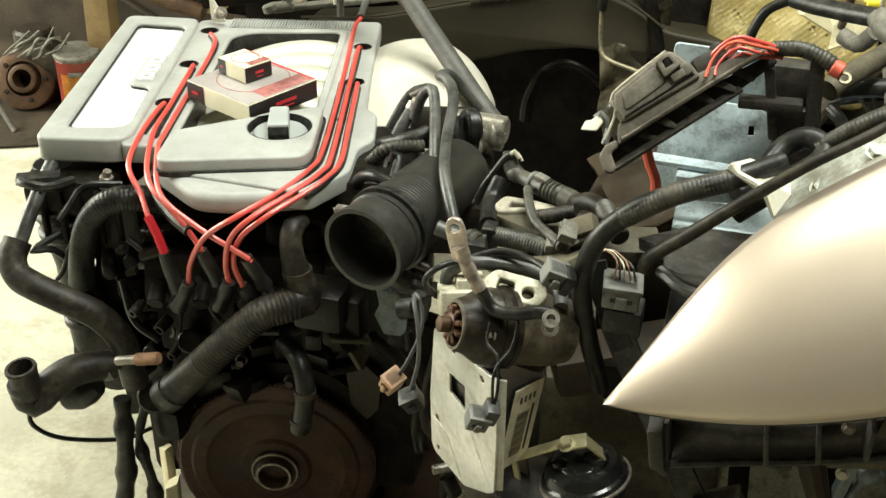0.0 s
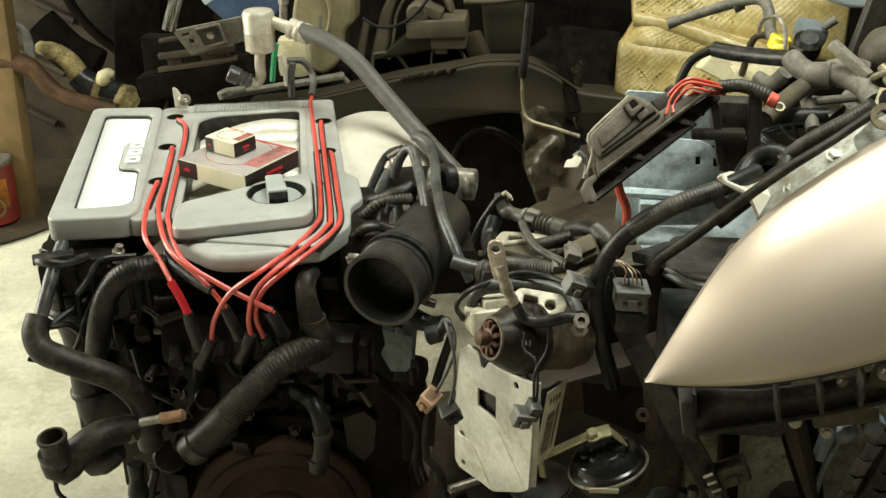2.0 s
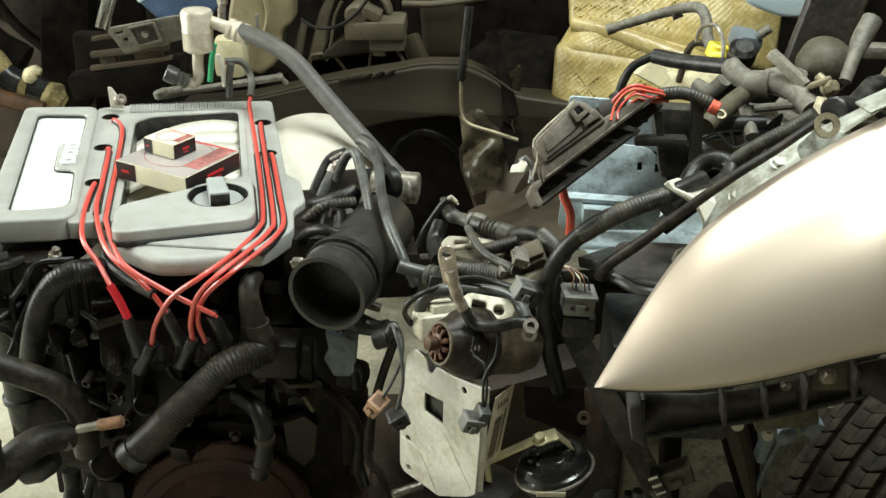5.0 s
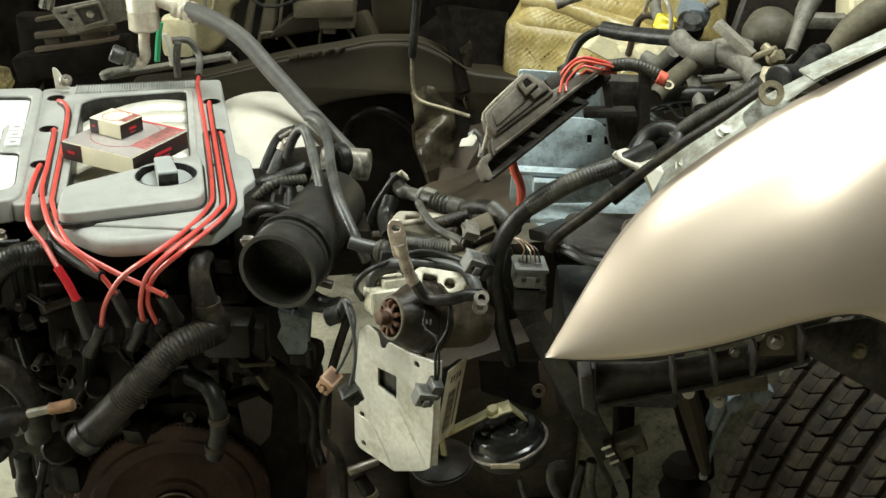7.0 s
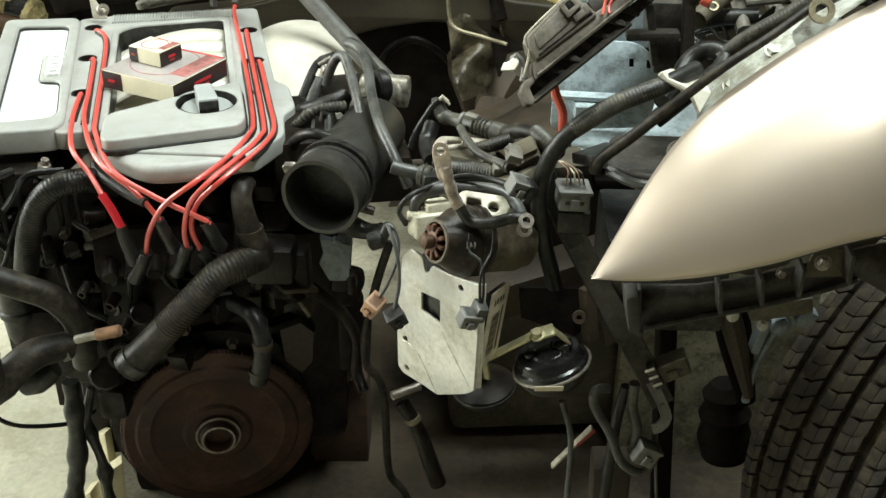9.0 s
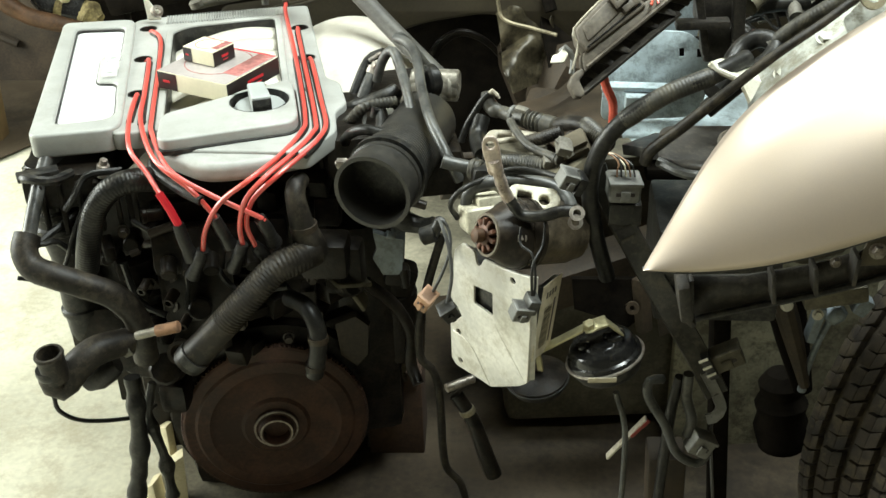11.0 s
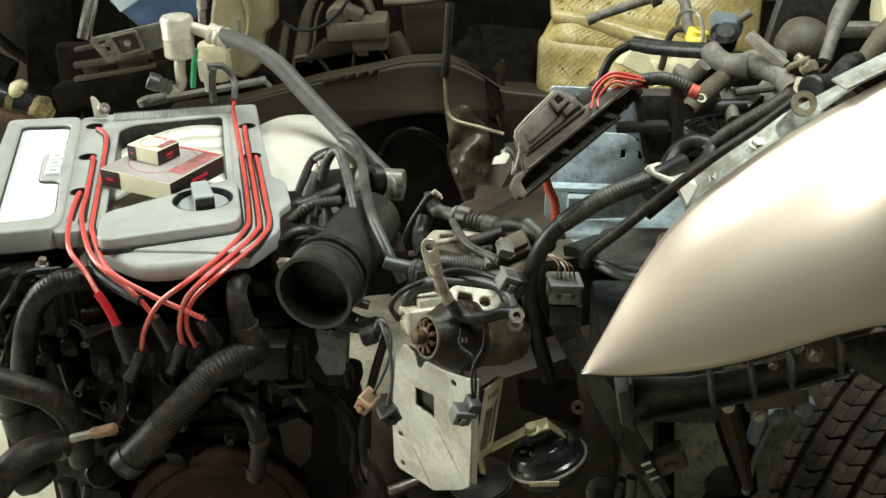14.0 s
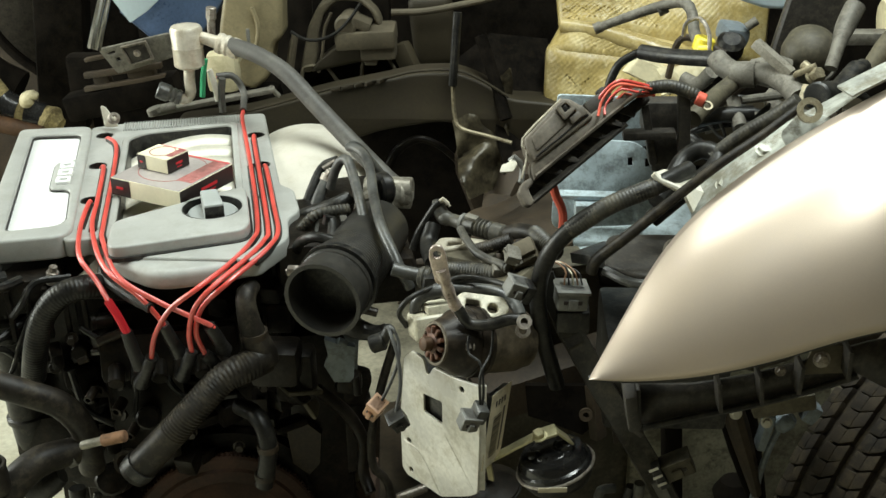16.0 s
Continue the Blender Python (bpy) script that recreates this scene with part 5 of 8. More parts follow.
part("guide_bolt", bolt((0.276, 0.893, 0.665), (0, -1, 0.2), 0.004, 0.004), M_STEEL, gd)
part("guide_washer_plate", plate([rounded([(-0.02, -0.015), (0.022, -0.012), (0.02, 0.018), (-0.012, 0.016)], 0.005)], 0.003, Matrix.Translation((0.315, 0.895, 0.675)) @ pose(0, 0, 0, 90), 0.0008), M_TOWER, gd)

# inner apron and top rail behind the fender
apron_lo = [(0.199, 0.985, 0.772), (0.218, 0.990, 0.788), (0.257, 0.995, 0.828), (0.303, 1.000, 0.863), (0.357, 1.010, 0.901), (0.430, 1.020, 0.948)]
apron_hi = [(0.203, 1.036, 0.790), (0.227, 1.038, 0.811), (0.263, 1.040, 0.838), (0.299, 1.040, 0.862), (0.334, 1.042, 0.882), (0.420, 1.045, 0.938)]
part("apron_rail", loft(apron_lo, apron_hi, 0.004, (0, -0.3, 1), 4), M_PRIMER, car, "bare silver grey apron rail")
part("rail_nut", bolt((0.234, 1.012, 0.801), (0, -0.4, 1), 0.008, 0.004), M_PRIMER, car)
part("rail_nut", bolt((0.269, 1.015, 0.838), (0, -0.4, 1), 0.008, 0.004), M_PRIMER, car)
part("fender_bracket", ngon([(0.161, 1.000, 0.820), (0.176, 1.030, 0.812), (0.196, 1.030, 0.807), (0.207, 1.020, 0.805), (0.210, 0.995, 0.802), (0.200, 0.985, 0.786), (0.191, 0.990, 0.803), (0.175, 0.995, 0.810)], 0.003), M_WHITE, car, "pale bent fender bracket")
part("fender_bracket_lip", tube([(0.161, 0.999, 0.819), (0.167, 0.997, 0.813), (0.182, 0.994, 0.808), (0.190, 0.990, 0.804)], 0.0032, 8), M_WHITE, car)
part("upper_flange", between((0.331, 1.000, 0.901), (0.421, 1.020, 0.942), 0.03, 0.003), M_PRIMER, car)

# far chassis rail
rail = plate([rounded([(-0.6, 0.53), (-0.455, 0.55), (-0.30, 0.592), (-0.20, 0.612), (-0.14, 0.626), (-0.067, 0.628), (-0.02, 0.61), (0.03, 0.578), (0.20, 0.56), (0.9, 0.56), (0.9, 0.44), (0.1, 0.45), (0.03, 0.49), (-0.03, 0.527), (-0.10, 0.534), (-0.20, 0.518), (-0.30, 0.485), (-0.42, 0.45), (-0.6, 0.42)], 0.02)], 0.07, pose(0, 2.0, 0, 90), 0.006)
part("chassis_rail", rail, M_RAIL, car, "grimy olive brown curved chassis rail", angle=50)
part("rail_flange", tube([(-0.6, 1.96, 0.538), (-0.455, 1.96, 0.556), (-0.30, 1.96, 0.598), (-0.20, 1.96, 0.618), (-0.14, 1.96, 0.632), (-0.067, 1.96, 0.634), (-0.02, 1.96, 0.616), (0.03, 1.96, 0.584)], 0.0025, 8), M_RAIL, car)
UP = pose(0, 2.08, 0, 90)
# Dark backing behind the mount: bay shade put into its colour.
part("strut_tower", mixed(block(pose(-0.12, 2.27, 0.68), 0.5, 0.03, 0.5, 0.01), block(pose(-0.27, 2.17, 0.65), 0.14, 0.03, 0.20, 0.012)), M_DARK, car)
arch = plate([rounded([(-0.368, 0.598), (-0.358, 0.640), (-0.345, 0.690), (-0.325, 0.728), (-0.290, 0.748), (-0.245, 0.745), (-0.215, 0.715), (-0.206, 0.690), (-0.218, 0.690), (-0.226, 0.716), (-0.250, 0.735), (-0.288, 0.736), (-0.314, 0.714), (-0.328, 0.672), (-0.333, 0.625), (-0.342, 0.600)], 0.010)], 0.040, UP, 0.005, 3)
part("mount_arch", arch, M_TOWER, car, "dusty brown cast mount arch", angle=50)
part("arch_inner_lip", tube([(-0.330, 2.055, 0.602), (-0.321, 2.055, 0.640), (-0.314, 2.055, 0.685), (-0.300, 2.055, 0.716)], 0.003, 8), M_TOWER, car)
part("mount_web", plate([rounded([(-0.345, 0.602), (-0.332, 0.622), (-0.305, 0.645), (-0.290, 0.653), (-0.186, 0.655), (-0.180, 0.630), (-0.250, 0.622)], 0.006)], 0.040, pose(0, 2.07, 0, 90), 0.005), M_RAIL, car)
mnt = mixed(block(pose(-0.236, 2.055, 0.673, 4, -3, 0), 0.112, 0.07, 0.034, 0.006), block(pose(-0.214, 2.060, 0.646, 0, -3, 0), 0.066, 0.06, 0.030, 0.006), block(pose(-0.228, 2.060, 0.630, 0, 0, 0), 0.024, 0.05, 0.02, 0.004))
part("mount_block", mnt, M_TOWER, car, "dusty cast mounting block")
part("mount_bush", mixed(turned([(0, 0.016), (0.004, 0.021), (0.05, 0.021), (0.056, 0.016)], (-0.272, 2.025, 0.697), (0.15, 1, 0.05), 24), block(pose(-0.245, 2.050, 0.700, 0, 22, 0), 0.040, 0.05, 0.018, 0.004)), M_TOWER, car)
for ctrl in (((-0.366, 2.06, 0.560), (-0.362, 2.06, 0.604), (-0.350, 2.06, 0.612), (-0.320, 2.06, 0.612), (-0.306, 2.06, 0.598), (-0.288, 2.06, 0.572)), ((-0.250, 2.06, 0.584), (-0.246, 2.06, 0.618), (-0.238, 2.06, 0.626)), ((-0.196, 2.06, 0.626), (-0.184, 2.06, 0.604), (-0.174, 2.06, 0.586))):
    part("cell_edge", tube(ctrl, 0.0035, 8), M_TOWER, car)
# Dark block behind the cells puts their shade into colour.
part("cell_shade_backing", block(pose(-0.27, 2.10, 0.595), 0.19, 0.02, 0.07, 0.006), M_DARK, car)
part("tower_slope", between((-0.178, 2.085, 0.650), (-0.150, 2.075, 0.590), 0.03, 0.036, 0.010), M_RAIL, car)
part("tower_cheek", block(pose(-0.115, 2.13, 0.665, 0, -6, 0), 0.085, 0.05, 0.14, 0.024, None, 4), M_RAIL, car)
part("side_stub", tube([(-0.369, 2.05, 0.677), (-0.376, 2.05, 0.650), (-0.386, 2.05, 0.600)], [0.0065, 0.008, 0.008], 10), M_TOWER, car)
part("wheel_arch_edge", tube([(-0.217, 2.1, 0.330), (-0.215, 2.1, 0.360), (-0.207, 2.1, 0.392), (-0.187, 2.1, 0.429), (-0.148, 2.1, 0.451), (-0.108, 2.1, 0.439), (-0.073, 2.1, 0.407), (-0.054, 2.1, 0.370)], [0.012, 0.012, 0.011, 0.010, 0.008, 0.007, 0.006, 0.005], 10), M_BLOCK, car, "dim dark wheel arch edge")
part("brake_line", tube([(-0.372, 2.02, 0.690), (-0.348, 2.02, 0.676), (-0.322, 2.02, 0.674), (-0.290, 2.02, 0.686), (-0.262, 2.02, 0.712), (-0.240, 2.02, 0.742)], 0.0030, 8), M_RUBBER, car)
part("crossbar", tube([(-0.190, 2.08, 0.710), (-0.120, 2.08, 0.713), (-0.018, 2.08, 0.733), (0.06, 2.08, 0.752)], 0.0065, 10), M_TOWER, car)
for k in range(5):
    part("weld_lump", block(pose(-0.285 + 0.021 * k, 1.962, 0.598 + 0.0045 * k, 0, -10, 12 * k), 0.018 + 0.004 * (k % 2), 0.012, 0.008, 0.003), M_RAIL, car)
part("hanging_cable", tube([(-0.061, 1.950, 0.742), (-0.066, 1.940, 0.674), (-0.071, 1.940, 0.612)], 0.008, 10), M_RUBBER, car)
part("brake_pipe", tube([(-0.071, 1.940, 0.612), (-0.068, 1.940, 0.558), (-0.056, 1.930, 0.535), (-0.005, 1.920, 0.523), (0.036, 1.900, 0.518)], 0.0035, 8), M_LINK, car)
part("hanging_cable", tube([(-0.022, 2.000, 0.688), (0.004, 1.980, 0.610), (0.026, 1.950, 0.545)], 0.012, 10), M_DARK, car)
part("torn_boot", crumple((-0.072, 1.975, 0.600), (0.026, 1.985, 0.622), (0.034, 1.910, 0.432), (-0.052, 1.890, 0.418), 0.036, 11, 44), M_WETGRIME, car, "torn crumpled olive rubber boot")

part("floor_cloth", crumple((-0.044, 1.720, 0.458), (0.083, 1.800, 0.499), (0.163, 1.520, 0.526), (0.042, 1.420, 0.515), 0.012, 9), M_GRIMESHADE, car, "grimy olive cloth in the bay")
# Inner panel is near-black: the unlit bay is put into its colour.
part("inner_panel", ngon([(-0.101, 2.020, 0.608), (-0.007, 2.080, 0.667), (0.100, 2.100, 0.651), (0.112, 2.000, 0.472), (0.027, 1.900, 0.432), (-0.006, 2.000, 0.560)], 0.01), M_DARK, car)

part("gearbox_lump", mixed(block(pose(0.06, 1.95, 0.40, 10, 20, 15), 0.12, 0.14, 0.16, 0.04), block(pose(0.0, 2.1, 0.36, 0, -20, 5), 0.12, 0.1, 0.18, 0.04)), M_GRIMESHADE, car)
part("splash_panel", block(pose(0.10, 1.75, 0.33, -35, 0, 10), 0.5, 0.5, 0.01, 0.003), M_GRIMESHADE, car)
# Added blocks that hide bright floor and dark gaps below the bay.
part("floor_gap_block", block(pose(0.28, 1.50, 0.150, 0, 0, 6), 0.66, 0.10, 0.23, 0.02), M_OLIVE, car)
part("bay_floor_screen", block(pose(0.33, 1.62, 0.33), 0.66, 0.03, 0.26, 0.01), M_GRIMESHADE, car)
part("subframe_arm", between((-0.02, 1.35, 0.33), (0.4, 1.5, 0.40), 0.07, 0.06, 0.015), M_GRIMESHADE, car)
part("subframe_arm", between((-0.08, 1.45, 0.26), (0.02, 1.85, 0.42), 0.06, 0.06, 0.015), M_GRIMESHADE, car)
part("crossmember_bracket", ngon([(0.050, 1.300, 0.392), (0.140, 1.310, 0.386), (0.150, 1.300, 0.335), (0.128, 1.290, 0.318), (0.085, 1.290, 0.336), (0.055, 1.295, 0.345)], 0.012), M_DARK, car)
part("crossmember_lug", mixed(between((0.140, 1.27, 0.410), (0.150, 1.26, 0.330), 0.02, 0.016, 0.004), open_ring([(0, 0.004), (0, 0.009), (0.006, 0.009), (0.006, 0.004)], (0.131, 1.255, 0.372), (0, -1, 0.3), 18)), M_GRIMESHADE, car)
part("crossmember_gusset", ngon([(0.158, 1.300, 0.402), (0.235, 1.310, 0.410), (0.222, 1.300, 0.330), (0.175, 1.300, 0.300)], 0.012), M_GRIMESHADE, car)
# Added panel that keeps the floor below out of sight.
part("floor_view_blocker", block(pose(0.62, 1.80, 0.42), 0.9, 0.5, 0.02, 0.005), M_DARK, car)
# Near-black sheets stand where no light reaches the back of the bay.
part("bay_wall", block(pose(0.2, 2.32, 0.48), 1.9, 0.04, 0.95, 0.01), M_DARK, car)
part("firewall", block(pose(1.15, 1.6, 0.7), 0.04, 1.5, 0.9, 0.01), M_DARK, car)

# insulation pads


def quilt(a, b, c, d, bulge, pitch=0.0105, emboss=0.0013):
    """An embossed pad over four corners, with a raised diamond pattern."""
    bm = bmesh.new()
    A, B, C, D = (Vector(p) for p in (a, b, c, d))
    n = (B - A).cross(D - A).normalized()
    if n.y > 0:
        n = -n
    lu, lv = ((B - A).length + (C - D).length) / 2, ((D - A).length + (C - B).length) / 2
    nu, nv = int(lu / 0.0024), int(lv / 0.0024)
    rows = []
    for i in range(nu + 1):
        row = []
        for j in range(nv + 1):
            s, t = i / nu, j / nv
            p = A.lerp(B, s).lerp(D.lerp(C, s), t)
            e = min(s, 1 - s, t, 1 - t)
            x, y = s * lu, t * lv
            dia = emboss * abs(math.sin(math.pi * (x + y) / pitch) * math.sin(math.pi * (x - y) / pitch)) 
            row.append(bm.verts.new(p + n * (bulge * min(1, e * 9) ** 0.5 + dia + 0.010 * noise.noise(p * 7) + 0.004 * noise.noise(p * 21))))
        rows.append(row)
    for p, q in zip(rows, rows[1:]):
        for j in range(nv):
            bm.faces.new((p[j], q[j], q[j + 1], p[j + 1]))
    return bm


pads = thing("insulation_pad", (0.2, 2.05, 0.55), "yellowed quilted insulation pads against the bay wall", "insulation")
for nm, q in (("lower_pad", ((0.104, 1.995, 0.500), (0.108, 2.035, 0.652), (0.350, 1.985, 0.645), (0.346, 1.940, 0.500))), ("lower_fold", ((0.108, 2.035, 0.646), (0.136, 2.060, 0.690), (0.360, 2.000, 0.655), (0.350, 1.985, 0.630))), ("upper_pad", ((0.131, 2.065, 0.688), (0.124, 2.130, 0.775), (0.500, 2.100, 0.830), (0.480, 1.995, 0.640)))):
    o = part(nm, quilt(*q, 0.014), M_YELLOW, pads, angle=80)
    sd = o.modifiers.new("thickness", "SOLIDIFY")
    sd.thickness, sd.offset = 0.012, -1
part("rolled_edge", tube([(0.126, 2.045, 0.694), (0.190, 2.028, 0.686), (0.260, 2.002, 0.672), (0.345, 1.975, 0.652), (0.40, 1.96, 0.640)], [0.013, 0.017, 0.018, 0.016, 0.015], 16, 0.008, 0, 0, None, (0, 1), 0.12), M_ROLL, pads, "smooth rolled yellow edge")
part("pale_patch", quilt((0.228, 1.930, 0.642), (0.251, 1.930, 0.673), (0.337, 1.900, 0.642), (0.311, 1.900, 0.606), 0.012, 0.011, 0.0), M_CREAMPL, pads)

# ---- front wheel ----
WM = Matrix.Translation((0.622, 1.10, 0.320)) @ pose(0, 0, 0, 0, 5, 33)
wheel = part("wheel", turned([(-0.09, 0.19), (-0.085, 0.205), (0.0, 0.19), (0.085, 0.205), (0.09, 0.19)], WM.translation, WM.to_3x3() @ Vector((0, 1, 0)), 48), M_STEEL, car, "steel wheel with a worn dusty tyre")
prof = [(-0.088, 0.20), (-0.104, 0.235), (-0.106, 0.265), (-0.098, 0.288), (-0.085, 0.298), (-0.05, 0.3015), (0, 0.303), (0.05, 0.3015), (0.085, 0.298), (0.098, 0.288), (0.106, 0.265), (0.104, 0.235), (0.088, 0.20)]
part("tyre", turned(prof, WM.translation, WM.to_3x3() @ Vector((0, 1, 0)), 72), M_TYRE, wheel, "dusty worn tyre with blocky tread")
tread = bmesh.new()
tr = random.Random(4)
for k in range(92):
    for row, (y0, wd, sh) in enumerate(((-0.0905, 0.026, 0.0), (-0.0560, 0.031, 0.5), (-0.0185, 0.031, 0.2), (0.0185, 0.031, 0.7), (0.0560, 0.031, 0.35), (0.0905, 0.026, 0.1))):
        a = 2 * math.pi * (k + sh + tr.uniform(-0.05, 0.05)) / 92
        rr = 0.3050 - (0.0035 if abs(y0) > 0.05 else 0) - (0.006 if abs(y0) > 0.08 else 0)
        wd, hh, ln = wd * tr.uniform(0.86, 0.92), tr.uniform(0.0150, 0.0180), tr.uniform(0.0180, 0.0203)
        tilt = 0 if abs(y0) < 0.08 else -math.copysign(14, y0)
        for half, lean in ((-1, 36), (1, 4)):
            # each block is two halves that meet at a kink
            tan = math.tan(radians(lean + tr.uniform(-4, 4)))
            shear = Matrix(((1, -tan, 0, 0.0), (0, 1, 0, 0), (0, 0, 1, 0), (0, 0, 0, 1)))
            block(WM @ pose(0, 0, 0, 0, math.degrees(a), 0) @ pose(0, y0, rr, tilt, 0, 0) @ shear @ pose(0, half * wd * 0.245, 0), ln, wd * 0.5, hh, 0.0020, tread, 2)
part("tread", tread, M_TYRE, wheel, kind="stuff")
part("steering_rod", tube([(0.321, 1.020, 0.519), (0.312, 1.020, 0.490), (0.304, 1.020, 0.450), (0.303, 1.025, 0.415)], [0.0038, 0.0035, 0.0038, 0.005], 10), M_BLUEGREY, car, "blue grey brake line with end fitting")
part("rod_knob", mixed(turned([(-0.010, 0.006), (-0.006, 0.010), (0.006, 0.010), (0.012, 0.006)], (0.323, 1.018, 0.523), (0.6, -0.2, 0.6), 16), block(pose(0.338, 1.03, 0.545, 0, 20, 0), 0.022, 0.02, 0.022, 0.004)), M_BLUEGREY, car)
part("liner_tab", plate([rounded([(0.258, 0.565), (0.355, 0.585), (0.353, 0.558), (0.325, 0.548), (0.308, 0.541), (0.282, 0.548)], 0.006)], 0.010, pose(0, 1.0, 0, 78), 0.003), M_TOWER, car, "torn brown arch liner tab")
part("drop_strut", tube([(0.264, 1.02, 0.548), (0.275, 1.02, 0.515), (0.290, 1.02, 0.470), (0.304, 1.02, 0.425)], [0.012, 0.013, 0.010, 0.006], 10), M_GRIMESHADE, car)
part("tab_screw", bolt((0.262, 0.985, 0.556), (0, -1, 0.3), 0.005, 0.005), M_ALU, car)
part("arch_clip", block(pose(0.304, 1.02, 0.512, 0, 10, 0), 0.010, 0.02, 0.046, 0.003), M_BLUEGREY, car)
part("arch_clip", block(pose(0.350, 1.02, 0.536, 0, 30, 0), 0.016, 0.02, 0.022, 0.004), M_BLUEGREY, car)
part("tab_screw", bolt((0.295, 0.985, 0.545), (0, -1, 0.3), 0.0045, 0.004), M_ALU, car)
part("damper_leg", turned([(0, 0.012), (0.08, 0.02), (0.15, 0.024)], (0.332, 1.120, 0.344), Vector((0.295, 1.120, 0.473)) - Vector((0.332, 1.120, 0.344)), 16), M_DARK, car)
part("rubber_boot", turned([(0, 0.030), (0.03, 0.036), (0.05, 0.030), (0.065, 0.034), (0.08, 0.026), (0.095, 0.029), (0.11, 0.018)], (0.325, 1.150, 0.230), (-0.1, 0.1, 1), 18), M_DARK, car)
part("liner_panel", block(pose(0.36, 1.42, 0.28, 0, 0, 8), 0.30, 0.02, 0.56, 0.006), M_KNUCKLE, car)
part("mount_arm", mixed(between((0.277, 1.000, 0.564), (0.341, 1.000, 0.577), 0.05, 0.02, 0.004)), M_OLIVE, car)

# ---- fuse box and battery tray ----
tray = thing("battery_tray", (0.19, 1.34, 0.45), "scuffed pale blue steel battery tray", "battery tray")
tm = face_on((0.080, 1.310, 0.619), (0.153, 1.310, 0.623), (0.090, 1.335, 0.726))
tb = plate([rounded([(0.0, 0.0), (0.125, 0.0), (0.137, 0.05), (0.137, 0.082), (0.112, 0.107), (0.06, 0.112), (0.012, 0.112)], 0.014), [(0.100, 0.077), (0.106, 0.077), (0.106, 0.087), (0.100, 0.087)]], 0.004, tm, 0.001)
part("tray_plate", tb, M_BLUE, tray)
part("tray_back", plate([rounded([(0, 0), (0.118, 0), (0.118, 0.092), (0.08, 0.098), (0.004, 0.102)], 0.006)], 0.004, face_on((0.083, 1.360, 0.681), (0.169, 1.360, 0.682), (0.084, 1.360, 0.781)), 0.001), M_BLUE, tray)
# Dark backing added behind the tray hole to keep it in shade.
part("tray_hole_backing", block(tm @ pose(0.112, 0.078, -0.014), 0.05, 0.04, 0.016, 0.002), M_DARK, tray)
# Second hole is a flat dark tile with the shade painted on.
part("tray_hole_tile", block(tm @ pose(0.124, 0.080, 0.0022), 0.005, 0.010, 0.001, 0), M_DARK, tray)
part("tray_base", block(pose(0.22, 1.36, 0.60, 8, 0, 0), 0.22, 0.14, 0.008, 0.002), M_BLUE, tray)
part("tray_step", mixed(between((0.079, 1.300, 0.671), (0.185, 1.300, 0.668), 0.02, 0.006), between((0.108, 1.290, 0.656), (0.150, 1.290, 0.655), 0.03, 0.02)), M_BLUE, tray)
CABLES = [
    [(0.123, 1.240, 0.796), (0.129, 1.250, 0.813), (0.147, 1.250, 0.833), (0.172, 1.255, 0.831), (0.196, 1.270, 0.818)],
    [(0.125, 1.225, 0.801), (0.131, 1.235, 0.815), (0.147, 1.235, 0.834), (0.170, 1.240, 0.831), (0.196, 1.270, 0.816)],
    [(0.133, 1.260, 0.789), (0.137, 1.270, 0.805), (0.153, 1.270, 0.824), (0.174, 1.275, 0.821), (0.196, 1.270, 0.815)],
    [(0.134, 1.235, 0.797), (0.137, 1.245, 0.808), (0.152, 1.245, 0.826), (0.172, 1.250, 0.821), (0.196, 1.270, 0.814)],
    [(0.142, 1.265, 0.787), (0.143, 1.275, 0.800), (0.157, 1.275, 0.818), (0.175, 1.280, 0.813), (0.196, 1.270, 0.812)],
    [(0.142, 1.240, 0.796), (0.143, 1.250, 0.803), (0.156, 1.250, 0.819), (0.173, 1.255, 0.813), (0.196, 1.270, 0.811)],
]
fuse = thing("fuse_box", (0.14, 1.24, 0.70), "dusty black fuse carrier torn loose with red cables", "fuse box")
A, B = Vector((0.043, 1.200, 0.713)), Vector((0.180, 1.270, 0.812))
ux = (B - A).normalized()
zc = Vector((-0.04, -1.23, 0.52))
zc = (zc - zc.dot(ux) * ux).normalized()
FB = Matrix.Translation(A + Vector((-0.004, 0, -0.004))) @ Matrix((ux, zc.cross(ux), zc)).transposed().to_4x4()
part("upper_rail", plate([rounded([(0.020, 0.004), (0.026, 0.016), (0.032, 0.023), (0.078, 0.021), (0.082, 0.026), (0.128, 0.020), (0.190, 0.010), (0.196, 0.000), (0.150, 0.004), (0.100, 0.006)], 0.003)], 0.030, FB @ pose(0, 0, 0.004), 0.002), M_MODULE, fuse, "dusty brown carrier rail")
part("rail_lip", between(FB @ Vector((0.026, 0.007, 0.020)), FB @ Vector((0.185, 0.004, 0.020)), 0.004, 0.004, 0.001), M_MODULE, fuse)
part("carrier", plate([rounded([(-0.002, -0.008), (0.006, 0.008), (0.10, 0.006), (0.196, 0.000), (0.196, -0.012), (0.13, -0.015), (0.06, -0.014), (0.02, -0.013)], 0.004)], 0.008, FB @ pose(0, 0, -0.012), 0.002), M_FUSE, fuse, "dark hollow fuse carrier")
part("hook", plate([rounded([(-0.006, -0.010), (-0.002, 0.006), (0.010, 0.012), (0.022, 0.010), (0.020, 0.003), (0.010, 0.002), (0.006, -0.014), (0.000, -0.016)], 0.003)], 0.024, FB @ pose(0, 0, 0.004), 0.002), M_MODULE, fuse)
part("lower_rail", between(FB @ Vector((0.004, -0.012, 0.012)), FB @ Vector((0.15, -0.014, 0.004)), 0.010, 0.004, 0.001), M_FUSE, fuse)
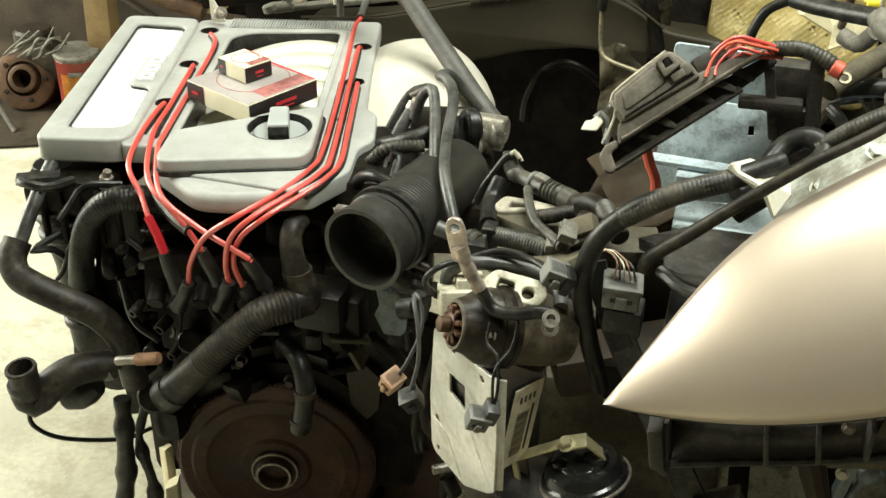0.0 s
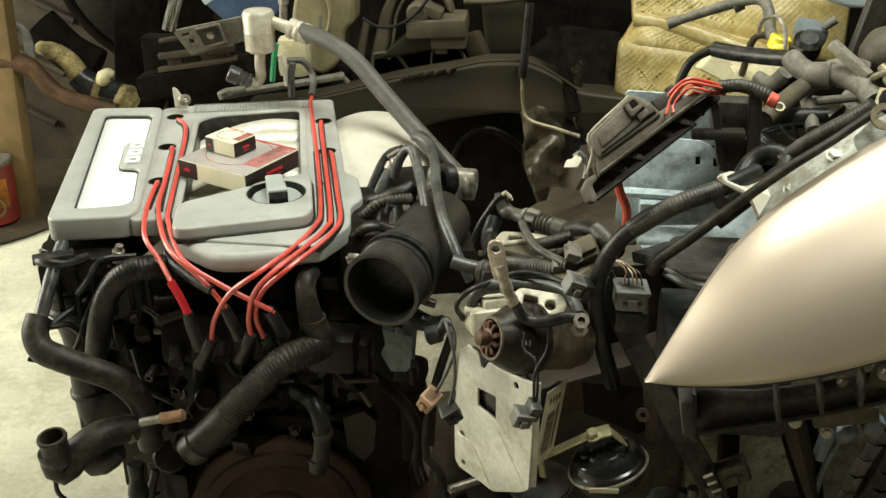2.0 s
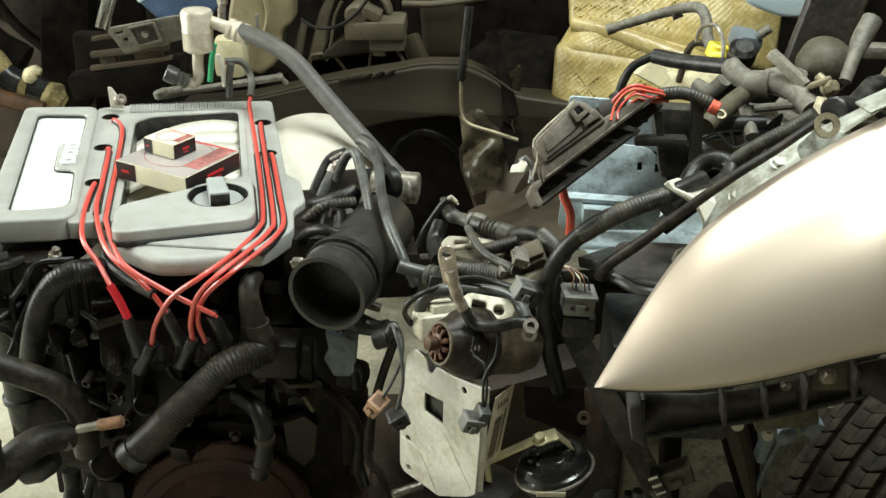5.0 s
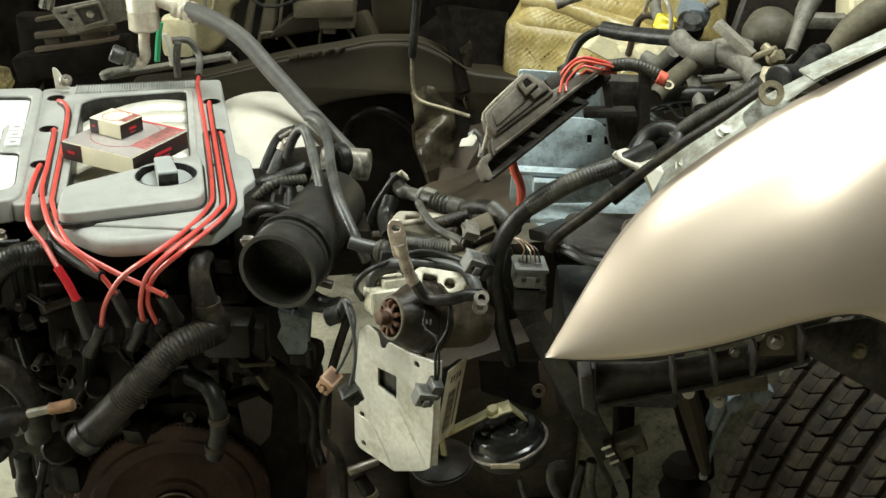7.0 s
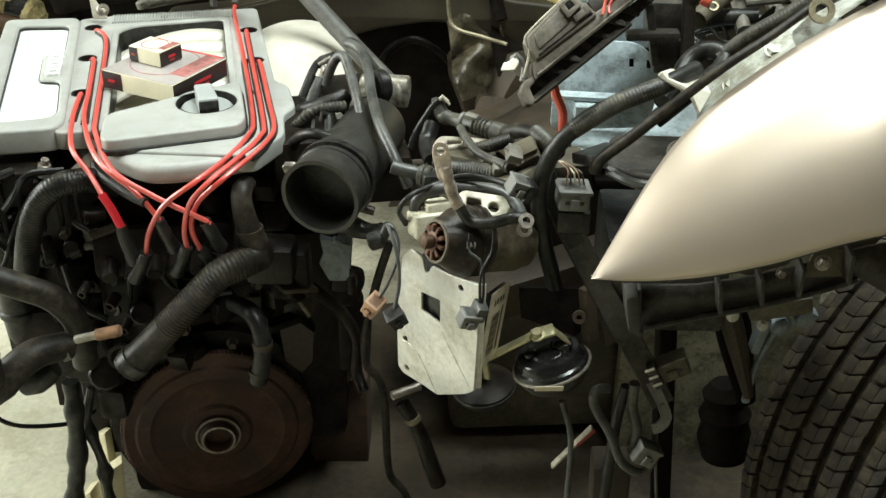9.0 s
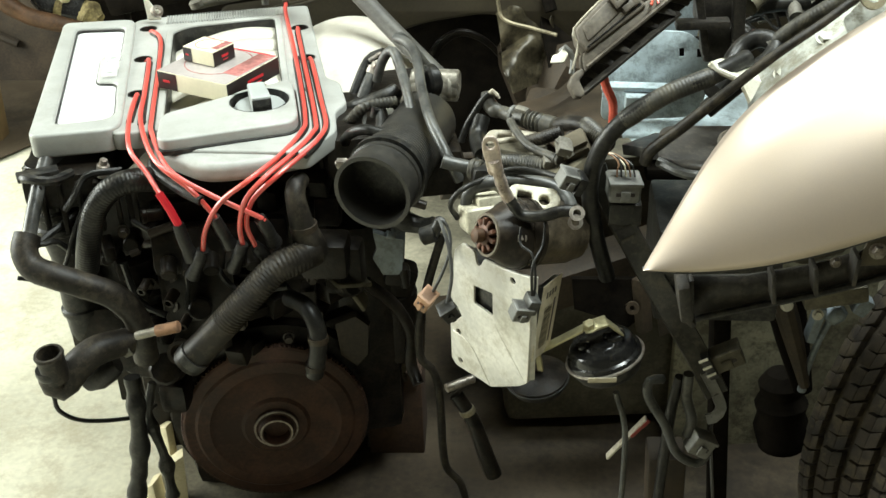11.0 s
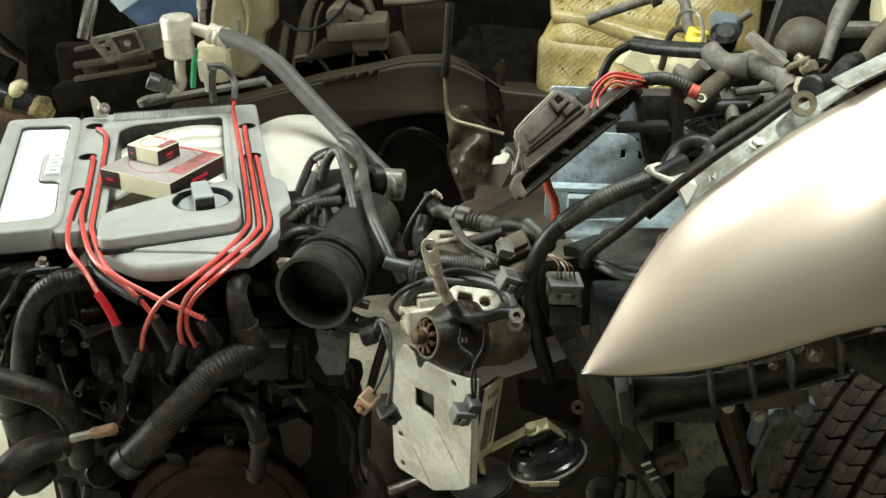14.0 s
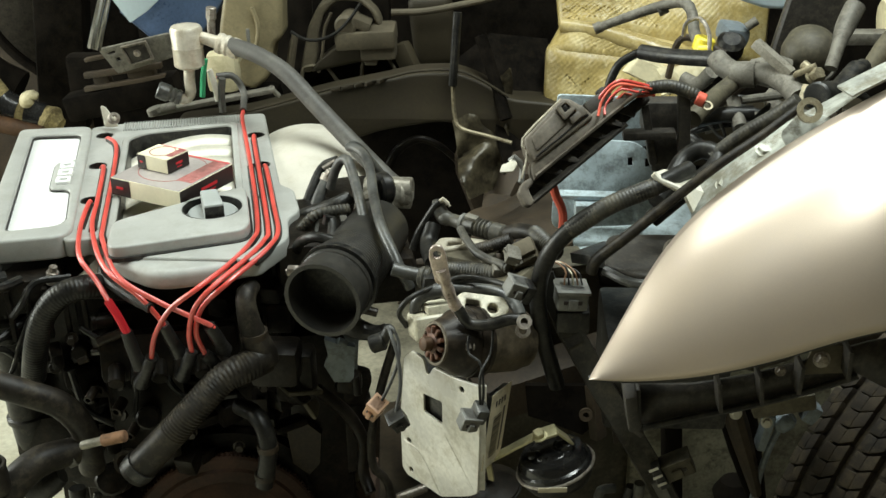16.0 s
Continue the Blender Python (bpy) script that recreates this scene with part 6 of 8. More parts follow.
for k in range(7):
    x0 = 0.018 + 0.022 * k
    part("carrier_rib", plate([[(x0, 0.005), (x0 + 0.012, 0.004), (x0 + 0.018, -0.014 + 0.003 * (k % 2)), (x0 + 0.014, -0.015)]], 0.005, FB @ pose(0, 0, -0.002 + 0.005 * (k % 3)), 0.001), M_FUSE, fuse)
fuse_mod = part("fuse_module", plate([rounded([(0.036, 0.020), (0.035, 0.034), (0.043, 0.049), (0.108, 0.056), (0.114, 0.050), (0.121, 0.030), (0.122, 0.016)], 0.004)], 0.040, FB @ pose(0, 0, 0.004), 0.003, 3), M_MODULE, fuse, "dusty grey brown fuse module")
part("module_lid", plate([rounded([(0.044, 0.028), (0.050, 0.045), (0.090, 0.049), (0.092, 0.030)], 0.004)], 0.003, FB @ pose(0, 0, 0.0245), 0.001), M_MODULE, fuse_mod)
part("module_latch", mixed(plate([rounded([(0.092, 0.034), (0.094, 0.053), (0.108, 0.053), (0.112, 0.036)], 0.003), rounded([(0.097, 0.041), (0.098, 0.049), (0.105, 0.049), (0.106, 0.041)], 0.001)], 0.010, FB @ pose(0, 0, 0.028), 0.001), block(FB @ pose(0.104, 0.029, 0.026), 0.014, 0.008, 0.008, 0.0015), block(FB @ pose(0.114, 0.030, 0.024), 0.010, 0.012, 0.010, 0.002)), M_MODULE, fuse_mod)
part("module_slot", block(FB @ pose(0.1015, 0.045, 0.0265), 0.008, 0.008, 0.008, 0.0005), M_BLACK, fuse_mod)
part("module_seam", between(FB @ Vector((0.040, 0.024, 0.0245)), FB @ Vector((0.118, 0.022, 0.0245)), 0.002, 0.0015, 0.0004), M_BLACK, fuse_mod)
# Pale tube paints the highlight that the module's bevel catches.
part("module_edge", tube([FB @ Vector(p) for p in ((0.108, 0.0565, 0.018), (0.043, 0.0500, 0.018), (0.036, 0.034, 0.018), (0.012, 0.016, 0.016))], 0.0014, 6), M_PALEARM, fuse_mod, "pale edge strip, bevel highlight in its colour")
part("second_module", mixed(block(FB @ pose(0.140, 0.026, 0.004, 0, 0, -6), 0.034, 0.016, 0.026, 0.003), block(FB @ pose(0.150, 0.031, 0.010, 0, 0, -6), 0.010, 0.012, 0.014, 0.002)), M_FUSE, fuse)
rb = block(Matrix.Translation((0.221, 1.310, 0.729)), 0.045, 0.05, 0.045, 0.006)
rb = between((0.229, 1.270, 0.815), (0.236, 1.270, 0.722), 0.02, 0.014, 0.003, rb)
rb = between((0.160, 1.270, 0.761), (0.223, 1.270, 0.763), 0.02, 0.010, 0.003, rb)
rb = between((0.185, 1.280, 0.797), (0.200, 1.280, 0.722), 0.02, 0.010, 0.003, rb)
rb = block(Matrix.Translation((0.211, 1.310, 0.773)), 0.05, 0.03, 0.04, 0.005, rb)
part("relay_frame", rb, M_FUSE, fuse)
for k in range(6):
    part("power_cable", tube([Vector(p) + 0.003 * noise.noise_vector(Vector(p) * 60 + Vector((k, 0, 0))) for p in CABLES[k]], (0.0021, 0.0017, 0.0023, 0.0015, 0.0020, 0.0014)[k], 10), M_ORWIRE if k % 3 else M_RED, fuse, "orange red power cable")
part("cable_sleeve", tube([(0.186, 1.270, 0.819), (0.211, 1.265, 0.823), (0.234, 1.262, 0.817), (0.248, 1.260, 0.809)], 0.0078, 14, 0.004, 0.0040, 0.04), M_LOOM, fuse)
part("sleeve_plug", rod((0.242, 1.258, 0.812), (0.252, 1.256, 0.808), 0.0085), M_ORWIRE, fuse)
part("small_eyelet", open_ring([(0, 0.004), (0, 0.0065), (0.002, 0.0065), (0.002, 0.004)], (0.255, 1.255, 0.802), (0, -0.6, 0.8), 20), M_LINK, fuse)
part("red_drop_cable", tube([(0.077, 1.240, 0.709), (0.082, 1.240, 0.693), (0.090, 1.240, 0.674), (0.091, 1.240, 0.646)], 0.0055, 10), M_ORWIRE, fuse, "red battery cable")
clip = thing("white_clip", (0.025, 1.220, 0.740), "small torn white plastic clip on the fuse carrier", "clip")
part("clip_tab", plate([rounded([(-0.010, -0.008), (0.006, -0.006), (0.010, 0.004), (0.004, 0.012), (-0.002, 0.004), (-0.008, 0.002)], 0.002)], 0.003, Matrix.Translation((0.024, 1.205, 0.745)) @ pose(0, 0, 0, 50, 0, -10), 0.0008), M_WHITE, clip)
part("clip_stem", tube([(0.026, 1.215, 0.749), (0.032, 1.210, 0.755), (0.040, 1.210, 0.741), (0.038, 1.200, 0.727)], 0.0035, 8), M_GREYPL, clip)

# ---- starter motor, bracket, module and horn ----
starter = thing("starter_motor", (-0.01, 0.99, 0.60), "grimy starter motor with exposed rusty pinion", "starter motor")
S0, S1 = Vector((-0.050, 0.960, 0.651)), Vector((0.038, 1.018, 0.624))
sa = (S1 - S0).normalized()
part("nose_housing", open_ring([(0.0, 0.0195), (0.0, 0.0222), (0.003, 0.0238), (0.010, 0.0262), (0.016, 0.0300), (0.022, 0.0338), (0.029, 0.0356), (0.046, 0.0362), (0.050, 0.0345), (0.050, 0.010), (0.026, 0.010), (0.024, 0.0180)], S0, sa, 36), M_NOSE, starter, "sooty brown nose housing with open mouth")
part("mouth_lip", open_ring([(-0.0014, 0.0196), (-0.0014, 0.0222), (0.0008, 0.0226), (0.0008, 0.0196)], S0, sa, 32), M_YOKE, starter, "lighter beige mouth edge")
for hh in (0.0335, 0.0455):
    part("yoke_strap", open_ring([(hh, 0.0355), (hh, 0.0372), (hh + 0.0045, 0.0372), (hh + 0.0045, 0.0355)], S0, sa, 36), M_NOSE, starter)
part("motor_yoke", turned([(0.050, 0.030), (0.052, 0.0335), (0.094, 0.0335), (0.098, 0.031), (0.108, 0.030), (0.110, 0.022)], S0, sa, 36), M_YOKE, starter, "grimy beige motor body")
sm4 = Matrix.Translation(S0) @ sa.to_track_quat("Z", "Y").to_matrix().to_4x4()
pinion = part("pinion", turned([(-0.006, 0.008), (-0.005, 0.0105), (0.022, 0.0105), (0.024, 0.006)], S0, sa, 24), M_COPPER, starter, "rusty copper brown pinion gear")
for k in range(10):
    part("tooth", block(sm4 @ pose(0, 0, 0, 0, 0, 36 * k) @ pose(0.0135, 0, 0.007), 0.009, 0.0046, 0.024, 0.001, None, 1), M_COPPER, pinion)
part("shaft_end", turned([(-0.016, 0.0050), (-0.015, 0.0070), (-0.007, 0.0074), (-0.005, 0.005)], S0, sa, 20), M_RUSTHUB, starter, "bare steel shaft end")
part("through_bolt", bolt(S0 + sa * 0.046 + Vector((0.0, -0.034, 0.014)), -sa, 0.004, 0.006), M_STEEL, starter)
lug = thing("cable_lug", (-0.044, 0.937, 0.764), "bare steel battery cable lug standing up", "cable lug")
lm = face_on((-0.043, 0.938, 0.749), (-0.037, 0.938, 0.750), (-0.045, 0.937, 0.767))
part("lug_tongue", plate([rounded([(-0.007, -0.02), (0.007, -0.02), (0.0085, 0.012), (0.006, 0.022), (-0.004, 0.023), (-0.0085, 0.014)], 0.006), circle(0.0, 0.013, 0.0042)], 0.004, lm, 0.001), M_LUG, lug)
part("lug_barrel", tube([(-0.042, 0.938, 0.746), (-0.037, 0.945, 0.724), (-0.031, 0.955, 0.701), (-0.023, 0.960, 0.684)], [0.0060, 0.0068, 0.0050, 0.0062, 0.0052, 0.0064, 0.0056, 0.0062], 12, 0.003, 0, 0, None, (0, 1), 0.12), M_LUG, lug)
part("lug_cable", tube([(-0.027, 0.957, 0.693), (-0.015, 0.955, 0.677), (0.005, 0.952, 0.678), (0.024, 0.950, 0.685), (0.035, 0.950, 0.685)], 0.0058, 12, 0.005, 0, 0, None, (0, 1), 0.15), M_RUBBER, lug)
for x in (0, 1):
    part("ring_terminal", open_ring([(0, 0.0038), (0, 0.0075), (0.0022, 0.0075), (0.0022, 0.0038)], Vector((0.038, 0.936, 0.690)) + Vector((-0.001 * x, 0.004 * x, -0.012 * x)), (0.05, -0.8, 0.6), 24), M_STEEL, lug)
wp = thing("plastic_carrier", (-0.013, 1.020, 0.653), "cream white plastic carrier with holes above the starter", "plastic carrier")
cm = face_on((-0.024, 0.990, 0.670), (0.025, 0.995, 0.666), (-0.024, 1.015, 0.686)) @ Matrix.Scale(0.84, 4)
part("carrier_plate", plate([rounded([(-0.005, -0.006), (0.05, -0.010), (0.058, 0.004), (0.052, 0.020), (0.0, 0.026), (-0.012, 0.012)], 0.006), circle(0.037, 0.004, 0.0068), rounded([(0.003, 0.004), (0.022, 0.002), (0.022, 0.013), (0.005, 0.016)], 0.003)], 0.014, cm, 0.002), M_DIRTYWHITE, wp)
part("carrier_block", block(pose(-0.059, 1.012, 0.643, -15, 0, 20), 0.040, 0.034, 0.027, 0.005, None, 3), M_DIRTYWHITE, wp)
part("carrier_neck", block(pose(-0.052, 1.020, 0.655, -15, 0, 20), 0.026, 0.03, 0.018, 0.002), M_DIRTYWHITE, wp)
# the pale bracket plate
bracket = thing("mounting_bracket", (-0.046, 1.020, 0.492), "pale zinc plated steel bracket with a square hole", "bracket")
bm9 = face_on((-0.090, 1.0492, 0.42), (-0.007, 0.962, 0.42), (-0.090, 1.0312, 0.60))
h9 = [(0.0164, 0.1736), (0.0316, 0.1891), (0.0505, 0.186), (0.0527, 0.1709), (0.0576, 0.1698), (0.0655, 0.1836), (0.0952, 0.1857), (0.1376, 0.1944), (0.1327, 0.1237), (0.1243, 0.0491), (0.1109, 0.0368), (0.0615, 0.0062), (0.0345, 0.0058), (0.0, 0.0031), (-0.0079, 0.0107), (-0.0024, 0.0829)]
sq9 = [(0.0448, 0.1397), (0.0756, 0.1441), (0.0732, 0.1132), (0.0433, 0.1157)]
holes9 = [circle(x, y, 0.0038, 16) for x, y in ((0.1103, 0.1772), (0.0104, 0.0583), (0.009, 0.0154))]
part("bracket_plate", plate([rounded(h9, 0.004, 4), rounded(sq9, 0.002, 3)] + holes9, 0.003, bm9, 0.0008), M_BEIGEMET, bracket)
part("bracket_flange", between(bm9 @ Vector((0.136, 0.192, -0.004)), bm9 @ Vector((0.123, 0.05, -0.004)), 0.010, 0.003, 0.001), M_BEIGEMET, bracket)
part("bracket_crease", tube([bm9 @ Vector(p) for p in ((0.078, 0.10, 0.0008), (0.098, 0.075, 0.001), (0.118, 0.05, 0.0008))], 0.0012, 6), M_BEIGEMET, bracket)
part("bracket_edge", tube([bm9 @ Vector(p) for p in ((0.0, 0.055, 0.0012), (0.03, 0.05, 0.0012), (0.06, 0.008, 0.0012))], 0.0012, 6), M_BEIGEMET, bracket)
module = thing("control_module", (-0.01, 1.0, 0.55), "dark control module with a yellowed paper label", "control module")
mm = face_on((-0.003, 0.952, 0.500), (0.016, 0.986, 0.496), (0.001, 0.938, 0.611))
part("module_case", block(mm @ pose(0.022, 0.045, -0.006), 0.036, 0.088, 0.007, 0.002), M_BLACK, module)
part("module_body", block(bm9 @ pose(0.06, 0.118, -0.0135), 0.10, 0.10, 0.018, 0.004), M_BLACK, module)
lab = part("label_sheet", block(mm @ pose(0.020, 0.046, -0.0012), 0.040, 0.094, 0.001, 0.0003, None, 1), M_PAPER, module, "yellowed paper label with bars")
for k in range(16):
    part("label_bar", block(mm @ pose(0.018, 0.012 + 0.0033 * k, -0.0006), 0.016, (0.0008, 0.0016, 0.0022)[(k * 7) % 3], 0.0003, 0), M_INKBLACK, lab)
for k in range(4):
    part("label_bar", block(mm @ pose(0.011 + 0.006 * k, 0.078, -0.0006), 0.003, 0.007, 0.0003, 0), M_INKBLACK, lab)
part("label_bar", block(mm @ pose(0.031, 0.040, -0.0006), 0.003, 0.055, 0.0003, 0), M_INKBLACK, lab)
horn = thing("car_horn", (0.080, 0.970, 0.502), "glossy black disc horn on a yellow zinc bracket", "horn")
ha = Vector((-0.29, 0.06, 0.95)).normalized()
hc = Vector((0.075, 0.970, 0.497))
part("horn_disc", turned([(0.0015, 0.0412), (0.006, 0.0402), (0.008, 0.0375), (0.015, 0.0360), (0.018, 0.0335), (0.0195, 0.024), (0.021, 0.022), (0.024, 0.0205), (0.026, 0.014), (0.027, 0.0)], hc, ha, 48), M_HORN, horn)
part("horn_drum", turned([(-0.024, 0.012), (-0.023, 0.026), (-0.018, 0.034), (-0.010, 0.0385), (-0.003, 0.0405), (0.0, 0.0410)], hc, ha, 48), M_BLACK, horn, "dull black pressed steel drum")
# Bright steel on this rim paints its edge highlight.
part("horn_rim", open_ring([(-0.0008, 0.0405), (-0.0010, 0.0432), (0.0004, 0.0437), (0.0016, 0.0432), (0.0018, 0.0405)], hc, ha, 56), M_STEEL, horn, "rolled rim, its lit edge put into a steel colour")
lab_at = hc + 0.0448 * (Vector((-0.10, -0.985, 0.0)) - ha * ha.dot(Vector((-0.10, -0.985, 0.0)))).normalized()
part("rim_label", block(Matrix.Translation(lab_at) @ pose(0, 0, 0, 8, 2, 6), 0.030, 0.0010, 0.0065, 0.0003), M_PAPER, horn, "pale label on the rim")
hb = between((0.003, 0.990, 0.487), (0.052, 0.960, 0.541), 0.015, 0.003, 0.001, None, 14)
hb = between((0.051, 0.960, 0.540), (0.074, 0.962, 0.548), 0.016, 0.003, 0.001, hb, 12)
hb = between((0.073, 0.962, 0.548), (0.090, 0.968, 0.530), 0.016, 0.003, 0.001, hb)
hb = between((0.003, 0.990, 0.488), (0.007, 0.998, 0.455), 0.007, 0.003, 0.001, hb)
part("horn_bracket", hb, M_YELLOWZINC, horn, "yellow zinc strap bracket")
part("bracket_nut", bolt((0.057, 0.957, 0.543), (-0.2, -0.3, 0.9), 0.006, 0.006), M_YELLOWZINC, horn)
part("dome_boss", turned([(0, 0.012), (0.006, 0.0118), (0.008, 0.009), (0.009, 0.0)], hc + ha * 0.024 + Vector((0.016, -0.004, 0.003)), ha, 24), M_HORN, horn)
part("stud", turned([(0, 0.0065), (0.006, 0.0065), (0.009, 0.004), (0.010, 0.0)], hc + ha * 0.020 + Vector((0.018, -0.014, 0.0)), ha, 16), M_HORN, horn, "shiny black stud")
part("dome_screw", turned([(0, 0.007), (0.003, 0.007), (0.005, 0.004)], hc + ha * 0.019 + Vector((-0.018, -0.010, 0.0)), ha, 16), M_HORN, horn)

second = thing("car_horn", (0.004, 1.055, 0.400), "dull black disc horn half hidden behind the bracket", "horn")
h2, a2 = Vector((0.004, 1.055, 0.402)), Vector((-0.12, -0.10, 0.98)).normalized()
part("horn_disc", turned([(-0.016, 0.010), (-0.015, 0.024), (-0.010, 0.033), (0.0, 0.0365), (0.004, 0.036), (0.006, 0.030), (0.010, 0.018), (0.011, 0.0)], h2, a2, 40), M_BLOCK, second)
part("horn_rim", open_ring([(-0.001, 0.0362), (-0.001, 0.0382), (0.0012, 0.0382), (0.0014, 0.0362)], h2, a2, 48), M_RUBBER, second)
part("horn_bracket", between((0.004, 1.055, 0.410), (-0.004, 1.040, 0.470), 0.014, 0.003, 0.001), M_GRIMESHADE, second)

# ---- wiring harness over the gap ----
loom = thing("wiring_harness", (-0.004, 1.100, 0.672), "dusty black corrugated wiring harness with loose connectors", "wiring harness")


def hose_part(name, ctrl, r, ribs=0.0, mat=None, label=""):
    return part(name, tube(ctrl, r, 14, 0.006, ribs * 0.68, 0.05), mat or (M_LOOM if ribs else M_RUBBER), loom, label)


hose_part("stub_pipe", [(-0.104, 1.090, 0.669), (-0.090, 1.090, 0.665), (-0.068, 1.090, 0.661), (-0.053, 1.090, 0.662)], 0.0078, 0, M_GREYHOSE)
part("stub_holder", mixed(block(Matrix.Translation((-0.063, 1.080, 0.661)) @ pose(0, 0, 0, 0, 10, 15), 0.018, 0.03, 0.018, 0.003), block(Matrix.Translation((-0.053, 1.100, 0.660)), 0.014, 0.02, 0.03, 0.003)), M_BLACK, loom)
hose_part("corrugated_loom", [(-0.050, 1.100, 0.663), (-0.022, 1.090, 0.668), (0.012, 1.080, 0.669)], 0.0092, 0.0045)
F0, F1 = Vector((-0.056, 1.201, 0.683)), Vector((0.021, 1.155, 0.681))
fins = [(0.048 + 0.0012 * k, 0.0112 if k % 4 < 2 else 0.0088) for k in range(18)]
fitting = part("loom_fitting", turned([(0.0, 0.006), (0.003, 0.0085), (0.011, 0.0088), (0.013, 0.0074), (0.026, 0.0078), (0.029, 0.0102), (0.046, 0.0102)] + fins + [(0.071, 0.0092), (0.073, 0.0114), (0.086, 0.0112), (0.089, 0.0085)], F0, F1 - F0, 24), M_LOOM, loom, "stepped dusty black loom fitting with fins", angle=40)
part("fitting_band", turned([(0.030, 0.0108), (0.0305, 0.0116), (0.034, 0.0116), (0.0345, 0.0108)], F0, F1 - F0, 24), M_GREYPL, fitting)
part("fitting_clip", block(Matrix.Translation((-0.018, 1.176, 0.693)) @ pose(0, 0, 0, 8, 4, -30), 0.016, 0.009, 0.005, 0.0015), M_PIPE, fitting)
part("fitting_tongue", block(Matrix.Translation((0.010, 1.155, 0.672)) @ pose(0, 0, 0, 0, 6, -30), 0.015, 0.006, 0.004, 0.001), M_GREYPL, fitting)
part("fitting_elbow", tube([(-0.052, 1.200, 0.683), (-0.058, 1.204, 0.690), (-0.060, 1.206, 0.702)], [0.009, 0.0095, 0.006], 14), M_LOOM, fitting)
hose_part("taped_branch", [(0.021, 1.155, 0.682), (0.025, 1.150, 0.686), (0.036, 1.140, 0.693), (0.051, 1.120, 0.699), (0.063, 1.090, 0.702), (0.076, 1.070, 0.698)], [0.0075, 0.0085, 0.0092, 0.0088, 0.0085, 0.008], 0, M_DUSTHOSE)
hose_part("corrugated_loom", [(0.053, 1.118, 0.700), (0.063, 1.090, 0.703), (0.075, 1.070, 0.699)], 0.0094, 0.0045)
hose_part("thin_loom", [(-0.031, 1.170, 0.681), (-0.023, 1.140, 0.681), (-0.011, 1.110, 0.680), (0.004, 1.090, 0.681), (0.019, 1.070, 0.684)], 0.0046, 0.0042)
hose_part("thin_loom", [(-0.012, 1.125, 0.676), (0.006, 1.122, 0.683), (0.027, 1.120, 0.692)], 0.0075, 0.0042, M_DUSTHOSE)
hose_part("pigtail", [(-0.056, 1.200, 0.703), (-0.062, 1.200, 0.697), (-0.072, 1.200, 0.681), (-0.083, 1.195, 0.663), (-0.090, 1.190, 0.645)], 0.0042, 0, M_RUBBER)
part("pigtail_tip", mixed(tube([(-0.060, 1.200, 0.699), (-0.051, 1.200, 0.707), (-0.047, 1.200, 0.700)], 0.0030, 8), tube([(-0.058, 1.204, 0.697), (-0.048, 1.204, 0.703), (-0.045, 1.204, 0.695)], 0.0018, 8)), M_PALEARM, loom, "pale stripped wire ends")
hose_part("dark_riser", [(-0.065, 1.200, 0.673), (-0.070, 1.180, 0.656), (-0.061, 1.130, 0.656)], 0.010)
part("pale_support", plate([rounded([(-0.004, 0.006), (0.004, -0.006), (0.03, 0.0), (0.068, -0.003), (0.074, 0.008), (0.035, 0.018), (0.004, 0.022)], 0.006), rounded([(0.012, 0.004), (0.030, 0.006), (0.030, 0.010), (0.013, 0.012)], 0.002)], 0.014, face_on((-0.058, 1.150, 0.660), (0.017, 1.150, 0.666), (-0.059, 1.180, 0.666)), 0.003), M_PALEARM, loom, "dusty pale support arm")
for p, q, r in (((0.000, 1.085, 0.666), (0.016, 1.080, 0.667), 0.0110), ((-0.073, 1.085, 0.662), (-0.060, 1.080, 0.662), 0.0125), ((0.019, 1.070, 0.684), (0.025, 1.064, 0.684), 0.007)):
    part("loom_collar", mixed(rod(p, q, r, 16), rod(Vector(p).lerp(Vector(q), 0.35), Vector(p).lerp(Vector(q), 0.6), r * 1.14, 16)), M_LOOM, loom)
part("collar_clip", block(Matrix.Translation((0.013, 1.075, 0.676)) @ pose(0, 0, 0, 10, 10, 10), 0.014, 0.014, 0.010, 0.002), M_PIPE, loom)
part("relay_boot", block(Matrix.Translation((0.046, 1.090, 0.692)) @ pose(0, 0, 0, 20, 15, 25), 0.030, 0.026, 0.016, 0.005), M_NOSE, loom)
part("support_frame", mixed(between((-0.057, 1.160, 0.655), (0.003, 1.120, 0.663), 0.03, 0.012), between((0.034, 1.100, 0.670), (0.109, 1.120, 0.668), 0.05, 0.012), between((-0.041, 1.100, 0.636), (0.045, 1.050, 0.682), 0.04, 0.01)), M_OLIVE, loom)
rel = block(face_on((0.036, 1.070, 0.683), (0.063, 1.070, 0.698), (0.022, 1.090, 0.695)) @ pose(0.008, 0.012, 0), 0.03, 0.026, 0.016, 0.002)
rel = block(face_on((0.036, 1.070, 0.683), (0.063, 1.070, 0.698), (0.022, 1.090, 0.695)) @ pose(0.008, 0.012, 0.011), 0.034, 0.016, 0.006, 0.001, rel)
part("relay", rel, M_TOWER, loom, "dusty brown relay")
part("relay_clip", mixed(block(Matrix.Translation((0.028, 1.065, 0.699)) @ pose(0, 0, 0, 20, 20, 10), 0.016, 0.02, 0.012, 0.002), between((0.021, 1.070, 0.707), (0.036, 1.060, 0.690), 0.012, 0.003)), M_PIPE, loom)
hose_part("blue_grey_cable", [(-0.075, 1.020, 0.647), (-0.071, 1.020, 0.667), (-0.052, 1.020, 0.679), (-0.023, 1.030, 0.676), (0.010, 1.030, 0.673), (0.030, 1.020, 0.664), (0.036, 1.000, 0.659)], [0.0060, 0.0068, 0.0070, 0.0068, 0.0065, 0.007], 0, M_GREYHOSE)
